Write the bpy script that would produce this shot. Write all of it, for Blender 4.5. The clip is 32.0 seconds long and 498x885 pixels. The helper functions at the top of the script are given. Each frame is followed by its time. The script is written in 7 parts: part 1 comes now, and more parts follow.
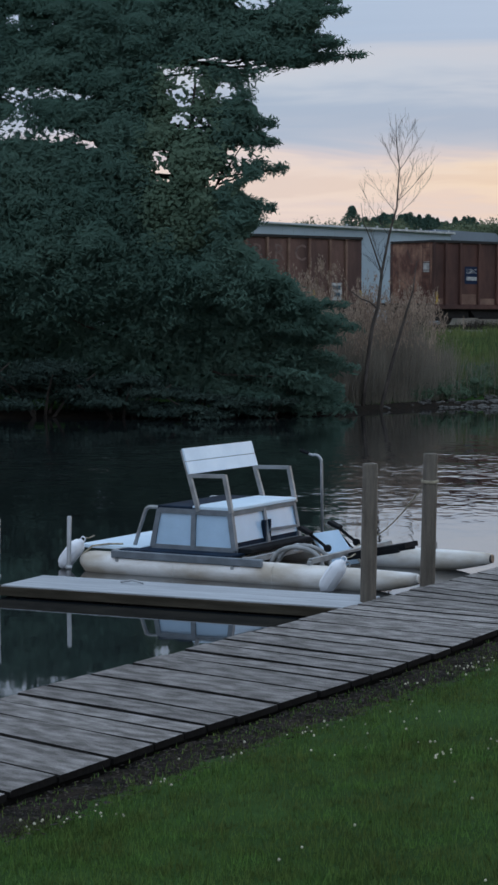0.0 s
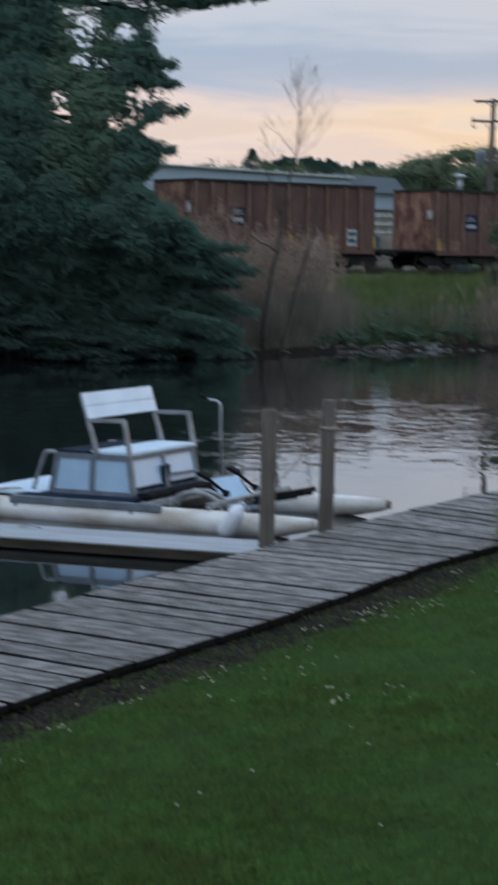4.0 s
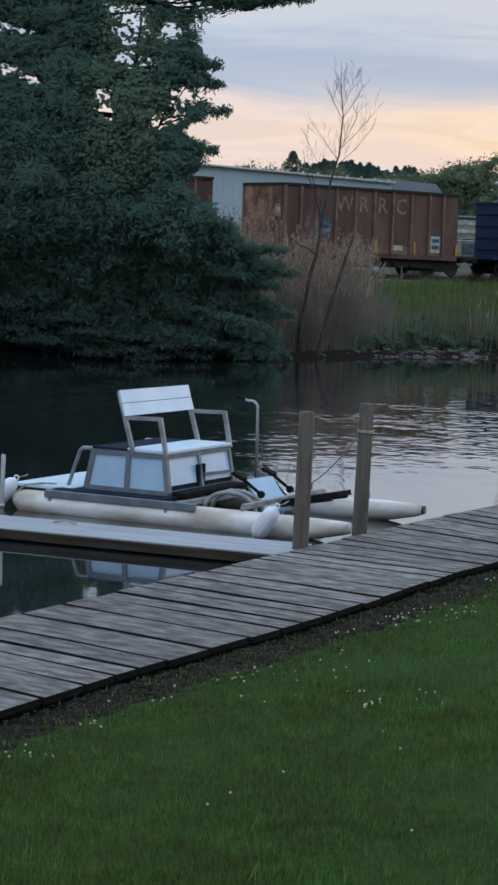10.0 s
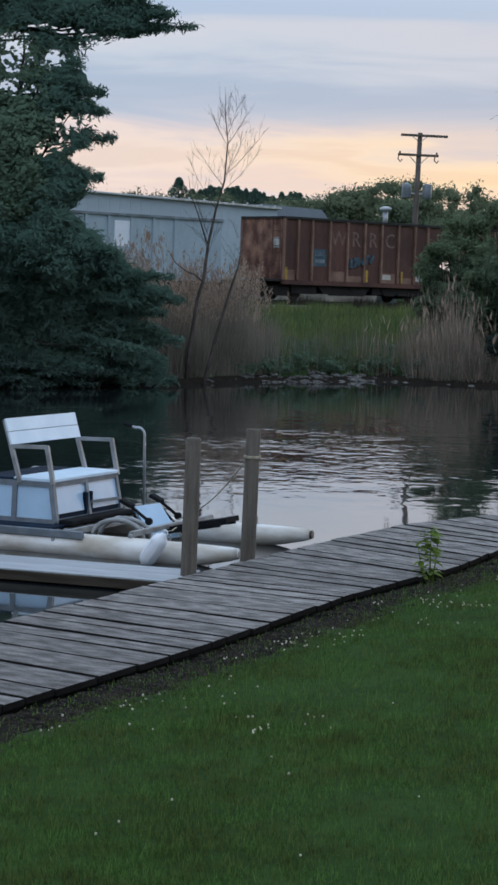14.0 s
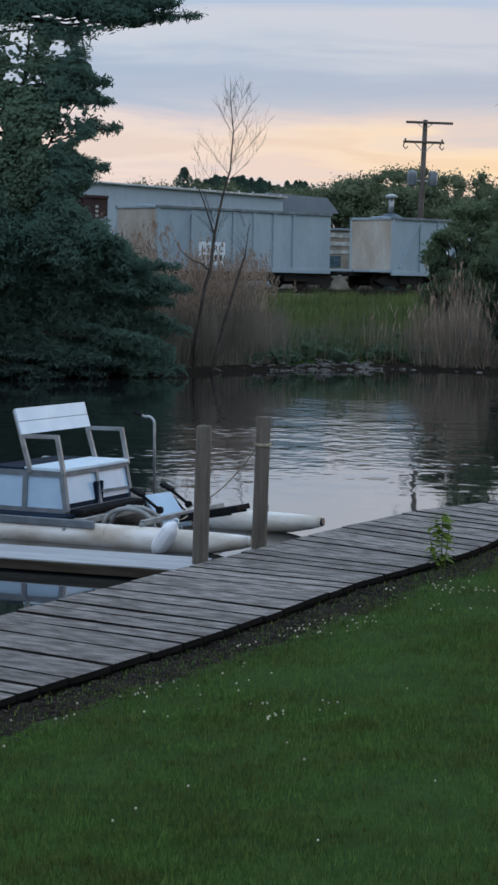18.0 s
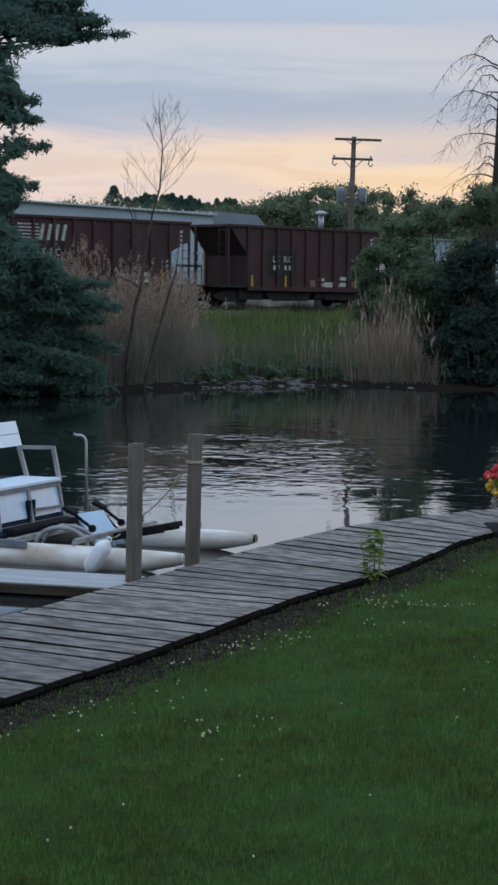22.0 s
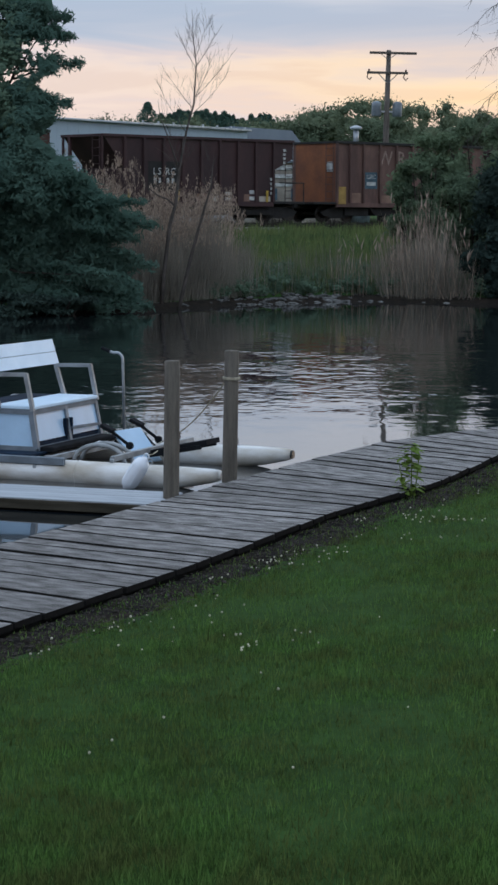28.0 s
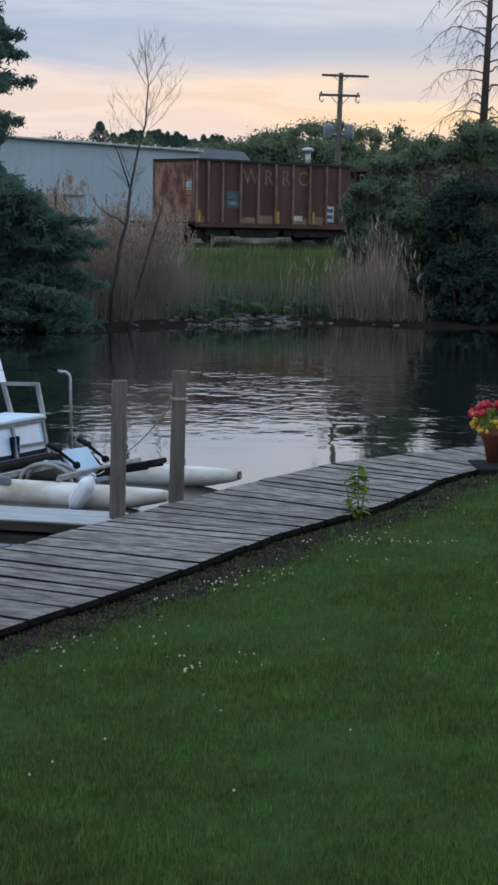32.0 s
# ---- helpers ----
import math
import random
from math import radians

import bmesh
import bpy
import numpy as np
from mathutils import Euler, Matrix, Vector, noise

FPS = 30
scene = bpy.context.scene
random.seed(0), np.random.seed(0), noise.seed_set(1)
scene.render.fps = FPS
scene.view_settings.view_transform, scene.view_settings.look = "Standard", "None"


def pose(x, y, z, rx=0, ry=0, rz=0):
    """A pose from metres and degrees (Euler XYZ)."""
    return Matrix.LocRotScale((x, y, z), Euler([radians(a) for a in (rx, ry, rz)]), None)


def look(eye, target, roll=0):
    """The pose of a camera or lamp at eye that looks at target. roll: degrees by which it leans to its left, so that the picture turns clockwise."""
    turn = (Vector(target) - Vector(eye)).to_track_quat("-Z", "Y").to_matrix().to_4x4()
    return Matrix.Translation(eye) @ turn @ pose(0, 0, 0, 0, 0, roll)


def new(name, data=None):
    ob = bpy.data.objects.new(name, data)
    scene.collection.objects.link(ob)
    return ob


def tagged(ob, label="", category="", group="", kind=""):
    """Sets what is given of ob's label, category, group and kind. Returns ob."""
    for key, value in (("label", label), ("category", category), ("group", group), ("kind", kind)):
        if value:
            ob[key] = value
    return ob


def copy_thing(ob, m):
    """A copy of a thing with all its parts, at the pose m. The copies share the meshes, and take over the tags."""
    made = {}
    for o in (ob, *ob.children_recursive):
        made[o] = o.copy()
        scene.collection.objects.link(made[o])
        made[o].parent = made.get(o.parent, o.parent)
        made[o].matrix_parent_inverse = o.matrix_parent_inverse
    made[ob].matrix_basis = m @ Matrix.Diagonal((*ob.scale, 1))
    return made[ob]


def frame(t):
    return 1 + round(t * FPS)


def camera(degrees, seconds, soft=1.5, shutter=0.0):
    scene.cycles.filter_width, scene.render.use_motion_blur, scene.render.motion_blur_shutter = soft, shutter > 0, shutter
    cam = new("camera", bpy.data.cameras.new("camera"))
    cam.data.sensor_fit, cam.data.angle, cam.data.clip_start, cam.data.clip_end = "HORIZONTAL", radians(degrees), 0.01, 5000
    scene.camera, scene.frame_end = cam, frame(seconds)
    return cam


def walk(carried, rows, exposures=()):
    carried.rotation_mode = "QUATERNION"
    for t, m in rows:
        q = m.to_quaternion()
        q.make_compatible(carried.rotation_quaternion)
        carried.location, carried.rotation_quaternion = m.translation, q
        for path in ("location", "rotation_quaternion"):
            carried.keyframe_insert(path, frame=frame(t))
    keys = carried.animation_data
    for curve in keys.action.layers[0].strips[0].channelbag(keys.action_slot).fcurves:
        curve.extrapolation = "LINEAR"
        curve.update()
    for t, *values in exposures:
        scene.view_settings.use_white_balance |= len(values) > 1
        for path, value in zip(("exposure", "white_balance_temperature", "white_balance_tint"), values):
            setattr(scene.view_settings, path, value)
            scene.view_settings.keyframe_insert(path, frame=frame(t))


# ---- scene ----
cam = camera(13.97, 32.0, soft=2.75, shutter=0.3)
PATH = [
    (0.0, pose(0.011, 0.010, 2.938, 86.482, -0.203, 5.636)),
    (0.5, pose(0.028, 0.006, 2.943, 86.479, -0.490, 5.867)),
    (1.0, pose(0.012, 0.013, 2.944, 86.263, -0.650, 5.955)),
    (1.5, pose(0.037, 0.007, 2.955, 86.543, -0.294, 5.840)),
    (2.0, pose(0.024, 0.034, 2.936, 86.966, -0.113, 5.516)),
    (2.5, pose(0.018, -0.002, 2.935, 86.772, -0.315, 5.543)),
    (3.0, pose(0.004, -0.011, 2.948, 86.509, -0.811, 6.006)),
    (3.5, pose(0.001, -0.017, 2.962, 86.537, -1.190, 6.447)),
    (3.7, pose(0.002, -0.014, 2.963, 86.450, -1.420, 6.140)),
    (3.8, pose(0.003, -0.012, 2.964, 86.279, -1.500, 5.738)),
    (4.0, pose(0.004, -0.010, 2.964, 84.898, -0.781, 2.810)),
    (4.2, pose(0.005, -0.008, 2.965, 84.115, -0.900, 1.334)),
    (4.5, pose(0.007, 0.001, 2.966, 83.845, -0.819, 0.054)),
    (6.5, pose(0.012, -0.002, 2.952, 83.493, -1.797, 2.324)),
    (7.0, pose(0.003, 0.008, 2.957, 84.169, -2.268, 3.116)),
    (7.5, pose(-0.017, -0.000, 2.957, 84.291, -2.463, 3.595)),
    (8.0, pose(-0.010, -0.001, 2.968, 84.279, -2.454, 3.896)),
    (8.5, pose(0.002, -0.001, 2.961, 84.361, -2.040, 4.042)),
    (9.0, pose(-0.012, -0.009, 2.954, 84.789, -1.818, 3.846)),
    (9.5, pose(-0.013, 0.010, 2.953, 85.098, -1.704, 3.792)),
    (10.0, pose(-0.031, 0.007, 2.954, 84.922, -2.217, 3.870)),
    (10.5, pose(-0.021, 0.020, 2.964, 84.987, -2.693, 3.745)),
    (11.0, pose(-0.021, 0.011, 2.964, 85.105, -2.821, 3.259)),
    (11.5, pose(-0.023, 0.019, 2.961, 84.777, -2.983, 2.871)),
    (12.0, pose(-0.025, 0.006, 2.956, 85.038, -2.902, 2.227)),
    (12.5, pose(0.002, 0.013, 2.955, 85.514, -2.189, 1.062)),
    (13.0, pose(0.006, -0.012, 2.953, 85.486, -1.638, 0.148)),
    (13.5, pose(-0.008, 0.004, 2.954, 85.405, -1.698, 0.162)),
    (14.0, pose(-0.007, -0.001, 2.960, 85.761, -1.795, 0.706)),
    (14.5, pose(0.005, 0.019, 2.956, 86.291, -1.781, 0.766)),
    (16.5, pose(-0.034, 0.006, 2.934, 86.206, -1.299, -0.000)),
    (17.0, pose(-0.021, -0.001, 2.941, 86.368, -0.794, 0.520)),
    (17.5, pose(-0.025, -0.013, 2.945, 85.984, -0.880, 0.914)),
    (18.0, pose(-0.033, 0.004, 2.942, 85.458, -1.225, 0.877)),
    (18.5, pose(-0.025, -0.015, 2.953, 85.426, -1.248, 0.633)),
    (19.0, pose(-0.025, -0.009, 2.949, 85.505, -0.968, -0.009)),
    (19.5, pose(-0.017, -0.024, 2.944, 85.735, -0.458, -0.488)),
    (20.0, pose(-0.012, -0.029, 2.949, 86.137, -0.278, -0.707)),
    (20.5, pose(-0.003, -0.023, 2.942, 86.568, -0.175, -0.724)),
    (21.0, pose(-0.016, -0.013, 2.944, 86.561, -0.682, -0.985)),
    (21.5, pose(-0.031, 0.018, 2.937, 86.222, -0.977, -1.101)),
    (22.0, pose(-0.026, -0.005, 2.939, 85.980, -0.739, -1.063)),
    (22.5, pose(-0.015, 0.012, 2.933, 86.145, -0.480, -1.112)),
    (23.0, pose(-0.014, 0.007, 2.933, 85.943, -0.569, -0.713)),
    (23.5, pose(-0.029, 0.009, 2.938, 85.381, -0.973, 1.350)),
    (24.0, pose(-0.042, 0.022, 2.936, 84.793, -1.508, 1.961)),
    (24.5, pose(-0.048, -0.002, 2.937, 84.445, -1.696, 1.581)),
    (25.0, pose(-0.045, -0.007, 2.939, 84.991, -1.552, 0.602)),
    (25.5, pose(-0.031, 0.002, 2.942, 85.460, -1.186, 0.056)),
    (27.5, pose(-0.027, -0.036, 2.936, 83.615, -0.280, -0.202)),
    (28.0, pose(-0.031, -0.040, 2.934, 83.635, -0.257, -0.082)),
    (28.5, pose(-0.035, -0.042, 2.933, 83.844, -0.470, -0.096)),
    (29.0, pose(-0.034, -0.030, 2.933, 84.128, -0.533, -0.243)),
    (29.5, pose(-0.023, -0.026, 2.929, 84.316, -0.377, -0.186)),
    (30.0, pose(-0.035, -0.022, 2.937, 84.147, -0.829, -0.046)),
    (30.5, pose(-0.043, -0.024, 2.940, 83.951, -1.286, -0.219)),
    (31.0, pose(-0.038, -0.007, 2.938, 83.904, -1.443, -0.723)),
    (31.5, pose(-0.021, 0.012, 2.935, 83.941, -1.356, -1.030)),
    (32.0, pose(-0.003, -0.004, 2.932, 84.228, -0.878, -1.435)),
]
# the camera's automatic exposure drifts a little along the way
EXPOSURES = [(0.0, -0.10, 6450, 8), (3.0, -0.10, 6450, 8), (4.5, -0.02, 6450, 8), (7.0, 0.06, 6450, 8), (11.0, 0.02, 6450, 8), (13.0, 0.04, 6450, 8), (18.0, -0.02, 6450, 8), (20.0, -0.03, 6450, 8),
             (21.0, -0.10, 6450, 8), (22.0, -0.08, 6450, 8), (24.0, -0.02, 6450, 8), (28.0, 0.04, 6450, 8), (32.0, 0.08, 6450, 8)]
walk(cam, PATH, EXPOSURES)

# ---- light ----
WATER_Z = 0.20
DECK_Z = 0.35


def make_world():
    world = bpy.data.worlds.new("dusk_sky")
    scene.world = world
    world.use_nodes = True
    nt = world.node_tree
    nt.nodes.clear()
    n, l = nt.nodes.new, nt.links.new
    out = n("ShaderNodeOutputWorld")
    bg = n("ShaderNodeBackground")
    tc = n("ShaderNodeTexCoord")
    sep = n("ShaderNodeSeparateXYZ")
    l(tc.outputs["Generated"], sep.inputs[0])
    # long flat streaks of cloud
    mp = n("ShaderNodeMapping")
    mp.inputs["Scale"].default_value = (3.2, 3.2, 30.0)
    l(tc.outputs["Generated"], mp.inputs[0])
    ns = n("ShaderNodeTexNoise")
    ns.inputs["Scale"].default_value = 1.6
    ns.inputs["Detail"].default_value = 4.0
    ns.inputs["Distortion"].default_value = 0.6
    ns.inputs["Roughness"].default_value = 0.55
    l(mp.outputs[0], ns.inputs["Vector"])
    sub = n("ShaderNodeMath")
    sub.operation = "SUBTRACT"
    l(ns.outputs["Fac"], sub.inputs[0])
    sub.inputs[1].default_value = 0.5
    mul = n("ShaderNodeMath")
    mul.operation = "MULTIPLY"
    l(sub.outputs[0], mul.inputs[0])
    mul.inputs[1].default_value = 0.060
    add = n("ShaderNodeMath")
    l(sep.outputs["Z"], add.inputs[0])
    l(mul.outputs[0], add.inputs[1])
    # a long slope of the cloud decks along the horizon
    tilt = n("ShaderNodeMath")
    tilt.operation = "MULTIPLY_ADD"
    l(sep.outputs["X"], tilt.inputs[0])
    tilt.inputs[1].default_value = 0.01
    l(add.outputs[0], tilt.inputs[2])
    # the cool side of the evening sky and the side towards the sunset
    cool = [(0.0, (0.66, 0.62, 0.66)), (0.040, (0.72, 0.68, 0.75)), (0.050, (0.82, 0.67, 0.64)), (0.057, (0.90, 0.74, 0.68)), (0.064, (0.80, 0.64, 0.59)), (0.072, (0.88, 0.73, 0.68)), (0.079, (0.70, 0.62, 0.66)), (0.088, (0.52, 0.56, 0.68)),
            (0.100, (0.40, 0.49, 0.65)), (0.112, (0.58, 0.63, 0.74)), (0.124, (0.62, 0.64, 0.73)), (0.138, (0.44, 0.54, 0.72)), (0.30, (0.66, 0.78, 0.98)), (1.0, (0.84, 1.02, 1.30))]
    warm = [(0.0, (0.70, 0.60, 0.60)), (0.040, (0.80, 0.66, 0.64)), (0.050, (0.92, 0.67, 0.52)), (0.057, (1.02, 0.76, 0.48)), (0.064, (0.94, 0.66, 0.43)), (0.072, (1.02, 0.78, 0.53)), (0.079, (0.76, 0.63, 0.60)), (0.088, (0.58, 0.57, 0.64)),
            (0.100, (0.43, 0.49, 0.63)), (0.112, (0.60, 0.62, 0.71)), (0.124, (0.62, 0.62, 0.70)), (0.138, (0.48, 0.56, 0.72)), (0.30, (0.66, 0.78, 0.98)), (1.0, (0.84, 1.02, 1.30))]
    tints = []
    for stops in (cool, warm):
        ramp = n("ShaderNodeValToRGB")
        el = ramp.color_ramp.elements
        while len(el) < len(stops):
            el.new(0.5)
        for e, (p, c) in zip(el, stops):
            e.position, e.color = p, (*c, 1)
        l(tilt.outputs[0], ramp.inputs[0])
        tints.append(ramp.outputs[0])
    side = n("ShaderNodeMapRange")
    side.interpolation_type = "SMOOTHSTEP"
    side.inputs["From Min"].default_value, side.inputs["From Max"].default_value = -0.10, 0.16
    l(sep.outputs["X"], side.inputs["Value"])
    ramp = n("ShaderNodeMix")
    ramp.data_type = "RGBA"
    l(side.outputs[0], ramp.inputs["Factor"])
    l(tints[0], ramp.inputs["A"])
    l(tints[1], ramp.inputs["B"])
    sky = n("ShaderNodeTexSky")
    sky.sky_type = "NISHITA"
    sky.sun_disc = False
    sky.sun_elevation = radians(2.5)
    sky.sun_rotation = radians(35)
    tone = n("ShaderNodeVectorMath")
    tone.operation = "SCALE"
    l(sky.outputs[0], tone.inputs[0])
    tone.inputs["Scale"].default_value = 0.10
    mix = n("ShaderNodeMix")
    mix.data_type = "RGBA"
    mix.inputs["Factor"].default_value = 0.90
    l(tone.outputs[0], mix.inputs["A"])
    l(ramp.outputs["Result"], mix.inputs["B"])
    l(mix.outputs["Result"], bg.inputs["Color"])
    bg.inputs["Strength"].default_value = 1.08
    l(bg.outputs[0], out.inputs[0])


make_world()
sun = bpy.data.lights.new("sun", "SUN")
sun.energy, sun.angle, sun.color = 0.5, radians(20), (1.0, 0.76, 0.58)
new("sun", sun).matrix_world = look((160, 220, 20), (0, 0, 0))
scene.view_settings.exposure = 0.0


# ---- materials ----
def mat(name, color, rough=0.7, metal=0.0, second=None, scale=4.0, fine=40.0, var=0.25, bump=0.2, stretch=(1, 1, 1), per=0.0, island=0.0, spec=0.4, coat=0.0, trans=0.0):
    """A surface with two scales of variation; per: brightness spread from object to object; island: from loose piece to loose piece."""
    m = bpy.data.materials.new(name)
    m.use_nodes = True
    nt = m.node_tree
    n, l = nt.nodes.new, nt.links.new
    b = nt.nodes["Principled BSDF"]
    second = second or tuple(c * 0.55 for c in color)
    tc = n("ShaderNodeTexCoord")
    mp = n("ShaderNodeMapping")
    mp.inputs["Scale"].default_value = stretch
    l(tc.outputs["Object"], mp.inputs[0])
    vec = mp.outputs[0]
    if per:
        info = n("ShaderNodeObjectInfo")
        off = n("ShaderNodeVectorMath")
        off.operation = "MULTIPLY_ADD"
        l(info.outputs["Random"], off.inputs[0])
        off.inputs[1].default_value = (37, 53, 71)
        l(mp.outputs[0], off.inputs[2])
        vec = off.outputs[0]
    big, small = n("ShaderNodeTexNoise"), n("ShaderNodeTexNoise")
    for t, s, d in ((big, scale, 4.0), (small, fine, 3.0)):
        t.inputs["Scale"].default_value, t.inputs["Detail"].default_value = s, d
        l(vec, t.inputs["Vector"])
    ramp = n("ShaderNodeValToRGB")
    ramp.color_ramp.elements[0].position, ramp.color_ramp.elements[1].position = 0.38, 0.66
    ramp.color_ramp.elements[0].color, ramp.color_ramp.elements[1].color = (*second, 1), (*color, 1)
    l(big.outputs["Fac"], ramp.inputs[0])
    hsv = n("ShaderNodeHueSaturation")
    l(ramp.outputs[0], hsv.inputs["Color"])
    val = n("ShaderNodeMapRange")
    val.inputs["To Min"].default_value, val.inputs["To Max"].default_value = 1 - var, 1 + var
    l(small.outputs["Fac"], val.inputs["Value"])
    last = val.outputs[0]
    for amount, kind in ((per, 0), (island, 1)):
        if amount:
            src = n("ShaderNodeObjectInfo").outputs["Random"] if kind == 0 else n("ShaderNodeNewGeometry").outputs["Random Per Island"]
            r = n("ShaderNodeMapRange")
            r.inputs["To Min"].default_value, r.inputs["To Max"].default_value = 1 - amount, 1 + amount
            l(src, r.inputs["Value"])
            mu = n("ShaderNodeMath")
            mu.operation = "MULTIPLY"
            l(last, mu.inputs[0])
            l(r.outputs[0], mu.inputs[1])
            last = mu.outputs[0]
    l(last, hsv.inputs["Value"])
    l(hsv.outputs[0], b.inputs["Base Color"])
    b.inputs["Roughness"].default_value, b.inputs["Metallic"].default_value = rough, metal
    b.inputs["Specular IOR Level"].default_value = spec
    b.inputs["Coat Weight"].default_value = coat
    if trans:
        # thin leaves let light through
        thin, both = n("ShaderNodeBsdfTranslucent"), n("ShaderNodeMixShader")
        l(hsv.outputs[0], thin.inputs["Color"])
        both.inputs[0].default_value = trans
        l(b.outputs[0], both.inputs[1])
        l(thin.outputs[0], both.inputs[2])
        l(both.outputs[0], nt.nodes["Material Output"].inputs["Surface"])
    if bump:
        bp = n("ShaderNodeBump")
        bp.inputs["Strength"].default_value, bp.inputs["Distance"].default_value = bump, 0.02
        l(small.outputs["Fac"], bp.inputs["Height"])
        l(bp.outputs[0], b.inputs["Normal"])
    return m


def water_material():
    m = bpy.data.materials.new("pond_water")
    m.use_nodes = True
    nt = m.node_tree
    n, l = nt.nodes.new, nt.links.new
    b = nt.nodes["Principled BSDF"]
    b.inputs["Base Color"].default_value = (0.013, 0.016, 0.018, 1)
    b.inputs["Roughness"].default_value = 0.03
    b.inputs["IOR"].default_value = 1.22
    b.inputs["Coat Weight"].default_value = 0.75
    b.inputs["Coat Roughness"].default_value = 0.03
    b.inputs["Coat IOR"].default_value = 1.22
    tc = n("ShaderNodeTexCoord")
    heights = []
    for sc, det, stretch in ((2.7, 1.2, (1.1, 0.8, 1)), (6.5, 1.5, (1.0, 1.0, 1))):
        mp = n("ShaderNodeMapping")
        mp.inputs["Scale"].default_value = stretch
        l(tc.outputs["Object"], mp.inputs[0])
        t = n("ShaderNodeTexNoise")
        t.inputs["Scale"].default_value, t.inputs["Detail"].default_value = sc, det
        l(mp.outputs[0], t.inputs["Vector"])
        heights.append(t.outputs["Fac"])
    # calm water in the lee of the dock, ruffled water further out
    calm = n("ShaderNodeTexNoise")
    calm.inputs["Scale"].default_value = 0.42
    l(tc.outputs["Object"], calm.inputs["Vector"])
    sep = n("ShaderNodeSeparateXYZ")
    l(tc.outputs["Object"], sep.inputs[0])
    far = n("ShaderNodeValToRGB")
    el = far.color_ramp.elements
    stops = [(0.20, 0.05), (0.25, 0.09), (0.275, 0.30), (0.31, 0.85), (0.36, 1.0), (0.41, 0.95), (0.44, 0.45), (0.50, 0.14)]
    while len(el) < len(stops):
        el.new(0.5)
    for e, (p, v) in zip(el, stops):
        e.position, e.color = p, (v, v, v, 1)
    dist = n("ShaderNodeMath")
    dist.operation = "MULTIPLY"
    dist.inputs[1].default_value = 0.01
    l(sep.outputs["Y"], dist.inputs[0])
    l(dist.outputs[0], far.inputs[0])
    patch = n("ShaderNodeMapRange")
    patch.inputs["From Min"].default_value, patch.inputs["From Max"].default_value = 0.35, 0.6
    patch.inputs["To Min"].default_value, patch.inputs["To Max"].default_value = 0.35, 1.25
    l(calm.outputs["Fac"], patch.inputs["Value"])
    amp = n("ShaderNodeMath")
    amp.operation = "MULTIPLY"
    l(far.outputs[0], amp.inputs[0])
    l(patch.outputs[0], amp.inputs[1])
    mix = n("ShaderNodeMath")
    mix.operation = "MULTIPLY_ADD"
    l(heights[1], mix.inputs[0])
    mix.inputs[1].default_value = 0.14
    l(heights[0], mix.inputs[2])
    tot = n("ShaderNodeMath")
    tot.operation = "MULTIPLY"
    l(mix.outputs[0], tot.inputs[0])
    l(amp.outputs[0], tot.inputs[1])
    bp = n("ShaderNodeBump")
    bp.inputs["Strength"].default_value, bp.inputs["Distance"].default_value = 1.0, 0.018
    l(tot.outputs[0], bp.inputs["Height"])
    l(bp.outputs[0], b.inputs["Normal"])
    l(bp.outputs[0], b.inputs["Coat Normal"])
    return m


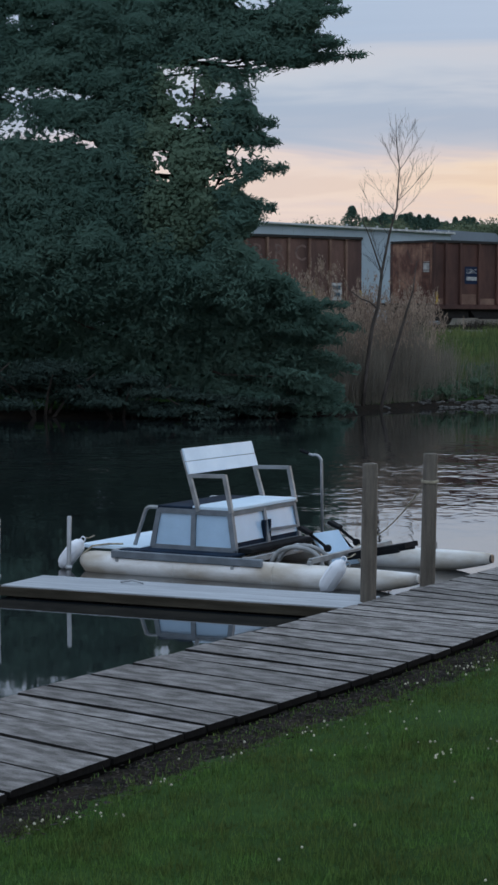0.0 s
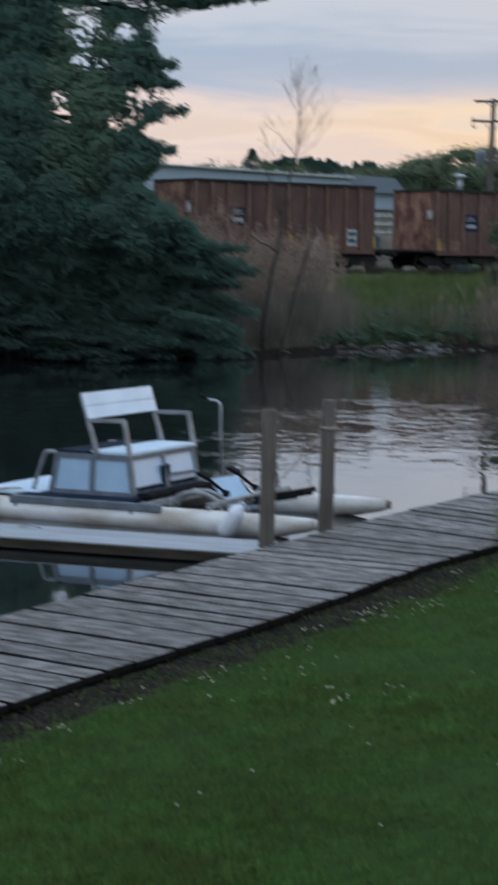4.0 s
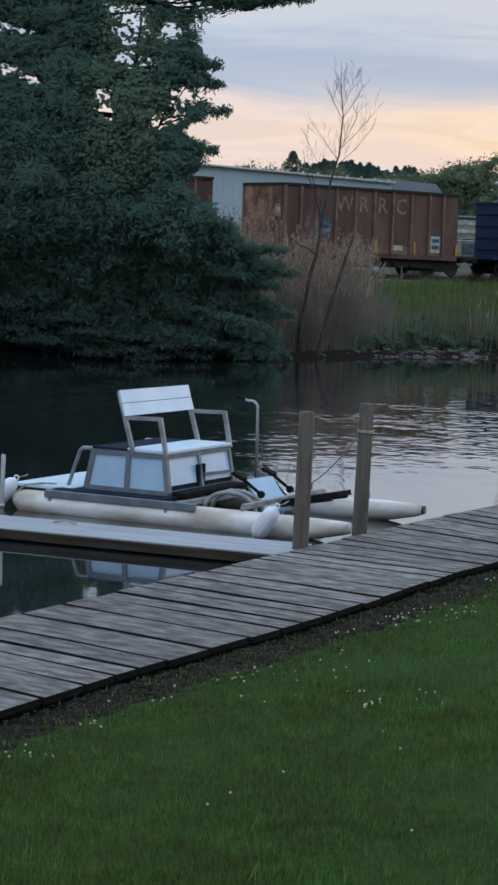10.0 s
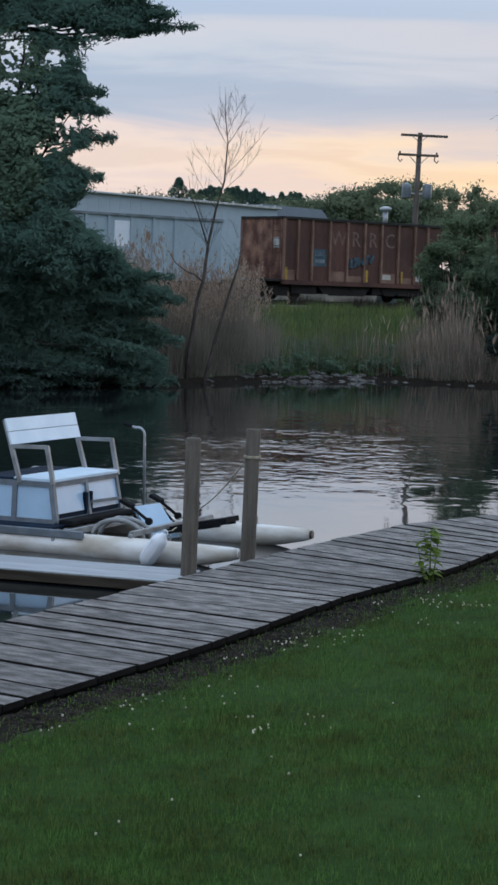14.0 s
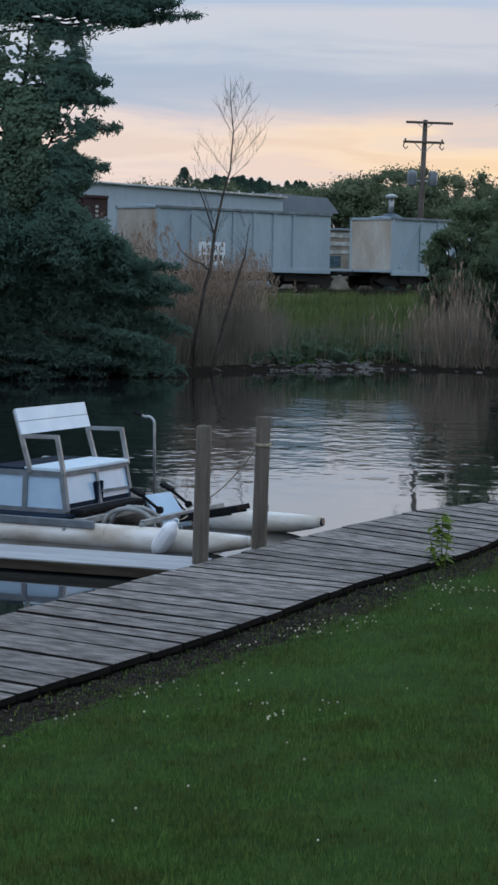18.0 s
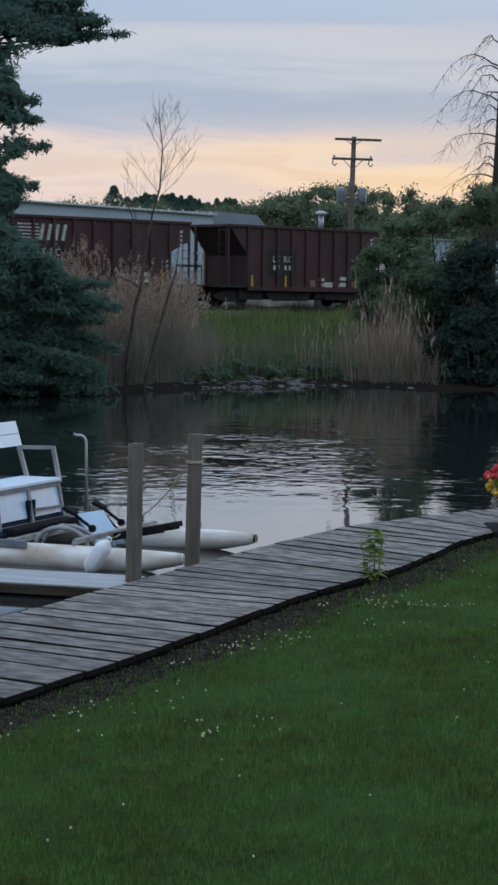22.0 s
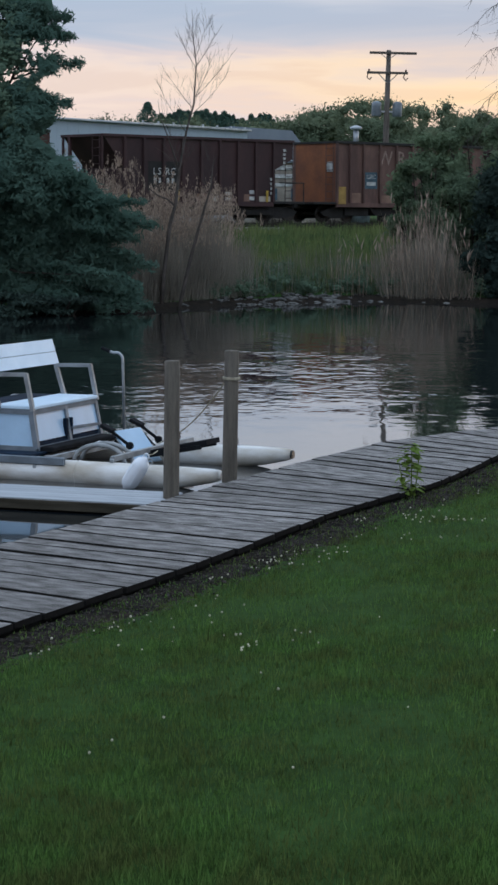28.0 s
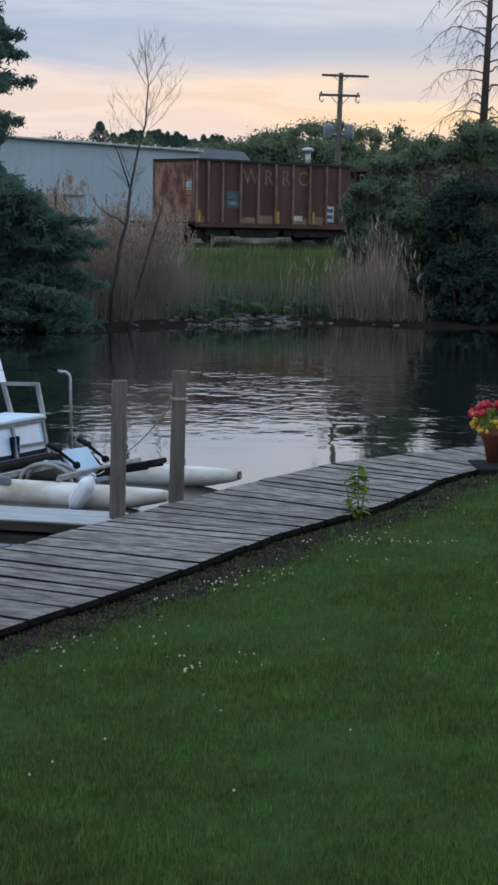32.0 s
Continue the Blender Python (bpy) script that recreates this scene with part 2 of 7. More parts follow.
M = {
    "water": water_material(),
    "ground": mat("lawn_soil", (0.034, 0.074, 0.019), 1.0, second=(0.024, 0.052, 0.014), scale=1.5, fine=11, var=0.35, bump=0.5, spec=0.05),
    "mud": mat("wet_mud", (0.024, 0.018, 0.013), 1.0, second=(0.012, 0.010, 0.008), scale=5, fine=30, var=0.6, bump=1.0, spec=0.1),
    "soil": mat("bare_soil", (0.022, 0.017, 0.013), 1.0, second=(0.009, 0.008, 0.007), scale=5, fine=30, var=0.6, bump=1.0, spec=0.1),
    "grass": mat("grass_blades", (0.088, 0.170, 0.042), 0.9, second=(0.086, 0.114, 0.034), scale=2.4, fine=9.0, var=0.55, bump=0, island=0.55, spec=0.10, trans=0.3),
    "litter": mat("dead_leaf_litter", (0.044, 0.033, 0.024), 0.9, second=(0.018, 0.015, 0.012), scale=6, fine=20, var=0.3, bump=0, island=0.6),
    "clover": mat("clover_petals", (0.62, 0.58, 0.44), 0.8, var=0.1, bump=0),
    "plank": mat("weathered_plank", (0.292, 0.276, 0.266), 0.75, second=(0.100, 0.092, 0.085), scale=2.6, fine=30, var=0.55, bump=0.8, stretch=(1.8, 5.0, 5.0), per=0.22),
    # near-black edge colour holds the shade between and below the boards
    "plank_edge": mat("plank_edge_shade", (0.018, 0.017, 0.016), 1.0, spec=0.03, scale=3, fine=30, var=0.3, bump=0.3),
    "composite": mat("grey_composite_board", (0.38, 0.41, 0.44), 0.6, second=(0.30, 0.325, 0.355), scale=2, fine=50, var=0.12, bump=0.15, stretch=(1, 5, 1), per=0.06),
    "fascia": mat("pale_treated_board", (0.066, 0.058, 0.043), 0.9, spec=0.1, scale=2, fine=30, var=0.25, bump=0.3, stretch=(1, 8, 8)),
    "post": mat("weathered_post_wood", (0.155, 0.135, 0.112), 0.85, second=(0.095, 0.083, 0.068), scale=3, fine=35, var=0.3, bump=0.6, stretch=(6, 6, 0.7), per=0.08),
    "galv": mat("galvanised_steel", (0.42, 0.44, 0.46), 0.45, 0.7, second=(0.33, 0.35, 0.37), scale=5, fine=60, var=0.12, bump=0.05),
    "steel": mat("blue_grey_frame_steel", (0.20, 0.235, 0.27), 0.55, 0.2, second=(0.14, 0.165, 0.19), scale=6, fine=70, var=0.12, bump=0.05),
    "alu": mat("dull_aluminium", (0.34, 0.36, 0.37), 0.55, 0.25, second=(0.22, 0.23, 0.235), scale=6, fine=70, var=0.12, bump=0.05),
    "white": mat("white_marine_paint", (0.66, 0.80, 0.92), 0.45, second=(0.58, 0.73, 0.86), scale=3, fine=40, var=0.05, bump=0.04),
    "panel": mat("pale_blue_white_panel", (0.44, 0.62, 0.80), 0.35, second=(0.39, 0.56, 0.73), scale=3, fine=40, var=0.05, bump=0.04),
    "tube": mat("aged_white_pontoon", (0.78, 0.78, 0.77), 0.42, second=(0.46, 0.41, 0.34), scale=1.6, fine=30, var=0.10, bump=0.05, stretch=(1, 3, 3)),
    "tube_cap": mat("dark_pontoon_cap", (0.060, 0.062, 0.065), 0.5, scale=5, fine=50, var=0.2, bump=0.1),
    "vinyl": mat("white_fender_vinyl", (0.84, 0.88, 0.94), 0.4, second=(0.80, 0.84, 0.90), scale=4, fine=40, var=0.04, bump=0.03),
    "blue": mat("dark_blue_cushion", (0.010, 0.024, 0.048), 0.8, spec=0.12, scale=4, fine=60, var=0.15, bump=0.1),
    "black": mat("black_rubber", (0.016, 0.018, 0.021), 0.9, spec=0.1, scale=6, fine=60, var=0.2, bump=0.1),
    "rope": mat("pale_rope", (0.50, 0.45, 0.34), 0.9, scale=20, fine=120, var=0.3, bump=0.6),
    "bark": mat("dark_bark", (0.060, 0.050, 0.042), 0.9, scale=4, fine=30, var=0.35, bump=0.8, stretch=(3, 3, 0.6)),
    "twig": mat("grey_twig_bark", (0.10, 0.085, 0.075), 0.9, scale=4, fine=30, var=0.3, bump=0.4),
    "needles": mat("pine_needles", (0.106, 0.178, 0.140), 0.95, second=(0.080, 0.144, 0.114), scale=0.45, fine=3, var=0.12, bump=0, island=0.06, spec=0.06, trans=0.45),
    "leaf_dark": mat("bush_leaves", (0.170, 0.226, 0.132), 0.9, second=(0.112, 0.160, 0.102), scale=0.5, fine=3, var=0.15, bump=0, island=0.10, spec=0.06, trans=0.4),
    # deep shade of the waterline growth, put into a darker leaf colour
    "leaf_shade": mat("shaded_green_leaves", (0.046, 0.070, 0.058), 0.95, second=(0.030, 0.048, 0.042), scale=0.5, fine=3, var=0.12, bump=0, island=0.08, spec=0.04, trans=0.25),
    "leaf_mid": mat("broad_leaves", (0.125, 0.185, 0.125), 0.9, second=(0.100, 0.155, 0.106), scale=0.5, fine=3, var=0.12, bump=0, island=0.10, spec=0.06, trans=0.35),
    "leaf_far": mat("far_leaves", (0.160, 0.188, 0.112), 0.9, second=(0.112, 0.146, 0.092), scale=0.2, fine=1, var=0.15, bump=0, island=0.08, spec=0.06, trans=0.25),
    "reed": mat("dry_reed", (0.30, 0.272, 0.225), 0.85, second=(0.195, 0.175, 0.145), scale=0.6, fine=4, var=0.2, bump=0, island=0.18, spec=0.06, trans=0.4),
    "plume": mat("reed_plume", (0.45, 0.355, 0.28), 0.95, second=(0.30, 0.23, 0.18), scale=1, fine=5, var=0.25, bump=0, island=0.35, spec=0.06, trans=0.4),
    "bank_grass": mat("bank_grass", (0.168, 0.196, 0.074), 0.9, second=(0.092, 0.132, 0.055), scale=0.55, fine=3, var=0.25, bump=0, island=0.4, spec=0.06, trans=0.4),
    "rock": mat("shore_rock", (0.15, 0.148, 0.14), 0.9, second=(0.05, 0.05, 0.046), scale=5, fine=20, var=0.3, bump=0.6, per=0.3),
    "rust": mat("rust_brown_steel", (0.180, 0.100, 0.079), 0.8, second=(0.098, 0.054, 0.046), scale=0.75, fine=7, var=0.30, bump=0.15, stretch=(1, 1, 0.35), per=0.12),
    "rust_dark": mat("dark_rust_steel", (0.130, 0.060, 0.046), 0.8, second=(0.072, 0.036, 0.030), scale=0.75, fine=7, var=0.30, bump=0.15, stretch=(1, 1, 0.35), per=0.12),
    "tan": mat("tan_siding", (0.36, 0.31, 0.26), 0.7, scale=1, fine=8, var=0.1, bump=0.05),
    "rust_pale": mat("pale_rust_rib", (0.27, 0.165, 0.12), 0.75, second=(0.17, 0.095, 0.07), scale=1.2, fine=9, var=0.25, bump=0.1),
    "oxide": mat("dark_oxide_steel", (0.060, 0.026, 0.026), 0.65, second=(0.038, 0.018, 0.019), scale=0.8, fine=8, var=0.25, bump=0.1, stretch=(1, 1, 0.4), per=0.1),
    "navy": mat("navy_blue_steel", (0.0045, 0.021, 0.068), 0.75, second=(0.0035, 0.015, 0.050), scale=0.8, fine=8, var=0.15, bump=0.05, stretch=(1, 1, 0.4)),
    "palegrey": mat("pale_grey_steel", (0.38, 0.47, 0.53), 0.6, second=(0.32, 0.40, 0.46), scale=0.7, fine=7, var=0.12, bump=0.05, stretch=(1, 1, 0.35)),
    "cream": mat("rust_stained_cream_steel", (0.55, 0.52, 0.47), 0.7, second=(0.42, 0.35, 0.28), scale=0.9, fine=8, var=0.2, bump=0.05, stretch=(1, 1, 0.4)),
    "rust_end": mat("mottled_rust_end", (0.36, 0.20, 0.135), 0.85, second=(0.115, 0.050, 0.038), scale=2.0, fine=11, var=0.5, bump=0.15, stretch=(1, 1, 0.6), per=0.15),
    "orange": mat("orange_rust_steel", (0.27, 0.095, 0.038), 0.75, second=(0.17, 0.062, 0.032), scale=0.9, fine=8, var=0.2, bump=0.1),
    "under": mat("sooty_underframe", (0.030, 0.027, 0.025), 0.8, scale=2, fine=14, var=0.3, bump=0.2),
    "wheel": mat("worn_wheel_steel", (0.055, 0.045, 0.040), 0.5, 0.5, scale=3, fine=20, var=0.3, bump=0.1),
    "sign_white": mat("stencil_white", (0.62, 0.62, 0.60), 0.7, scale=4, fine=20, var=0.15, bump=0),
    "letter_pale": mat("pale_letter_paint", (0.37, 0.26, 0.215), 0.8, scale=2, fine=12, var=0.3, bump=0),
    "letter": mat("faded_letter_paint", (0.255, 0.165, 0.14), 0.8, scale=2, fine=12, var=0.3, bump=0),
    "ochre": mat("faded_ochre_placard", (0.42, 0.26, 0.07), 0.7, second=(0.30, 0.18, 0.05), scale=3, fine=20, var=0.15, bump=0.02),
    "yellow": mat("yellow_reflector", (0.62, 0.40, 0.06), 0.6, scale=4, fine=20, var=0.1, bump=0),
    "teal": mat("teal_data_plate", (0.07, 0.13, 0.17), 0.6, scale=4, fine=20, var=0.2, bump=0),
    "wall": mat("pale_blue_metal_cladding", (0.41, 0.50, 0.56), 0.6, second=(0.37, 0.45, 0.51), scale=0.25, fine=3, var=0.06, bump=0.05),
    "roof": mat("pale_metal_roof", (0.50, 0.53, 0.55), 0.45, second=(0.40, 0.43, 0.46), scale=0.3, fine=3, var=0.08, bump=0.05),
    "roof_dark": mat("grey_metal_roof", (0.24, 0.28, 0.32), 0.45, second=(0.20, 0.23, 0.27), scale=0.3, fine=3, var=0.08, bump=0.05),
    "ballast": mat("track_ballast", (0.075, 0.07, 0.066), 0.95, scale=1, fine=16, var=0.5, bump=0.9),
    "concrete": mat("pale_concrete_kerb", (0.36, 0.34, 0.32), 0.85, scale=1, fine=14, var=0.2, bump=0.2),
    "pole": mat("utility_pole_wood", (0.150, 0.128, 0.110), 0.9, scale=2, fine=20, var=0.25, bump=0.3, stretch=(4, 4, 0.5)),
    "transformer": mat("grey_transformer_paint", (0.23, 0.27, 0.30), 0.5, scale=2, fine=20, var=0.1, bump=0.05),
    "terracotta": mat("terracotta_clay", (0.22, 0.070, 0.045), 0.8, scale=6, fine=50, var=0.2, bump=0.2),
    "petal_red": mat("red_petals", (0.50, 0.012, 0.030), 0.6, var=0.2, bump=0, island=0.3, scale=5, fine=20),
    "petal_yellow": mat("yellow_petals", (0.62, 0.40, 0.05), 0.6, var=0.2, bump=0, island=0.3, scale=5, fine=20),
    "leaf_fresh": mat("fresh_leaves", (0.206, 0.271, 0.071), 0.6, second=(0.16, 0.25, 0.05), scale=3, fine=20, var=0.2, bump=0, island=0.3, spec=0.06, trans=0.4),
}


# ---- mesh tools ----
def mesh_of(bm, name, smooth=False):
    me = bpy.data.meshes.new(name)
    bm.normal_update()
    bm.to_mesh(me)
    bm.free()
    if smooth:
        me.polygons.foreach_set("use_smooth", [True] * len(me.polygons))
    return me


def part(name, bm, material, parent=None, label="", smooth=False, at=None):
    """One mesh object under a thing or a part (or, with no parent, on its own)."""
    me = bm if isinstance(bm, bpy.types.Mesh) else mesh_of(bm, name, smooth)
    if not me.materials:
        me.materials.append(M[material])
    ob = new(name, me)
    if parent is not None:
        ob.parent = parent
    if at is not None:
        ob.matrix_basis = at
    if label:
        ob["label"] = label
    return ob


def thing(name, m, label, category, group="", kind=""):
    ob = new(name)
    ob.matrix_basis = m
    ob.empty_display_size = 0.1
    return tagged(ob, label, category, group, kind)


def box(bm, lo, hi, bevel=0.0, m=None):
    r = bmesh.ops.create_cube(bm, size=1.0)
    vs = r["verts"]
    for v in vs:
        v.co = Vector([lo[i] + (v.co[i] + 0.5) * (hi[i] - lo[i]) for i in range(3)])
    if bevel:
        es = list({e for v in vs for e in v.link_edges})
        r2 = bmesh.ops.bevel(bm, geom=es, offset=bevel, segments=1, affect="EDGES")
        vs = list({v for f in r2["faces"] for v in f.verts} | {v for v in vs if v.is_valid})
    if m is not None:
        for v in vs:
            v.co = m @ v.co
    return bm


def B():
    return bmesh.new()


def rod(bm, pts, rad, seg=8, close=False):
    """A round bar along points; rad may be one number or one for each point."""
    pts = [Vector(p) for p in pts]
    rads = rad if isinstance(rad, (list, tuple)) else [rad] * len(pts)
    rings, ref = [], None
    for i, p in enumerate(pts):
        a, b = pts[max(i - 1, 0)], pts[min(i + 1, len(pts) - 1)]
        d = (b - a).normalized()
        if ref is None:
            ref = Vector((0, 0, 1)) if abs(d.z) < 0.9 else Vector((1, 0, 0))
        u = (ref - d * ref.dot(d)).normalized()
        ref = u
        w = d.cross(u)
        rings.append([bm.verts.new(p + (u * math.cos(2 * math.pi * k / seg) + w * math.sin(2 * math.pi * k / seg)) * rads[i]) for k in range(seg)])
    for r1, r2 in zip(rings, rings[1:]):
        for k in range(seg):
            bm.faces.new((r1[k], r1[(k + 1) % seg], r2[(k + 1) % seg], r2[k]))
    bm.faces.new(rings[0][::-1])
    bm.faces.new(rings[-1])
    return bm


def lathe(bm, prof, seg=16, m=None):
    """A turned shape about z from (radius, height) pairs."""
    rings = []
    for r, z in prof:
        rings.append([bm.verts.new((r * math.cos(2 * math.pi * k / seg), r * math.sin(2 * math.pi * k / seg), z)) for k in range(seg)])
    for r1, r2 in zip(rings, rings[1:]):
        for k in range(seg):
            bm.faces.new((r1[k], r1[(k + 1) % seg], r2[(k + 1) % seg], r2[k]))
    bm.faces.new(rings[0][::-1])
    bm.faces.new(rings[-1])
    if m is not None:
        bmesh.ops.transform(bm, matrix=m, verts=[v for r in rings for v in r])
    return bm


def prism(bm, outline, y0, y1):
    """An outline in x and z, drawn from y0 to y1."""
    a = [bm.verts.new((x, y0, z)) for x, z in outline]
    b = [bm.verts.new((x, y1, z)) for x, z in outline]
    n = len(outline)
    bm.faces.new(a)
    bm.faces.new(b[::-1])
    for i in range(n):
        bm.faces.new((a[i], b[i], b[(i + 1) % n], a[(i + 1) % n]))
    bmesh.ops.recalc_face_normals(bm, faces=bm.faces[:])
    return bm


def sweep(verts, faces, name):
    me = bpy.data.meshes.new(name)
    me.from_pydata([tuple(v) for v in verts], [], faces)
    return me


def tri_mesh(name, pts):
    """A mesh of loose triangles from an (n, 3, 3) array."""
    pts = np.asarray(pts, dtype=np.float32)
    n = len(pts)
    me = bpy.data.meshes.new(name)
    me.vertices.add(n * 3)
    me.vertices.foreach_set("co", pts.reshape(-1))
    me.loops.add(n * 3)
    me.loops.foreach_set("vertex_index", np.arange(n * 3, dtype=np.int32))
    me.polygons.add(n)
    me.polygons.foreach_set("loop_start", np.arange(0, n * 3, 3, dtype=np.int32))
    me.polygons.foreach_set("loop_total", np.full(n, 3, dtype=np.int32))
    me.update(calc_edges=True)
    return me


def quad_mesh(name, pts):
    """A mesh of loose four-cornered leaves from an (n, 4, 3) array."""
    pts = np.asarray(pts, dtype=np.float32)
    n = len(pts)
    me = bpy.data.meshes.new(name)
    me.vertices.add(n * 4)
    me.vertices.foreach_set("co", pts.reshape(-1))
    me.loops.add(n * 4)
    me.loops.foreach_set("vertex_index", np.arange(n * 4, dtype=np.int32))
    me.polygons.add(n)
    me.polygons.foreach_set("loop_start", np.arange(0, n * 4, 4, dtype=np.int32))
    me.polygons.foreach_set("loop_total", np.full(n, 4, dtype=np.int32))
    me.update(calc_edges=True)
    return me


rng = np.random.default_rng(7)


def unit(n):
    v = rng.normal(size=(n, 3))
    return v / np.linalg.norm(v, axis=1, keepdims=True)


def leaf_quads(centres, size, flat=0.0, spread=0.35, wide=0.42, out=None, loose=0.75):
    """Small kite-shaped leaves at the centres, turned at random or laid loosely across the outward direction."""
    n = len(centres)
    u = unit(n)
    if out is None:
        w = unit(n)
    else:
        face = out + loose * unit(n)
        face /= np.linalg.norm(face, axis=1, keepdims=True)
        u -= face * np.sum(u * face, axis=1, keepdims=True)
        u /= np.linalg.norm(u, axis=1, keepdims=True)
        w = np.cross(face, u)
    w -= u * np.sum(u * w, axis=1, keepdims=True)
    w /= np.linalg.norm(w, axis=1, keepdims=True)
    u[:, 2] *= 1 - flat
    w[:, 2] *= 1 - flat
    s = size * (1 + spread * rng.normal(size=(n, 1))).clip(0.4, 1.8)
    return np.stack([centres - u * s, centres + w * s * wide, centres + u * s, centres - w * s * wide], axis=1)


def cloud_points(n, centre, radii, hollow=0.35):
    """Points in an ellipsoid, denser towards its skin."""
    v = unit(n)
    r = (hollow + (1 - hollow) * rng.random((n, 1))) ** 0.6
    return np.asarray(centre) + v * r * np.asarray(radii)


def ball_template():
    bm = bmesh.new()
    bmesh.ops.create_icosphere(bm, subdivisions=2, radius=1.0)
    out = np.array([[tuple(v.co) for v in f.verts] for f in bm.faces])
    bm.free()
    return out


BALL = ball_template()


def leafy(name, blobs, per, size, wide=0.42, core=0.72, hollow=0.55, loose=0.75, droop=0.0):
    """A crown of leaf blobs (centre, radii): a rough inner mass and a shell of small leaves round it."""
    quads, inner = [], []
    for centre, radii in blobs:
        radii = np.asarray(radii, float)
        n = int(per)
        v = unit(n)
        r = (hollow + (1 - hollow) * rng.random((n, 1)) ** 0.8) * (1 + 0.17 * rng.normal(size=(n, 1)))
        c = np.asarray(centre) + v * r * radii
        o = v / radii
        o /= np.linalg.norm(o, axis=1, keepdims=True)
        o[:, 2] += 0.25
        quads.append(leaf_quads(c, size, wide=wide, out=o, loose=loose))
        if core:
            k = core * (1 + 0.16 * np.sin(BALL @ (unit(1)[0] * 6.0) + rng.uniform(0, 6)))[..., None]
            inner.append(np.asarray(centre) + BALL * k * radii)
    q = np.concatenate(quads)
    tris = [q[:, (0, 1, 2)], q[:, (0, 2, 3)]] + inner
    return tri_mesh(name, np.concatenate(tris))


def interp(poly, u):
    """A point on a polyline of (x, y), by its share u of the list."""
    f = u * (len(poly) - 1)
    i = min(int(f), len(poly) - 2)
    k = f - i
    return tuple(a + (b - a) * k for a, b in zip(poly[i], poly[i + 1]))


# ---- ground and water ----
# the dock's edges: the pond side and the lawn side, in pairs that the boards join
DOCK = [((-4.25, 10.4), (-3.05, 9.2)), ((-3.05, 13.40), (-1.62, 12.45)), ((-1.92, 15.86), (-0.42, 14.90)), ((-0.74, 18.45), (0.74, 17.62)),
        ((0.48, 21.15), (1.86, 19.72)), ((1.52, 23.20), (2.72, 21.95)), ((3.10, 25.05), (3.72, 23.75)), ((5.20, 26.9), (5.75, 25.2))]
LAWN_EDGE = [b for a, b in DOCK]
SHORE = [(-90, 50), (-30, 53), (-13, 54.0), (-7.6, 55.0), (-4.0, 56.8), (-0.5, 62.4), (3.6, 65.8), (5.7, 65.0), (7.7, 63.9), (14, 62), (40, 60), (90, 58)]
TRACK_P, TRACK_A = Vector((2.66, 101.0, 2.60)), radians(42)
TRACK_D = Vector((math.cos(TRACK_A), math.sin(TRACK_A), 0))
TRACK_N = Vector((-TRACK_D.y, TRACK_D.x, 0))
TRACK_C = TRACK_P + TRACK_N * 1.5


def poly_y(poly, x):
    """The y at which a polyline that runs in x stands at x."""
    if x <= poly[0][0]:
        return poly[0][1]
    for (x0, y0), (x1, y1) in zip(poly, poly[1:]):
        if x <= x1:
            return y0 + (y1 - y0) * (x - x0) / (x1 - x0)
    return poly[-1][1]


LAWN_LINE = [(-30, -20), (-6, 4.0)] + LAWN_EDGE + [(9, 31), (16, 36), (60, 42)]


def lawn_distance(x, y):
    best = 1e9
    side = 1
    for (x0, y0), (x1, y1) in zip(LAWN_LINE, LAWN_LINE[1:]):
        dx, dy = x1 - x0, y1 - y0
        k = max(0, min(1, ((x - x0) * dx + (y - y0) * dy) / (dx * dx + dy * dy)))
        px, py = x - x0 - k * dx, y - y0 - k * dy
        d = math.hypot(px, py)
        if d < best:
            best = d
            side = 1 if (dx * (y - y0) - dy * (x - x0)) < 0 else -1
    return best * side


def height(x, y):
    """The lie of the land: the lawn, the pond's bed and the far bank with its railway."""
    d = lawn_distance(x, y)
    if d > -0.3 and y < 45:
        return 0.250 + 0.04 * min(max(d, 0), 0.5) + 0.055 * min(max(d, 0), 12) + 0.02 * noise.noise((x * 0.8, y * 0.8, 3)) * min(max(d, 0), 1) - max(0, -d) * 2
    f = y - poly_y(SHORE, x)
    if f < 0:
        return max(-1.2, -0.15 + f * 0.35) if f > -4 else -1.2 if d < -3 else max(-1.2, -0.4 + d * 0.3)
    s = (Vector((x, y, 0)) - TRACK_C).dot(TRACK_N)
    base = min(2.15, 0.12 + f * 0.075 + 0.35 * (1 - math.exp(-f * 0.8)))
    if abs(s) < 16:
        k = max(0.0, min(1.0, (10 - abs(s)) / 7.0))
        base = base + (2.12 - base) * k * k * (3 - 2 * k)
    base += 0.10 * noise.noise((x * 0.25, y * 0.25, 0)) * min(1, f / 5) * (0.3 if abs(s) < 9 else 1)
    if y > 150:
        base += min(40, (y - 150) * 0.006)
    return base


def axis_steps(*spans):
    out = []
    for a, b, step in spans:
        out += list(np.arange(a, b, step))
    return out + [spans[-1][1]]


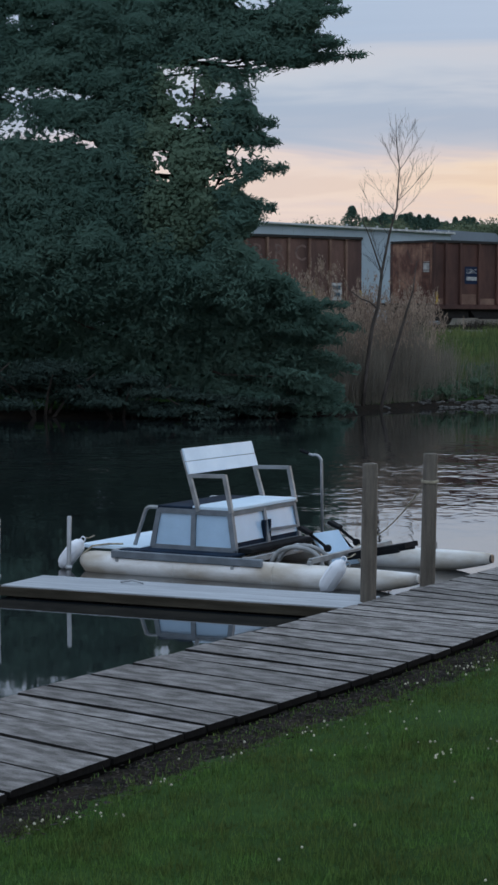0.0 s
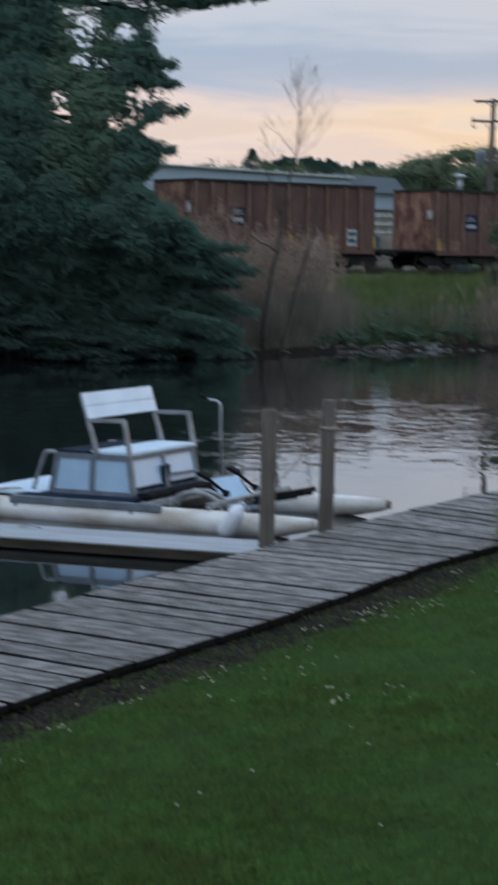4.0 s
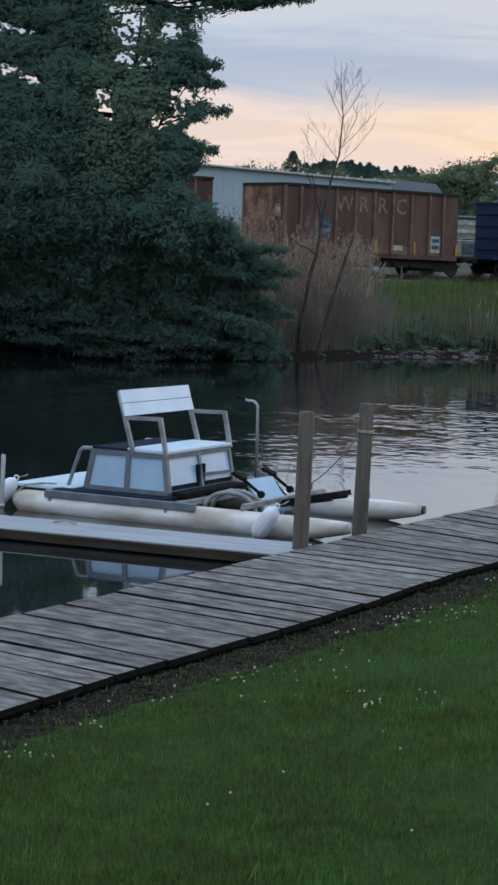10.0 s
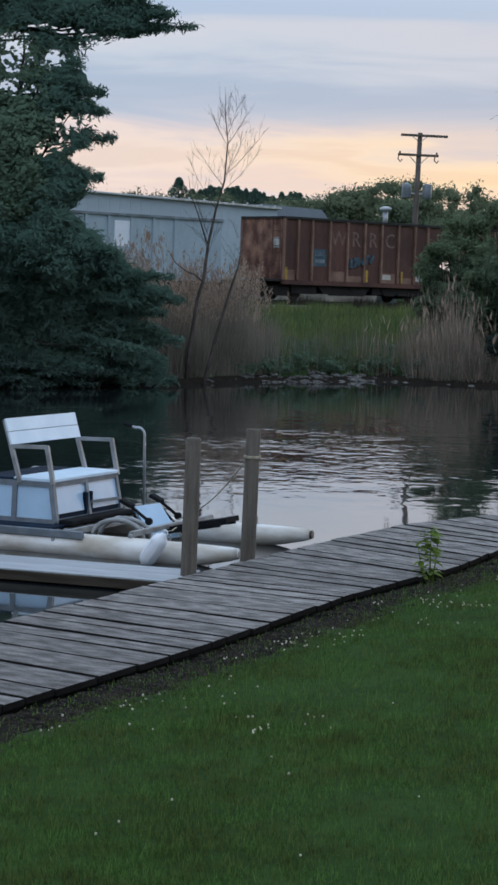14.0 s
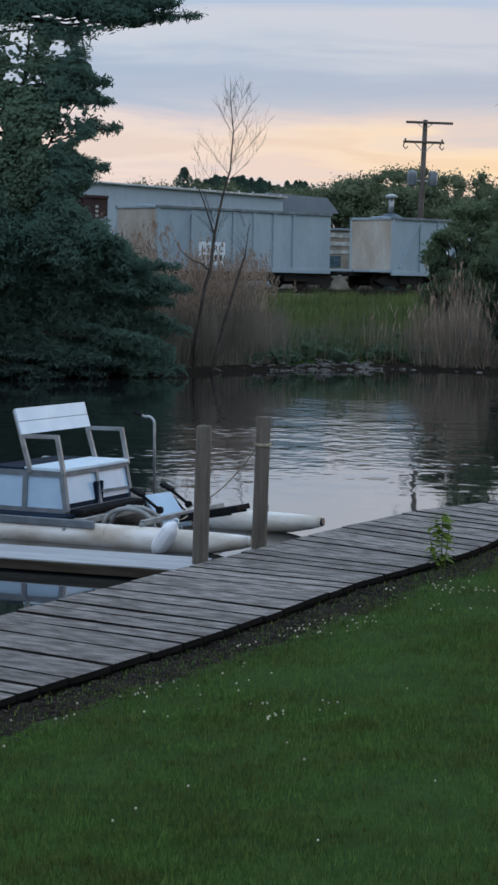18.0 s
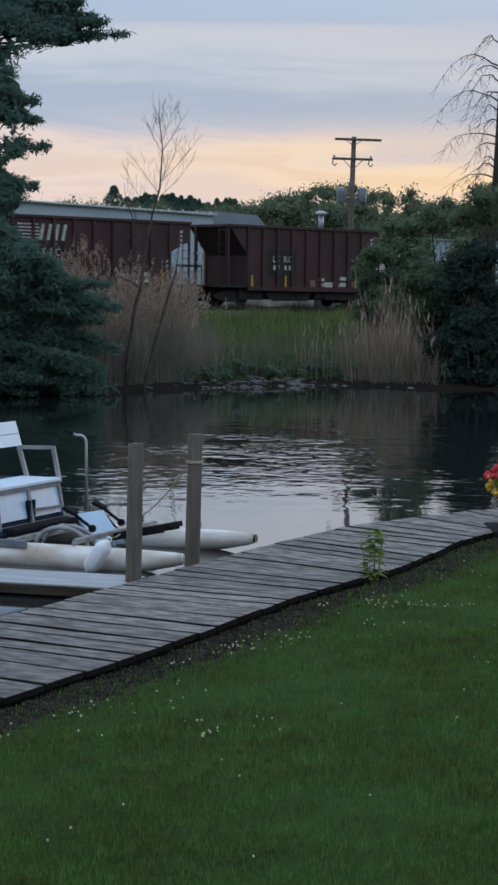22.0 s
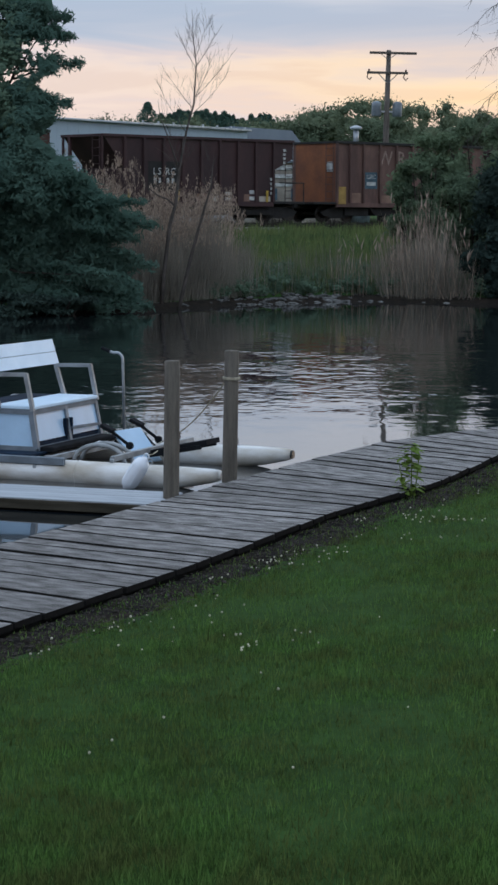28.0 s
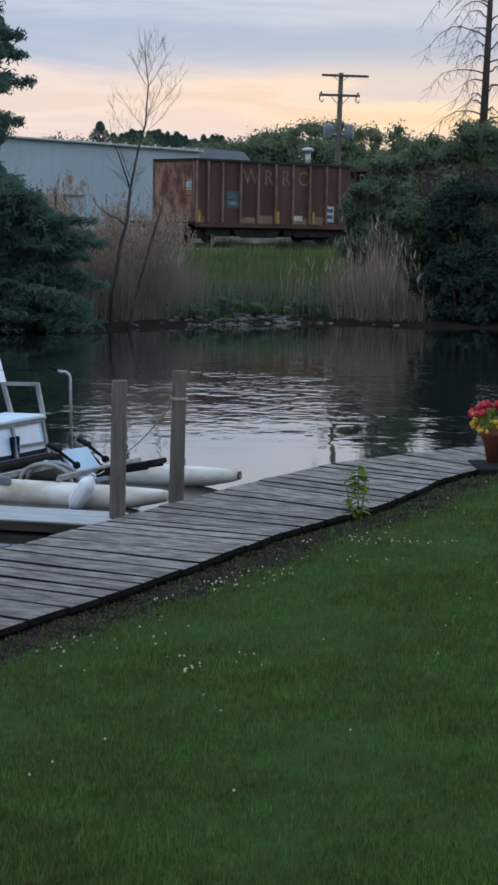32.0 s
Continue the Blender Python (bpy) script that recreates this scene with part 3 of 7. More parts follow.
def make_ground():
    xs = axis_steps((-3000, -400, 650), (-400, -60, 85), (-60, -16, 5.5), (-16, -5, 1.0), (-5, 8, 0.28), (8, 24, 1.0), (24, 60, 6), (60, 400, 85), (400, 3000, 650))
    ys = axis_steps((-600, -40, 140), (-40, 6, 4.6), (6, 27, 0.3), (27, 50, 2.3), (50, 72, 0.7), (72, 130, 1.6), (130, 200, 10), (200, 600, 80), (600, 4000, 680))
    verts = [(x, y, height(x, y)) for y in ys for x in xs]
    w = len(xs)
    faces = [(j * w + i, j * w + i + 1, (j + 1) * w + i + 1, (j + 1) * w + i) for j in range(len(ys) - 1) for i in range(w - 1)]
    ob = part("ground", sweep(verts, faces, "ground"), "ground", smooth=True)
    ob.data.polygons.foreach_set("use_smooth", [True] * len(ob.data.polygons))
    tagged(ob, "mown green lawn and grassy banks round the pond", "ground", kind="structure")


make_ground()
bm = B()
vs = [bm.verts.new(p) for p in ((-400, -60, WATER_Z), (400, -60, WATER_Z), (400, 67, WATER_Z), (-400, 67, WATER_Z))]
bm.faces.new(vs)
tagged(part("water", bm, "water"), "dark rippled pond water mirroring the dusk sky", "water", kind="structure")


def make_mud():
    """Wet mud where the far bank meets the water."""
    verts, faces = [], []
    xs = np.arange(-20.1, 13.1, 0.5)
    for x in xs:
        y = poly_y(SHORE, x)
        for k, dy in enumerate((-1.4, -0.2, 0.6, 1.5 + 0.5 * noise.noise((x * 0.7, 0, 4)))):
            z = (0.05, 0.13, height(x, y + dy) + 0.035, height(x, y + dy) - 0.03)[k]
            verts.append((x, y + dy, z + 0.03 * noise.noise((x * 2, dy, 9))))
    for i in range(len(xs) - 1):
        for k in range(3):
            a = i * 4 + k
            faces.append((a, a + 4, a + 5, a + 1))
    tagged(part("mud_margin", sweep(verts, faces, "mud"), "mud"), "dark wet mud margin along the far waterline", "mud", kind="structure")


make_mud()


def make_soil():
    """The strip of bare earth between dock and lawn."""
    verts, faces = [], []
    n = 260
    for i in range(n + 1):
        u = i / n
        x, y = interp(LAWN_EDGE, u)
        x2, y2 = interp(LAWN_EDGE, min(1, u + 0.01))
        x1, y1 = interp(LAWN_EDGE, max(0, u - 0.01))
        d = Vector((x2 - x1, y2 - y1, 0)).normalized()
        side = Vector((d.y, -d.x, 0))
        wide = 0.62 + 0.18 * noise.noise((u * 14, 0, 1)) + 0.12 * noise.noise((u * 50, 3, 1))
        for k in (-0.5, 0.0, 0.5, 1.0):
            p = Vector((x, y, 0)) + side * (wide * k if k > 0 else 0.35 * k)
            z = height(p.x, p.y) + (0.022 + 0.040 * noise.noise((p.x * 9, p.y * 9, 0)) if k < 1 else -0.03)
            if k < 0:
                z = 0.22
            verts.append((p.x, p.y, z))
    for i in range(n):
        for k in range(3):
            a = i * 4 + k
            faces.append((a, a + 1, a + 5, a + 4))
    tagged(part("soil_strip", sweep(verts, faces, "soil"), "soil"), "bare dark earth strip along the dock edge", "soil", kind="structure")


make_soil()


def make_grass():
    """Short blades over the part of the lawn that is seen."""
    n = 480000
    y = 7.0 + 17.0 * rng.random(n) ** 1.25
    x = rng.uniform(-0.27, 0.19, n) * y + rng.uniform(-0.2, 0.2, n)
    d = np.array([lawn_distance(a, b) for a, b in zip(x[::8], y[::8])])
    d = np.repeat(d, 8)[:n]
    x, y = np.repeat(x[::8], 8)[:n] + rng.normal(0, 0.05, n), np.repeat(y[::8], 8)[:n] + rng.normal(0, 0.05, n)
    edge = np.array([noise.noise((a * 2.6, b * 2.6, 8)) for a, b in zip(x[::8], y[::8])])
    keep = d > 0.26 + 0.42 * rng.random(n) ** 1.5 + 0.34 * np.repeat(edge, 8)[:n]
    x, y, d = x[keep], y[keep], d[keep]
    z = 0.250 + 0.04 * np.clip(d, 0, 0.5) + 0.055 * np.clip(d, 0, 12) - 0.012
    base = np.stack([x, y, z], 1)
    clump = np.array([noise.noise((a * 1.7, b * 1.7, 5)) + 0.9 * noise.noise((a * 5.5, b * 4.0, 2)) for a, b in zip(x[::16], y[::16])])
    clump = np.repeat(clump, 16)[:len(x)]
    if len(clump) < len(x):
        clump = np.pad(clump, (0, len(x) - len(clump)))
    h = np.where(rng.random(len(x)) < 0.06, 0.044, 0.032) * (1 + 0.35 * rng.normal(size=len(x))).clip(0.4, 1.9) * (1 + 0.9 * clump).clip(0.25, 2.2)
    ang = rng.uniform(0, 2 * np.pi, len(x))
    side = np.stack([np.cos(ang), np.sin(ang), 0 * ang], 1) * (0.0030 + 0.02 * (h - 0.036).clip(0, 0.1))[:, None]
    lean = np.stack([rng.normal(0, 0.26, len(x)), rng.normal(0, 0.30, len(x)), np.ones(len(x))], 1) * h[:, None]
    ob = part("grass", tri_mesh("grass", np.stack([base - side, base + side, base + lean], 1)), "grass")
    tagged(ob, "short mown lawn grass, slightly clumped", "grass", kind="stuff")


make_grass()


def make_litter():
    """Weeds, clods and dead leaves along the bare strip."""
    n = 15000
    u = rng.random(n)
    p = np.array([interp(LAWN_EDGE, a) for a in u])
    off = 0.04 + 0.62 * rng.random(n)
    x, y = p[:, 0] + off * 0.9, p[:, 1] - off * 0.42
    z = np.array([height(a, b) for a, b in zip(x, y)])
    c = np.stack([x, y, z + 0.03 + 0.02 * rng.random(n)], 1)
    weed = rng.random(n) < 0.30
    ob = part("dead_leaves", quad_mesh("dead_leaves", leaf_quads(c[~weed], 0.016, 0.7)), "litter")
    tagged(ob, "brown dead leaves and chips on the bare strip", "litter", kind="stuff")
    b = c[weed]
    m = len(b)
    a = rng.uniform(0, 2 * np.pi, m)
    s = np.stack([np.cos(a), np.sin(a), 0 * a], 1) * 0.005
    h = 0.012 + 0.024 * rng.random((m, 1)) ** 2
    tip = b + np.concatenate([rng.normal(0, 0.007, (m, 2)), h], 1)
    ob = part("edge_weeds", tri_mesh("edge_weeds", np.stack([b - s, b + s, tip], 1)), "grass")
    tagged(ob, "sparse weeds in the bare strip", "weeds", kind="stuff")


make_litter()


def make_clover():
    """White clover heads, in drifts along the dock and scattered over the lawn."""
    spots = []
    for i in range(40):
        u = rng.uniform(0.12, 0.86)
        x, y = interp(LAWN_EDGE, u)
        off = 0.46 + abs(rng.normal(0, 0.30)) + 0.1 * math.sin(u * 40)
        spots.append((x + off * 0.88 + rng.normal(0, 0.04), y - off * 0.45))
    for i in range(60):
        spots.append((rng.uniform(-2.2, 4.0), rng.uniform(8.0, 20.0)))
    drifts = ((1.41, 17.46, 4), (1.53, 17.24, 7), (1.71, 17.06, 7), (1.84, 16.95, 6), (2.08, 16.78, 4), (1.35, 16.17, 4), (1.57, 16.05, 3), (0.10, 15.05, 6), (0.25, 15.25, 9), (0.39, 15.53, 6), (-0.26, 14.41, 6),
              (0.63, 15.78, 4), (0.73, 15.41, 4), (1.01, 17.37, 5), (-0.09, 12.15, 4), (0.05, 11.86, 7), (0.32, 12.05, 4), (-0.75, 12.77, 4), (-2.07, 10.16, 5), (-1.92, 10.30, 7), (-1.76, 10.42, 6),
              (-1.57, 11.13, 5), (-1.27, 11.92, 5), (-0.91, 12.46, 5))
    for cx, cy, k in drifts:
        for i in range(k):
            spots.append((cx + rng.normal(0, 0.09), cy + rng.normal(0, 0.09)))
    bm = B()
    for x, y in spots:
        d = lawn_distance(x, y)
        if d < 0.25:
            continue
        z = height(x, y) + 0.035 + rng.uniform(0, 0.025)
        r = rng.uniform(0.005, 0.0095)
        bmesh.ops.create_icosphere(bm, subdivisions=1, radius=r, matrix=Matrix.Translation((x, y, z)))
    tagged(part("clover_flowers", bm, "clover"), "small white clover heads dotting the lawn", "clover", kind="stuff")


make_clover()


def make_track():
    """Ballast bed, ties and two rails on the far embankment."""
    rot = Matrix.Translation(TRACK_C) @ Matrix.Rotation(TRACK_A, 4, "Z")
    t = thing("railway_track", rot, "railway track on grey ballast along the far embankment", "railway", kind="structure")
    bm = B()
    prism(bm, [(-2.6, -0.62), (2.6, -0.62), (1.5, -0.14), (-1.5, -0.14)], -300, 300)
    bmesh.ops.rotate(bm, verts=bm.verts, cent=(0, 0, 0), matrix=Matrix.Rotation(radians(-90), 3, "Z"))
    part("ballast", bm, "ballast", t)
    for s in (-0.75, 0.75):
        bm = B()
        prism(bm, [(s - 0.07, -0.14), (s + 0.07, -0.14), (s + 0.035, 0.0), (s - 0.035, 0.0)], -300, 300)
        bmesh.ops.rotate(bm, verts=bm.verts, cent=(0, 0, 0), matrix=Matrix.Rotation(radians(-90), 3, "Z"))
        part("rail", bm, "wheel", t)
    tie = B()
    box(tie, (-0.11, -1.3, -0.2), (0.11, 1.3, -0.125))
    tie = mesh_of(tie, "tie")
    for i in range(70):
        part("tie", tie, "under", t, at=pose(-22 + i * 0.62, 0, 0))
    # a low pale kerb along the lineside
    bm = B()
    box(bm, (-8.0, -4.35, -0.55), (-3.6, -4.05, -0.20), 0.02)
    part("kerb", bm, "concrete", t)


make_track()


# ---- buildings behind the railway ----
def make_warehouse():
    a = math.atan2(16, 11)
    t = thing("warehouse", pose(-10.9, 122, 2.0, 0, 0, math.degrees(a)), "long pale blue metal-clad warehouse with a bright roof edge", "building")
    L0, L1, eave = -46.0, 19.3, 6.55
    bm = B()
    box(bm, (L0, 0, -0.5), (L1, 24, eave))
    wall = part("wall", bm, "wall", t)
    # standing ribs of the cladding
    for i in range(64):
        bm = B()
        x = L0 + 0.5 + i * 1.02
        box(bm, (x - 0.02, -0.008, 0.3), (x + 0.02, 0.0, eave - 0.1))
        part("cladding_rib", bm, "wall", t)
    bm = B()
    box(bm, (7.0, -0.30, eave), (L1 + 0.1, -0.02, eave + 0.14), 0.02)
    part("gutter", bm, "sign_white", t, "bright metal gutter edge")
    bm = B()
    box(bm, (L0 - 0.2, -0.30, eave), (6.98, -0.02, eave + 0.12), 0.02)
    part("gutter", bm, "roof", t, "dull metal gutter edge")
    bm = B()
    prism(bm, [(0, eave), (12, eave + 0.40), (24.2, eave), (24.2, eave + 0.1), (12, eave + 0.52), (-0.2, eave + 0.12)], L0, L1)
    bmesh.ops.transform(bm, matrix=Matrix(((0, 1, 0, 0), (1, 0, 0, 0), (0, 0, 1, 0), (0, 0, 0, 1))), verts=bm.verts)
    bmesh.ops.recalc_face_normals(bm, faces=bm.faces[:])
    part("roof", bm, "roof_dark", t)
    for i in range(8):
        x = 7.6 + i * 1.6
        bm = B()
        box(bm, (x - 0.05, -0.18, eave + 0.16), (x + 0.05, -0.08, eave + 0.27))
        part("snow_guard", bm, "roof", t)
    bm = B()
    box(bm, (4.0, -0.10, 3.45), (6.5, -0.03, 4.3), 0.02)
    window = part("window", bm, "roof", t, "pale window panel")
    bm = B()
    box(bm, (3.9, -0.22, 3.34), (6.6, -0.03, 3.44), 0.01)
    part("sill", bm, "sign_white", window)
    bm = B()
    box(bm, (9.0, -0.10, -0.3), (10.4, -0.03, 2.2), 0.02)
    part("door", bm, "galv", t)
    # lower wing at the far end
    w = thing("warehouse_annex", pose(0.2, 138.6, 2.0, 0, 0, math.degrees(a) - 22), "low annex with a grey sloping metal roof", "building")
    bm = B()
    box(bm, (0.2, 0.6, -0.5), (4.2, 9, 5.75))
    part("wall", bm, "wall", w)
    bm = B()
    prism(bm, [(-1.2, 6.9), (3.6, 6.75), (4.6, 5.7), (-1.0, 5.75)], 0.2, 9.4)
    part("roof", bm, "roof_dark", w)


make_warehouse()


def make_shed():
    """A pale low shed with broad white bands, seen in the gaps of the train."""
    t = thing("yard_shed", pose(0.45, 124.5, 2.0, 0, 0, 20), "tan yard shed with broad white horizontal bands", "shed")
    bm = B()
    box(bm, (0.0, 0.0, -0.4), (6.3, 3.0, 4.15), 0.02)
    part("wall", bm, "tan", t)
    for k, (z0, z1) in enumerate(((3.72, 4.02), (3.22, 3.46), (2.72, 2.92), (1.35, 1.75))):
        bm = B()
        box(bm, (0.0, -0.05, z0), (6.3, -0.004, z1), 0.01)
        part("white_band", bm, "sign_white", t)
    for x in (0.5, 2.4, 4.3):
        bm = B()
        box(bm, (x, -0.045, 1.9), (x + 1.0, -0.004, 2.6), 0.01)
        part("window", bm, "teal", t)
    bm = B()
    box(bm, (-0.15, -0.2, 4.15), (6.45, 3.2, 4.28), 0.02)
    part("roof", bm, "roof_dark", t)


make_shed()


def make_yard_fence():
    """Tall pale boards along the yard behind the track, some of them rusty."""
    a, b = Vector((-9.7, 110.95, 0)), Vector((-7.5, 112.35, 0))
    d = b - a
    t = thing("yard_fence", Matrix.Translation((a.x, a.y, 2.0)) @ Matrix.Rotation(math.atan2(d.y, d.x), 4, "Z"), "tall patched yard fence of pale and rusty boards", "fence")
    rnd = random.Random(5)
    x = 0.0
    while x < d.length:
        w = rnd.choice((0.34, 0.42, 0.5))
        bm = B()
        box(bm, (x, -0.03, -0.2), (x + w - 0.06, 0.03, 3.2 + rnd.uniform(-0.12, 0.05)), 0.01)
        part("fence_board", bm, rnd.choice(("palegrey", "cream", "palegrey", "rust_pale")), t)
        x += w
    k = 0.3
    while k < d.length:
        bm = B()
        box(bm, (k - 0.06, -0.14, -0.3), (k + 0.06, -0.035, 3.35), 0.01)
        part("fence_post", bm, "under", t)
        k += 0.95
    bm = B()
    box(bm, (0, 0.035, 2.9), (d.length, 0.10, 3.05), 0.01)
    part("fence_rail", bm, "under", t)


make_yard_fence()


def make_vent_tower():
    t = thing("vent_tower", pose(6.91, 130, 2.09), "small metal tower with a conical roof and a capped vent stack", "tower")
    bm = B()
    lathe(bm, [(0.95, -0.4), (0.95, 4.45)], 20)
    part("tower_body", bm, "transformer", t, smooth=True)
    bm = B()
    lathe(bm, [(1.20, 4.5), (1.20, 4.62), (0.85, 5.05), (0.35, 5.3)], 20)
    part("cone_roof", bm, "teal", t, "dark blue conical roof", True)
    bm = B()
    lathe(bm, [(0.17, 5.2), (0.17, 6.30)], 12)
    part("stack", bm, "galv", t, smooth=True)
    bm = B()
    lathe(bm, [(0.32, 6.30), (0.38, 6.36), (0.38, 6.44), (0.15, 6.55)], 16)
    part("stack_cap", bm, "roof", t, "bright metal rain cap", True)


make_vent_tower()


def make_utility_pole():
    t = thing("utility_pole", pose(7.95, 119, 2.05, 0, 1.1, 0), "wooden utility pole with two crossarms and grey transformers", "utility pole")
    bm = B()
    rod(bm, [(0, 0, -0.5), (0, 0, 5), (0.02, 0, 10.42)], [0.20, 0.18, 0.13], 10)
    part("pole", bm, "pole", t, smooth=True)
    for z, x0, x1 in ((10.25, -1.10, 1.62), (9.12, -1.22, 1.15)):
        bm = B()
        box(bm, (x0, -0.22, z - 0.07), (x1, -0.10, z + 0.07), 0.015)
        arm = part("crossarm", bm, "pole", t)
        for k in ((x0 + 0.12, x1 - 0.12) if z < 10 else ()):
            bm = B()
            lathe(bm, [(0.02, z + 0.07), (0.055, z + 0.10), (0.06, z + 0.15), (0.03, z + 0.2)], 8, Matrix.Translation((k, -0.16, 0)))
            part("insulator", bm, "rust", arm)
    for x0 in (-1.15, 0.95):
        bm = B()
        rod(bm, [(x0, -0.16, 9.08), (x0 - 0.05, -0.16, 8.85), (x0 + 0.1, -0.16, 8.70), (x0 + 0.2, -0.16, 8.85)], 0.035, 6)
        part("cutout_fuse", bm, "rust", t)
    for s in (-1, 1):
        bm = B()
        rod(bm, [(0.05 * s, -0.14, 8.55), (0.55 * s, -0.16, 9.06)], 0.025, 5)
        part("brace", bm, "galv", t)
        bm = B()
        rod(bm, [(0.05 * s, -0.14, 9.9), (0.45 * s, -0.16, 10.2)], 0.02, 5)
        part("brace", bm, "galv", t)
        bm = B()
        lathe(bm, [(0.25, 6.62), (0.28, 6.67), (0.28, 7.38), (0.24, 7.44), (0.07, 7.50)], 16, Matrix.Translation((0.60 * s, -0.05, 0)))
        can = part("transformer", bm, "transformer", t, "grey transformer can", True)
        bm = B()
        box(bm, (min(0.1 * s, 0.4 * s), -0.1, 6.86), (max(0.1 * s, 0.4 * s), 0.0, 6.96))
        part("bracket", bm, "galv", can)


make_utility_pole()


# ---- dock ----
def make_dock():
    t = thing("dock", pose(0, 0, 0), "weathered grey plank dock bending along the lawn edge", "dock")
    outer, inner = [a for a, b in DOCK], [b for a, b in DOCK]
    # stringers under both edges, the shade below the boards put into their colour
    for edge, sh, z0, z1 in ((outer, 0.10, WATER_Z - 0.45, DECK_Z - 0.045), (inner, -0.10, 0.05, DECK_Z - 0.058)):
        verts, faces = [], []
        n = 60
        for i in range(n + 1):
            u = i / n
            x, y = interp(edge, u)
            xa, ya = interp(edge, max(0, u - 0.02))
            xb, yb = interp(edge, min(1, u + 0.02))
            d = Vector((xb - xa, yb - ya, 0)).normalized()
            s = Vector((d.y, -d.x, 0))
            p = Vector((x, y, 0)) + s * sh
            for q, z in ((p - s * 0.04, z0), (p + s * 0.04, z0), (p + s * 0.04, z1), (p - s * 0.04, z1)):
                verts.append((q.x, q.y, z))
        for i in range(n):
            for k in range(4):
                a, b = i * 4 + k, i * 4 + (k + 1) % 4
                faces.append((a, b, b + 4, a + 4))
        part("stringer", sweep(verts, faces, "stringer"), "plank_edge", t, "dark edge beam, shade in its colour")
    # boards: wide, uneven, each with its own ends and tilt
    rnd = random.Random(11)
    length = [0.0]
    for (a0, b0), (a1, b1) in zip(DOCK, DOCK[1:]):
        length.append(length[-1] + 0.5 * (math.dist(a0, a1) + math.dist(b0, b1)))
    total = length[-1]

    def ends(s):
        s = min(max(s, 0), total - 1e-4)
        i = max(k for k in range(len(length) - 1) if length[k] <= s)
        f = (s - length[i]) / (length[i + 1] - length[i])
        (a0, b0), (a1, b1) = DOCK[i], DOCK[i + 1]
        return (Vector((a0[0] + (a1[0] - a0[0]) * f, a0[1] + (a1[1] - a0[1]) * f, 0)), Vector((b0[0] + (b1[0] - b0[0]) * f, b0[1] + (b1[1] - b0[1]) * f, 0)))

    s = 0.0
    while s < total - 0.3:
        w = rnd.choice((0.24, 0.28, 0.32, 0.37, 0.42, 0.50))
        gap = rnd.choice((0.012, 0.018, 0.026, 0.034, 0.048))
        a0, b0 = ends(s)
        a1, b1 = ends(s + w)
        a, b = (a0 + a1) / 2, (b0 + b1) / 2
        d = (b - a).normalized()
        oa, ob_ = rnd.uniform(-0.008, 0.008), rnd.uniform(-0.005, 0.005)
        zt = DECK_Z + rnd.uniform(-0.004, 0.004)
        tip = rnd.uniform(-0.004, 0.004)
        bm = B()
        th = 0.044
        e = 0.010
        pts = []
        # local frame: x along the board, y across
        nrm = Vector((-d.y, d.x, 0))
        o = a - d * oa
        for p0, p1, push, z in ((a0, a1, -oa, tip), (b0, b1, ob_, -tip)):
            (x0, y0), (x1, y1) = [((p - o).dot(d) + push, (p - o).dot(nrm)) for p in (p0, p1)]
            xm = (x0 + x1) / 2
            x0, x1 = xm + (x0 - xm) * 1.0, xm + (x1 - xm) * 1.0
            pts.append([(x0, y0, z - th), (x1, y1, z - th), (x1, y1, z - e), (x1, y1 - e, z), (x0, y0 + e, z), (x0, y0, z - e)])
        mid = [((p[0] + q[0]) * 0.5, (p[1] + q[1]) * 0.5 + rnd.uniform(-0.008, 0.008), p[2] - tip + rnd.uniform(-0.006, 0.006)) for p, q in zip(*pts)]
        rings = [[bm.verts.new(p) for p in ring] for ring in (pts[0], mid, pts[1])]
        for r1, r2 in zip(rings, rings[1:]):
            for k in range(6):
                bm.faces.new((r1[k], r1[(k + 1) % 6], r2[(k + 1) % 6], r2[k]))
        bm.faces.new(rings[0])
        bm.faces.new(rings[-1][::-1])
        bmesh.ops.recalc_face_normals(bm, faces=bm.faces[:])
        bm.normal_update()
        # gap shade is put into the dark colour of sides, ends and chamfers
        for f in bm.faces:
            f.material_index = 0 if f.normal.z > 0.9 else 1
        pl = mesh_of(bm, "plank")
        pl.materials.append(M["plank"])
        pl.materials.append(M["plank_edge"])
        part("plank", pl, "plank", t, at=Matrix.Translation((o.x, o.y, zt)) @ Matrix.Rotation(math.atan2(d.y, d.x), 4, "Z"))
        s += w + gap
    # piles below the deck
    for u in (0.1, 0.3, 0.5, 0.7, 0.88):
        x, y = interp(outer, u)
        bm = B()
        rod(bm, [(x + 0.25, y - 0.1, -1.3), (x + 0.25, y - 0.1, DECK_Z - 0.06)], 0.08, 10)
        part("pile", bm, "post", t)


make_dock()


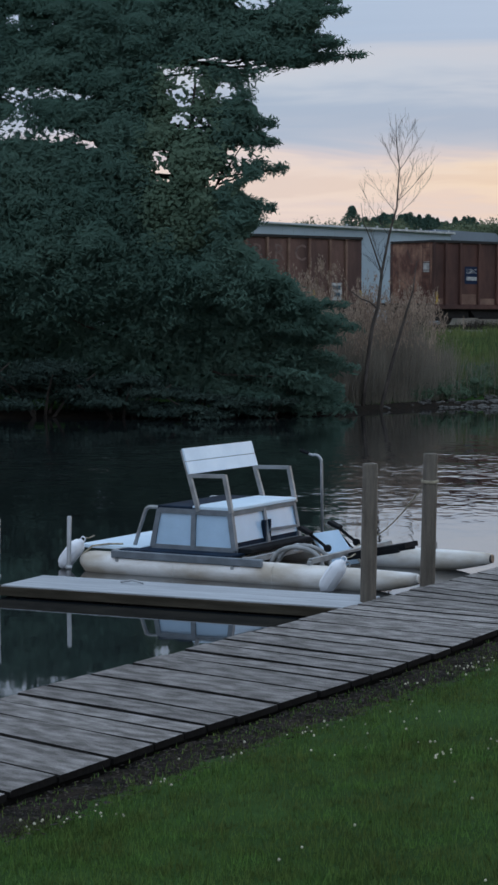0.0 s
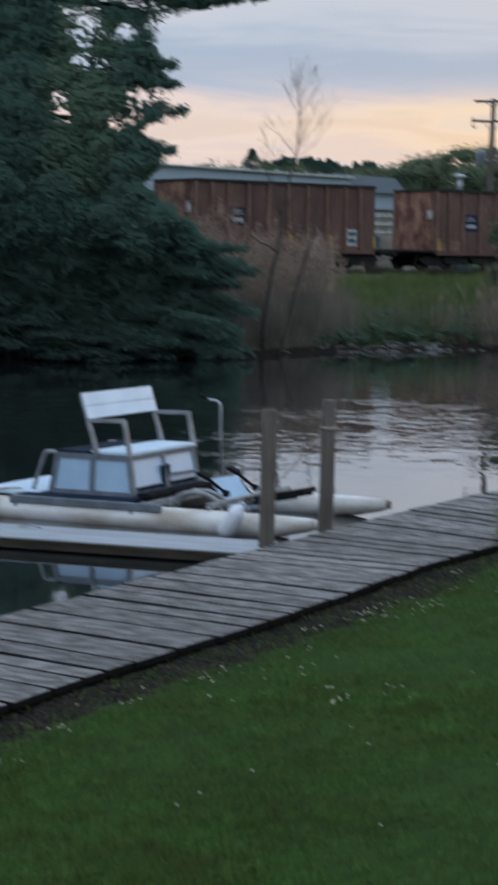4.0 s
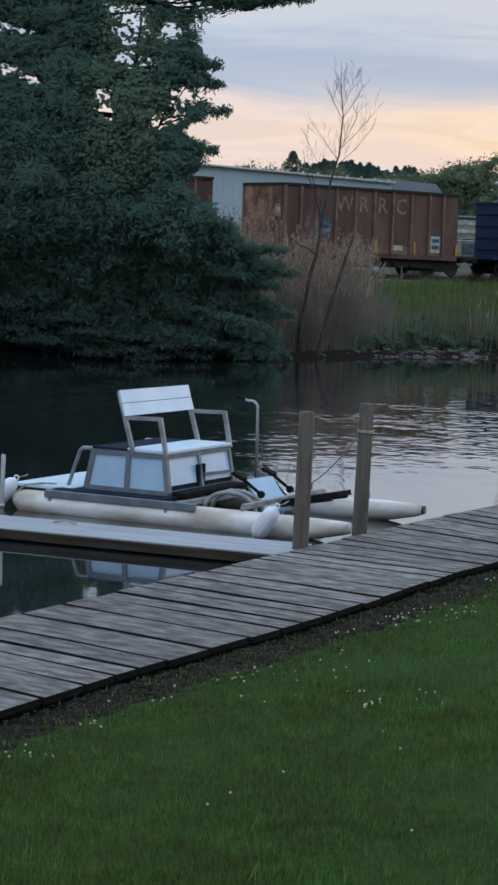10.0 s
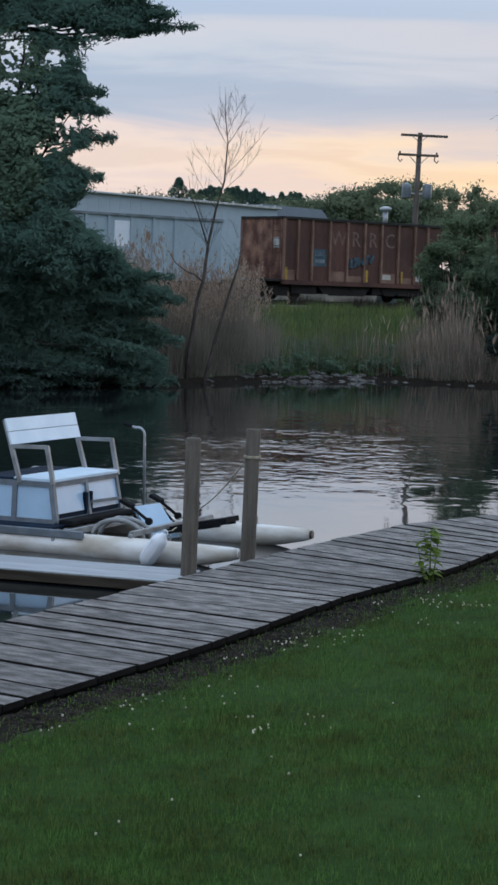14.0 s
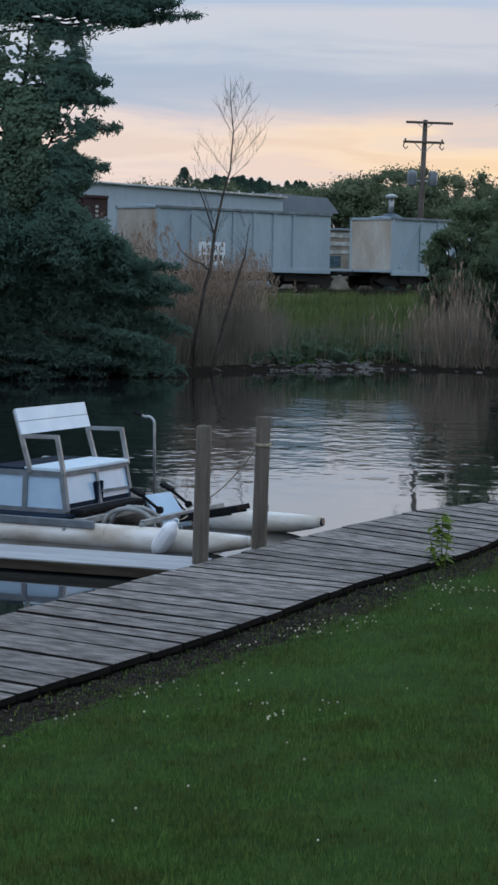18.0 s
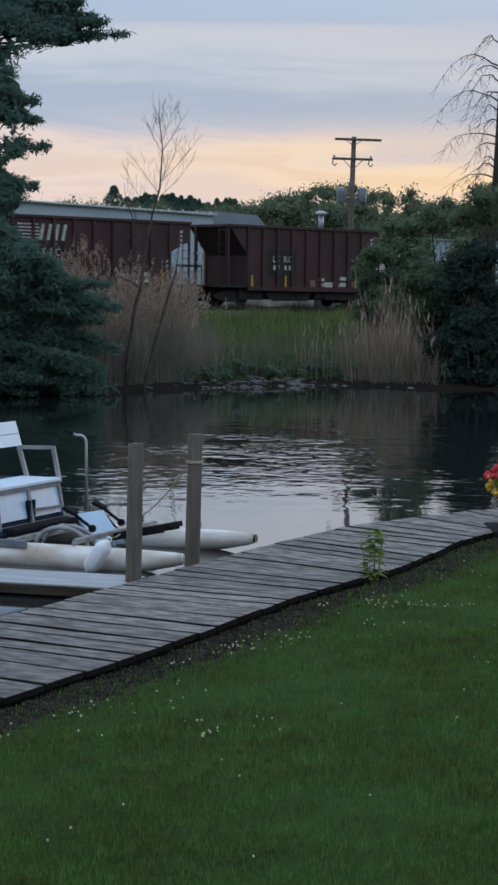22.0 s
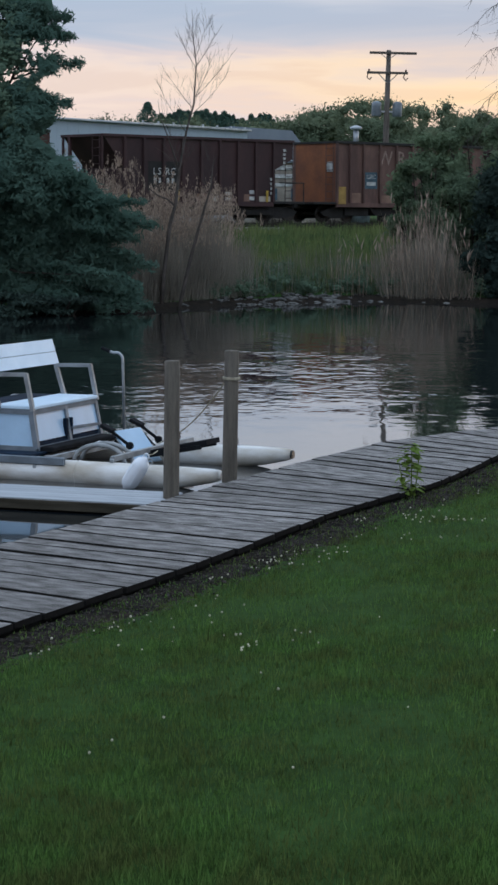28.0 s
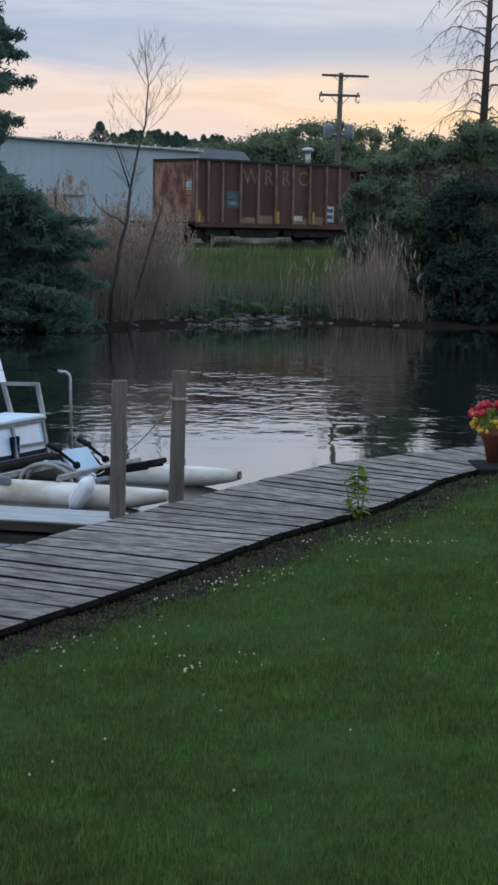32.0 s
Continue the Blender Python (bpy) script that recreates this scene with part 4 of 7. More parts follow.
def make_posts():
    for i, (x, y, top, lean) in enumerate(((-0.72, 18.72, 1.60, 0.5), (-0.19, 20.05, 1.61, 0.9))):
        t = thing("mooring_post", pose(x, y, 0, 0, lean, 0), "weathered round wooden mooring post beside the dock" if i == 0 else "weathered wooden mooring post with a pale rope tied round it", "post", "mooring posts")
        bm = B()
        prof = [(0.074, -1.3), (0.076, 0.0), (0.073, 1.0), (0.071, top - 0.012), (0.062, top)]
        lathe(bm, prof, 20)
        for v in bm.verts:
            k = 1 + 0.03 * noise.noise((v.co.x * 20, v.co.y * 20, v.co.z * 1.2))
            v.co.x *= k
            v.co.y *= k
        part("shaft", bm, "post", t, smooth=True)
        if i == 1:
            bm = B()
            z = top - 0.28
            for k in range(2):
                rod(bm, [(0.081 * math.cos(a), 0.081 * math.sin(a), z + 0.014 * k + 0.006 * math.sin(a)) for a in np.linspace(0, 2 * math.pi, 17)], 0.008, 6)
            part("rope_loop", bm, "rope", t)
    # the mooring line sags from the post to the boat's bow
    bm = B()
    p0, p1 = Vector((-0.22, 20.02, 1.31)), Vector((-0.95, 21.5, 0.52))
    pts = []
    for i in range(15):
        k = i / 14
        p = p0.lerp(p1, k)
        p.z -= 0.10 * math.sin(math.pi * k)
        pts.append(p)
    rod(bm, pts, 0.0075, 6)
    tagged(part("mooring_line", bm, "rope"), "pale mooring line slack between post and boat", "rope")


make_posts()


def make_finger():
    """The low floating side dock with its composite boards and pipe posts."""
    near = [Vector((-4.34, 19.45, 0)), Vector((-0.93, 18.32, 0))]
    d = (near[1] - near[0]).normalized()
    n = Vector((-d.y, d.x, 0))
    L, wide, top = (near[1] - near[0]).length + 0.05, 0.84, 0.318
    t = thing("finger_dock", Matrix.Translation(near[0]) @ Matrix.Rotation(math.atan2(d.y, d.x), 4, "Z"), "low floating finger dock with pale grey composite boards", "dock")
    k = 6
    for i in range(k):
        bm = B()
        y0 = i * wide / k
        box(bm, (0, y0 + 0.002, top - 0.028), (L, y0 + wide / k - 0.002, top), 0.004)
        part("deck_board", bm, "composite", t)
    for y0, y1 in ((-0.035, -0.003), (wide + 0.003, wide + 0.035)):
        bm = B()
        box(bm, (0, y0, WATER_Z + 0.018), (L - 0.1, y1, top - 0.012), 0.004)
        part("fascia_board", bm, "fascia", t)
    bm = B()
    box(bm, (-0.033, -0.035, WATER_Z + 0.018), (-0.002, wide + 0.035, top - 0.012), 0.004)
    part("end_board", bm, "fascia", t)
    for x in (0.8, 2.0, 3.2):
        bm = B()
        box(bm, (x - 0.7, 0.06, WATER_Z - 0.3), (x + 0.4, wide - 0.06, top - 0.03), 0.03)
        part("float", bm, "black", t)
    bm = B()
    rod(bm, [(1.00, 0.62, top + 0.012), (1.13, 0.62, top + 0.035), (1.25, 0.62, top + 0.012)], 0.010, 6)
    part("cleat", bm, "galv", t)
    for x, y, h in ((-3.90, 20.68, 0.88), (-4.46, 19.83, 0.93)):
        p = thing("pipe_post", pose(x, y, 0, 0, 0.6, 0), "slim galvanised pipe post beside the finger dock", "post", "pipe posts")
        bm = B()
        lathe(bm, [(0.024, -1.3), (0.024, h - 0.01), (0.018, h)], 12)
        part("pipe", bm, "galv", p, smooth=True)
        bm = B()
        lathe(bm, [(0.034, top + 0.002), (0.034, top + 0.05)], 12)
        part("collar", bm, "galv", p, smooth=True)


make_finger()


# ---- paddle boat ----
BOAT = Matrix.Translation((-2.22, 21.21, 0)) @ Matrix.Rotation(radians(-22.3), 4, "Z")


def slab(bm, corners, thick):
    """A flat board over four corners, with thickness along its normal."""
    c = [Vector(p) for p in corners]
    n = (c[1] - c[0]).cross(c[3] - c[0]).normalized() * thick
    a = [bm.verts.new(p) for p in c]
    b = [bm.verts.new(p - n) for p in c]
    bm.faces.new(a)
    bm.faces.new(b[::-1])
    for i in range(4):
        bm.faces.new((a[i], b[i], b[(i + 1) % 4], a[(i + 1) % 4]))
    bmesh.ops.recalc_face_normals(bm, faces=bm.faces[:])
    return bm


def bar(bm, p, q, w=0.022):
    """A square tube from p to q."""
    p, q = Vector(p), Vector(q)
    d = (q - p).normalized()
    up = Vector((0, 0, 1)) if abs(d.z) < 0.95 else Vector((1, 0, 0))
    s = d.cross(up).normalized() * w
    u = s.cross(d).normalized() * w
    a = [bm.verts.new(p + s * i + u * j) for i, j in ((-1, -1), (1, -1), (1, 1), (-1, 1))]
    b = [bm.verts.new(q + s * i + u * j) for i, j in ((-1, -1), (1, -1), (1, 1), (-1, 1))]
    bm.faces.new(a)
    bm.faces.new(b[::-1])
    for i in range(4):
        bm.faces.new((a[i], b[i], b[(i + 1) % 4], a[(i + 1) % 4]))
    bmesh.ops.recalc_face_normals(bm, faces=bm.faces[:])
    return bm


def arc(c, r, a0, a1, n, ux, uz):
    c, ux, uz = Vector(c), Vector(ux), Vector(uz)
    return [c + ux * r * math.cos(a0 + (a1 - a0) * i / n) + uz * r * math.sin(a0 + (a1 - a0) * i / n) for i in range(n + 1)]


def make_boat():
    t = thing("pedal_boat", BOAT, "white pontoon pedal boat with railed bench beside the finger dock", "boat")
    X, Y, Z = (1, 0, 0), (0, 1, 0), (0, 0, 1)
    for y in (-0.24, 1.76):
        bm = B()
        r = 0.135
        # drawn along local z, which lies along the boat
        rings = []
        for x, rad, up in ((-1.74, 0.07, 0.03), (-1.66, 0.120, 0.005), (-1.58, r, 0), (-1.2, r, 0), (1.25, r, 0), (1.55, r * 0.93, 0.008), (1.85, r * 0.76, 0.028), (2.10, r * 0.54, 0.052), (2.19, r * 0.42, 0.062)):
            rings.append([bm.verts.new((x, y + rad * math.cos(2 * math.pi * k / 24), 0.285 + up + rad * math.sin(2 * math.pi * k / 24))) for k in range(24)])
        for r1, r2 in zip(rings, rings[1:]):
            for k in range(24):
                bm.faces.new((r1[k], r1[(k + 1) % 24], r2[(k + 1) % 24], r2[k]))
        bm.faces.new(rings[0][::-1])
        bm.faces.new(rings[-1])
        bmesh.ops.recalc_face_normals(bm, faces=bm.faces[:])
        tube = part("pontoon", bm, "tube", t, "aged white pontoon tube with yellowed patches", True)
        bm = B()
        rod(bm, [(2.185, y, 0.345), (2.215, y, 0.346)], 0.046, 16)
        part("end_cap", bm, "tube" if y < 0 else "tube_cap", tube)
        for x in (-0.55, 0.62):
            bm = B()
            rod(bm, arc((x, y, 0.285), 0.1365, 0, 2 * math.pi, 24, Y, Z), 0.004, 5)
            part("weld_band", bm, "tube", tube)
        bm = B()
        rod(bm, arc((1.42, y, 0.445), 0.030, 0, 2 * math.pi, 14, X, Z), 0.008, 6)
        part("eye_ring", bm, "alu", tube)
        for x in (-1.05, 0.25, 1.0):
            bm = B()
            box(bm, (x - 0.022, y - 0.03, 0.38), (x + 0.022, y + 0.03, 0.455), 0.004)
            part("saddle_bracket", bm, "alu", tube)
    # platform
    for name, p, q in (("side_rail", (-1.28, 1.86, 0.43), (0.32, 1.86, 0.43)),
                       ("cross_rail", (-1.28, -0.34, 0.43), (-1.28, 1.86, 0.43)), ("cross_rail", (0.32, -0.34, 0.43), (0.32, 1.86, 0.43))):
        bm = B()
        bar(bm, p, q, 0.028)
        part(name, bm, "alu", t)
    bm = B()
    box(bm, (-1.31, -0.370, 0.372), (0.50, -0.315, 0.452), 0.006)
    rail = part("side_rail", bm, "steel", t)
    for x in (-1.24, 0.16):
        bm = B()
        box(bm, (x - 0.02, -0.366, 0.31), (x + 0.02, -0.322, 0.370), 0.004)
        part("rail_foot", bm, "alu", rail)
    bm = B()
    box(bm, (-1.25, -0.30, 0.435), (0.10, 1.82, 0.462), 0.004)
    part("floor_panel", bm, "blue", t, "dark blue floor panel")
    bm = B()
    box(bm, (-1.85, -0.12, 0.43), (-1.10, 1.62, 0.472), 0.006)
    part("stern_deck", bm, "white", t, "white stern deck panel")
    # engine box with white panels in metal frames
    for z, w in ((0.485, 0.024), (0.872, 0.028)):
        for p, q in (((-1.0, 0, z), (0, 0, z)), ((-1.0, 1.5, z), (0, 1.5, z)), ((-1.0, 0, z), (-1.0, 1.5, z)), ((0, 0, z), (0, 1.5, z))):
            ins = 0.07 if z > 0.6 else 0.0
            f = lambda v: (v[0] + (ins if v[0] < -0.5 else -ins), v[1] + (ins * 0.3 if v[1] < 0.5 else -ins * 0.3), v[2])
            bm = B()
            bar(bm, f(p), f(q), w)
            part("box_rail", bm, "steel", t)
    for x, y in ((-1.0, 0), (-0.5, 0), (0, 0), (0, 0.75), (0, 1.5), (-1.0, 1.5), (-0.5, 1.5)):
        ix = 0.07 if x < -0.7 else -0.07 if x > -0.3 else 0
        iy = 0.02 if y < 0.4 else -0.02 if y > 1.1 else 0
        bm = B()
        bar(bm, (x, y, 0.48), (x + ix, y + iy, 0.872), 0.028)
        part("corner_post" if ix and (y < 0.1 or y > 1.4) else "mid_post", bm, "steel", t)
    for y, s in ((0.004, 1), (1.496, -1)):
        for x0, x1, i0, i1 in ((-0.985, -0.515, 0.066, 0.0), (-0.485, -0.015, 0.0, -0.066)):
            bm = B()
            slab(bm, ((x0, y, 0.50), (x1, y, 0.50), (x1 + i1, y + 0.02 * s, 0.86), (x0 + i0, y + 0.02 * s, 0.86)), -0.012 * s)
            part("side_panel", bm, "panel", t)
    for y0, y1 in ((0.03, 0.725), (0.775, 1.47)):
        bm = B()
        slab(bm, ((-0.004, y0, 0.56), (-0.004, y1, 0.56), (-0.062, y1, 0.855), (-0.062, y0, 0.855)), 0.012)
        d = part("front_door", bm, "panel", t)
        bm = B()
        box(bm, (-0.03, y1 - 0.075 if y0 < 0.5 else y0 + 0.005, 0.56), (0.012, y1 - 0.02 if y0 < 0.5 else y0 + 0.04, 0.75), 0.006)
        part("latch", bm, "blue", d, "dark latch")
    bm = B()
    box(bm, (-0.03, 0.03, 0.49), (-0.010, 1.47, 0.555), 0.004)
    part("kick_strip", bm, "blue", t)
    bm = B()
    slab(bm, ((-0.94, 0.03, 0.50), (-0.94, 1.47, 0.50), (-0.93, 1.47, 0.86), (-0.93, 0.03, 0.86)), 0.012)
    part("rear_panel", bm, "panel", t)
    bm = B()
    box(bm, (-0.95, 0.0, 0.888), (-0.46, 1.5, 0.925), 0.01)
    part("cover_cushion", bm, "blue", t, "dark blue folded cover")
    bm = B()
    box(bm, (-0.52, 0.0, 0.895), (-0.03, 1.5, 0.935), 0.008)
    part("seat_board", bm, "white", t)
    # bench back and arms
    for y in (0.0, 1.5):
        bm = B()
        bar(bm, (-0.44, y, 0.88), (-0.64, y, 1.53), 0.021)
        part("back_post", bm, "alu", t)
        bm = B()
        bar(bm, (-0.535, y, 1.255), (-0.13, y, 1.265), 0.020)
        part("arm_rail", bm, "alu", t)
        bm = B()
        bar(bm, (-0.13, y, 1.28), (-0.045, y, 0.88), 0.021)
        part("arm_post", bm, "alu", t)
    for z0, z1 in ((1.275, 1.405), (1.412, 1.545)):
        bm = B()
        f = lambda z: -0.44 - (z - 0.88) * 0.2 / 0.65 + 0.028
        slab(bm, ((f(z0), -0.03, z0), (f(z0), 1.53, z0), (f(z1), 1.53, z1), (f(z1), -0.03, z1)), 0.022)
        part("back_board", bm, "white", t)
    # bent hand rail at the stern
    bm = B()
    pts = [(-1.26, 0.05, 0.47), (-1.21, 0.05, 0.62), (-1.14, 0.05, 0.82)] + [tuple(p) for p in arc((-1.06, 0.05, 0.82), 0.075, math.pi, math.pi / 2, 6, X, Z)][1:] + [(-0.90, 0.05, 0.893)]
    rod(bm, pts, 0.021, 10)
    part("stern_handrail", bm, "alu", t, smooth=True)
    bm = B()
    rod(bm, [(p[0], 1.45, p[2]) for p in pts], 0.021, 10)
    part("stern_handrail", bm, "alu", t, smooth=True)
    # steering lever
    bm = B()
    pts = [(0.25, 1.60, 0.44), (0.23, 1.60, 1.33)] + [tuple(p) for p in arc((0.15, 1.60, 1.33), 0.08, 0, math.pi * 0.62, 6, X, Z)][1:] + [(0.06, 1.60, 1.425)]
    rod(bm, pts, 0.016, 10)
    lever = part("steering_lever", bm, "galv", t, smooth=True)
    bm = B()
    rod(bm, [(0.075, 1.60, 1.420), (-0.03, 1.60, 1.455)], 0.020, 10)
    part("grip", bm, "black", lever, "dark rubber grip")
    # foot well and pedal gear
    bm = B()
    slab(bm, ((0.64, 0.50, 0.645), (0.72, 0.98, 0.645), (0.98, 0.98, 0.30), (0.88, 0.50, 0.30)), 0.02)
    part("foot_board", bm, "panel", t)
    for y, dx in ((0.44, 0.11), (1.12, 0.13)):
        bm = B()
        rod(bm, [(0.50 + dx, y, 0.690), (0.76 + dx, y, 0.515)], 0.018, 8)
        crank = part("pedal_arm", bm, "black", t, "black pedal arm")
        bm = B()
        rod(bm, [(0.56 + dx, y + 0.05, 0.56), (0.80 + dx, y + 0.05, 0.33)], 0.016, 8)
        part("link_arm", bm, "black", crank)
        bm = B()
        lathe(bm, [(0.015, -0.02), (0.040, -0.016), (0.040, 0.016), (0.015, 0.02)], 14, Matrix.Translation((0.76 + dx, y, 0.515)) @ Matrix.Rotation(radians(90), 4, "X"))
        part("pedal_hub", bm, "black", crank)
        bm = B()
        c = Matrix.Translation((0.50 + dx, y, 0.690)) @ Matrix.Rotation(radians(25), 4, "Y")
        box(bm, (-0.075, -0.055, -0.020), (0.075, 0.055, 0.020), 0.008, c)
        part("pedal", bm, "black", crank)
    bm = B()
    box(bm, (0.02, 0.02, 0.45), (0.18, 1.48, 0.508), 0.012)
    part("gear_housing", bm, "black", t, "dark drive housing")
    bm = B()
    bar(bm, (0.015, 0.78, 0.640), (0.015, 1.44, 0.625), 0.014)
    part("door_bar", bm, "steel", t)
    bm = B()
    rod(bm, [(0.80, 0.40, 0.44), (0.80, 1.25, 0.44)], 0.018, 8)
    part("crank_axle", bm, "galv", t)
    for y in (0.02, 0.20):
        bm = B()
        rod(bm, [(0.40, y, 0.36)] + [tuple(p) for p in arc((0.72, y, 0.38), 0.29, math.radians(172), math.radians(8), 12, X, (0, 0, 0.62))] + [(1.04, y, 0.34)], 0.024, 10)
        part("paddle_guard", bm, "alu", t, smooth=True)
    bm = B()
    lathe(bm, [(0.02, -0.03), (0.04, -0.03), (0.04, 0.03), (0.02, 0.03)], 14, Matrix.Translation((0.60, 0.26, 0.53)) @ Matrix.Rotation(radians(90), 4, "X"))
    part("pulley", bm, "vinyl", t)
    # bow beam and cross members
    for y0 in (0.62, 1.02):
        bm = B()
        bar(bm, (1.0, y0, 0.40), (1.60, y0 + 0.02, 0.515), 0.024)
        part("bow_beam", bm, "black", t)
    bm = B()
    bar(bm, (1.0, -0.24, 0.455), (1.0, 1.76, 0.455), 0.026)
    part("bow_cross_bar", bm, "alu", t)
    bm = B()
    slab(bm, ((1.02, 0.62, 0.455), (1.66, 0.64, 0.590), (1.66, 0.99, 0.590), (1.02, 0.97, 0.455)), 0.055)
    part("bow_plate", bm, "black", t, "dark bow step plate")
    bm = B()
    box(bm, (1.50, 1.70, 0.40), (1.56, 1.78, 0.50), 0.006)
    part("bow_bracket", bm, "alu", t)


make_boat()


def make_fender(m, label):
    t = thing("boat_fender", m, label, "fender", "boat fenders")
    bm = B()
    lathe(bm, [(0.016, -0.180), (0.030, -0.172), (0.036, -0.158), (0.058, -0.140), (0.073, -0.10), (0.078, 0.0), (0.073, 0.10), (0.058, 0.140), (0.036, 0.158), (0.030, 0.172), (0.016, 0.180)], 20)
    body = part("fender_body", bm, "vinyl", t, smooth=True)
    for k in range(6):
        bm = B()
        a = k * math.pi / 3
        rod(bm, [(0.0735 * math.cos(a), 0.0735 * math.sin(a), -0.10), (0.0785 * math.cos(a), 0.0785 * math.sin(a), 0.0), (0.0735 * math.cos(a), 0.0735 * math.sin(a), 0.10)], 0.004, 5)
        part("rib", bm, "vinyl", body)
    bm = B()
    rod(bm, arc((0, 0, 0.195), 0.024, 0, 2 * math.pi, 12, (1, 0, 0), (0, 0, 1)), 0.007, 6)
    part("eye", bm, "vinyl", t)
    bm = B()
    rod(bm, [(0, 0, 0.21), (0.03, 0.03, 0.24), (0.02, 0.12, 0.25)], 0.006, 6)
    part("lanyard", bm, "rope", t)
    return t


fender = make_fender(BOAT @ pose(1.38, -0.50, 0.355, 4, 36, 0) @ Matrix.Scale(1.15, 4), "white vinyl fender hanging on the pontoon over the dock edge")
far_fender = copy_thing(fender, BOAT @ pose(-1.88, -0.26, 0.37, 0, 42, 0))
tagged(far_fender, "white vinyl fender at the pontoon's stern")

# yellow cord lashed at the stern
bm = B()
rod(bm, [(-1.72, -0.28, 0.38), (-1.62, -0.24, 0.47), (-1.50, -0.10, 0.485), (-1.38, 0.0, 0.48)], 0.010, 6)
tagged(part("stern_cord", bm, "rope", at=BOAT), "yellowed cord tied at the boat's stern", "rope")


# ---- plants on the lawn ----
def make_weed():
    x, y = 1.55, 19.10
    t = thing("sapling", pose(x, y, height(x, y) - 0.02), "young green sapling growing at the dock edge", "plant")
    for i, (dx, dy, h) in enumerate(((0.0, 0.0, 0.55), (-0.12, 0.03, 0.40), (0.07, -0.02, 0.48))):
        bm = B()
        rod(bm, [(dx * 0.2, dy, 0), (dx * 0.7, dy, h * 0.5), (dx, dy, h)], [0.007, 0.006, 0.003], 6)
        part("stem", bm, "leaf_fresh", t)
    for i in range(64):
        h = rng.uniform(0.08, 0.57)
        a = rng.uniform(0, 2 * math.pi)
        L, w = rng.uniform(0.08, 0.15), rng.uniform(0.022, 0.036)
        bx = -0.09 if rng.random() < 0.4 and h < 0.45 else 0.0
        bm = B()
        droop = rng.uniform(-0.03, 0.03)
        rows = [(0.0, 0.003), (0.3, w), (0.65, w * 0.8), (1.0, 0.002)]
        pts = []
        for k, ww in rows:
            c = Vector((bx + math.cos(a) * L * k, math.sin(a) * L * k, h + droop * k - 0.03 * k * k))
            s = Vector((-math.sin(a), math.cos(a), 0.2)) * ww
            pts.append((bm.verts.new(c - s), bm.verts.new(c + Vector((0, 0, -0.004))), bm.verts.new(c + s)))
        for p, q in zip(pts, pts[1:]):
            bm.faces.new((p[0], p[1], q[1], q[0]))
            bm.faces.new((p[1], p[2], q[2], q[1]))
        part("leaf", bm, "leaf_fresh", t)


make_weed()


def make_flower_pot():
    x, y = 3.525, 23.45
    t = thing("flower_pot", pose(x, y, 0), "terracotta flower pot with red and yellow blooms on the dock corner", "flower pot")
    bm = B()
    box(bm, (-0.33, -0.72, 0.14), (0.62, 0.24, DECK_Z + 0.02), 0.02)
    part("plinth", bm, "black", t, "dark block under the pot")
    bm = B()
    z0 = DECK_Z + 0.02
    lathe(bm, [(0.13, z0), (0.19, z0 + 0.30), (0.215, z0 + 0.31), (0.22, z0 + 0.40), (0.205, z0 + 0.40), (0.185, z0 + 0.34), (0.02, z0 + 0.33)], 28)
    part("pot", bm, "terracotta", t, smooth=True)
    c = (0, 0, z0 + 0.47)
    pts = cloud_points(420, c, (0.28, 0.24, 0.16))
    part("foliage", quad_mesh("foliage", leaf_quads(pts, 0.035)), "leaf_fresh", t)
    for i in range(60):
        p = cloud_points(1, (-0.03, 0, z0 + 0.50), (0.32, 0.24, 0.20), 0.8)[0]
        if p[2] < z0 + 0.36:
            p[2] = z0 + 0.40
        red = p[2] > z0 + 0.56 or rng.random() < 0.12
        bm = B()
        bmesh.ops.create_icosphere(bm, subdivisions=1, radius=0.045 if red else 0.030, matrix=Matrix.Translation(p))
        for v in bm.verts:
            v.co += Vector(rng.normal(0, 0.008, 3))
        part("bloom", bm, "petal_red" if red else "petal_yellow", t, "red bloom" if red else "yellow bloom")


make_flower_pot()


# ---- trees and banks ----
# openings in the crowns where the sky shows: centre (x, z), half width, half height
CROWN_GAPS = [(-13.1, 9.6, 0.5, 0.35), (-12.1, 9.64, 0.9, 0.20), (-10.9, 9.5, 0.7, 0.14), (-13.2, 8.55, 0.9, 0.34), (-11.9, 8.4, 0.9, 0.24), (-10.7, 8.12, 0.5, 0.16),
              (-8.2, 10.25, 0.5, 0.3), (-7.3, 10.5, 0.8, 0.22), (-6.75, 9.65, 0.5, 0.3), (-8.0, 9.75, 0.6, 0.5), (-8.1, 8.85, 0.5, 0.3), (-7.4, 8.7, 0.4, 0.3), (-6.3, 10.45, 0.9, 0.18),
              (-8.8, 7.8, 0.35, 0.3), (-8.65, 7.25, 0.3, 0.3), (-6.3, 7.75, 0.55, 0.45), (-7.1, 6.95, 0.4, 0.35), (-6.6, 7.2, 0.5, 0.3), (-5.7, 7.9, 0.4, 0.2), (-5.7, 6.8, 0.5, 0.22),
              (-10.4, 12.24, 0.12, 0.15), (-5.8, 12.3, 0.8, 0.3), (-7.07, 11.85, 0.15, 0.15), (-12.6, 11.9, 0.9, 0.14), (-9.65, 8.15, 0.12, 0.2), (-9.94, 7.1, 0.12, 0.12),
              (-10.74, 3.96, 0.35, 0.10), (-10.74, 2.72, 0.5, 0.16), (-11.5, 6.03, 0.25, 0.07)]


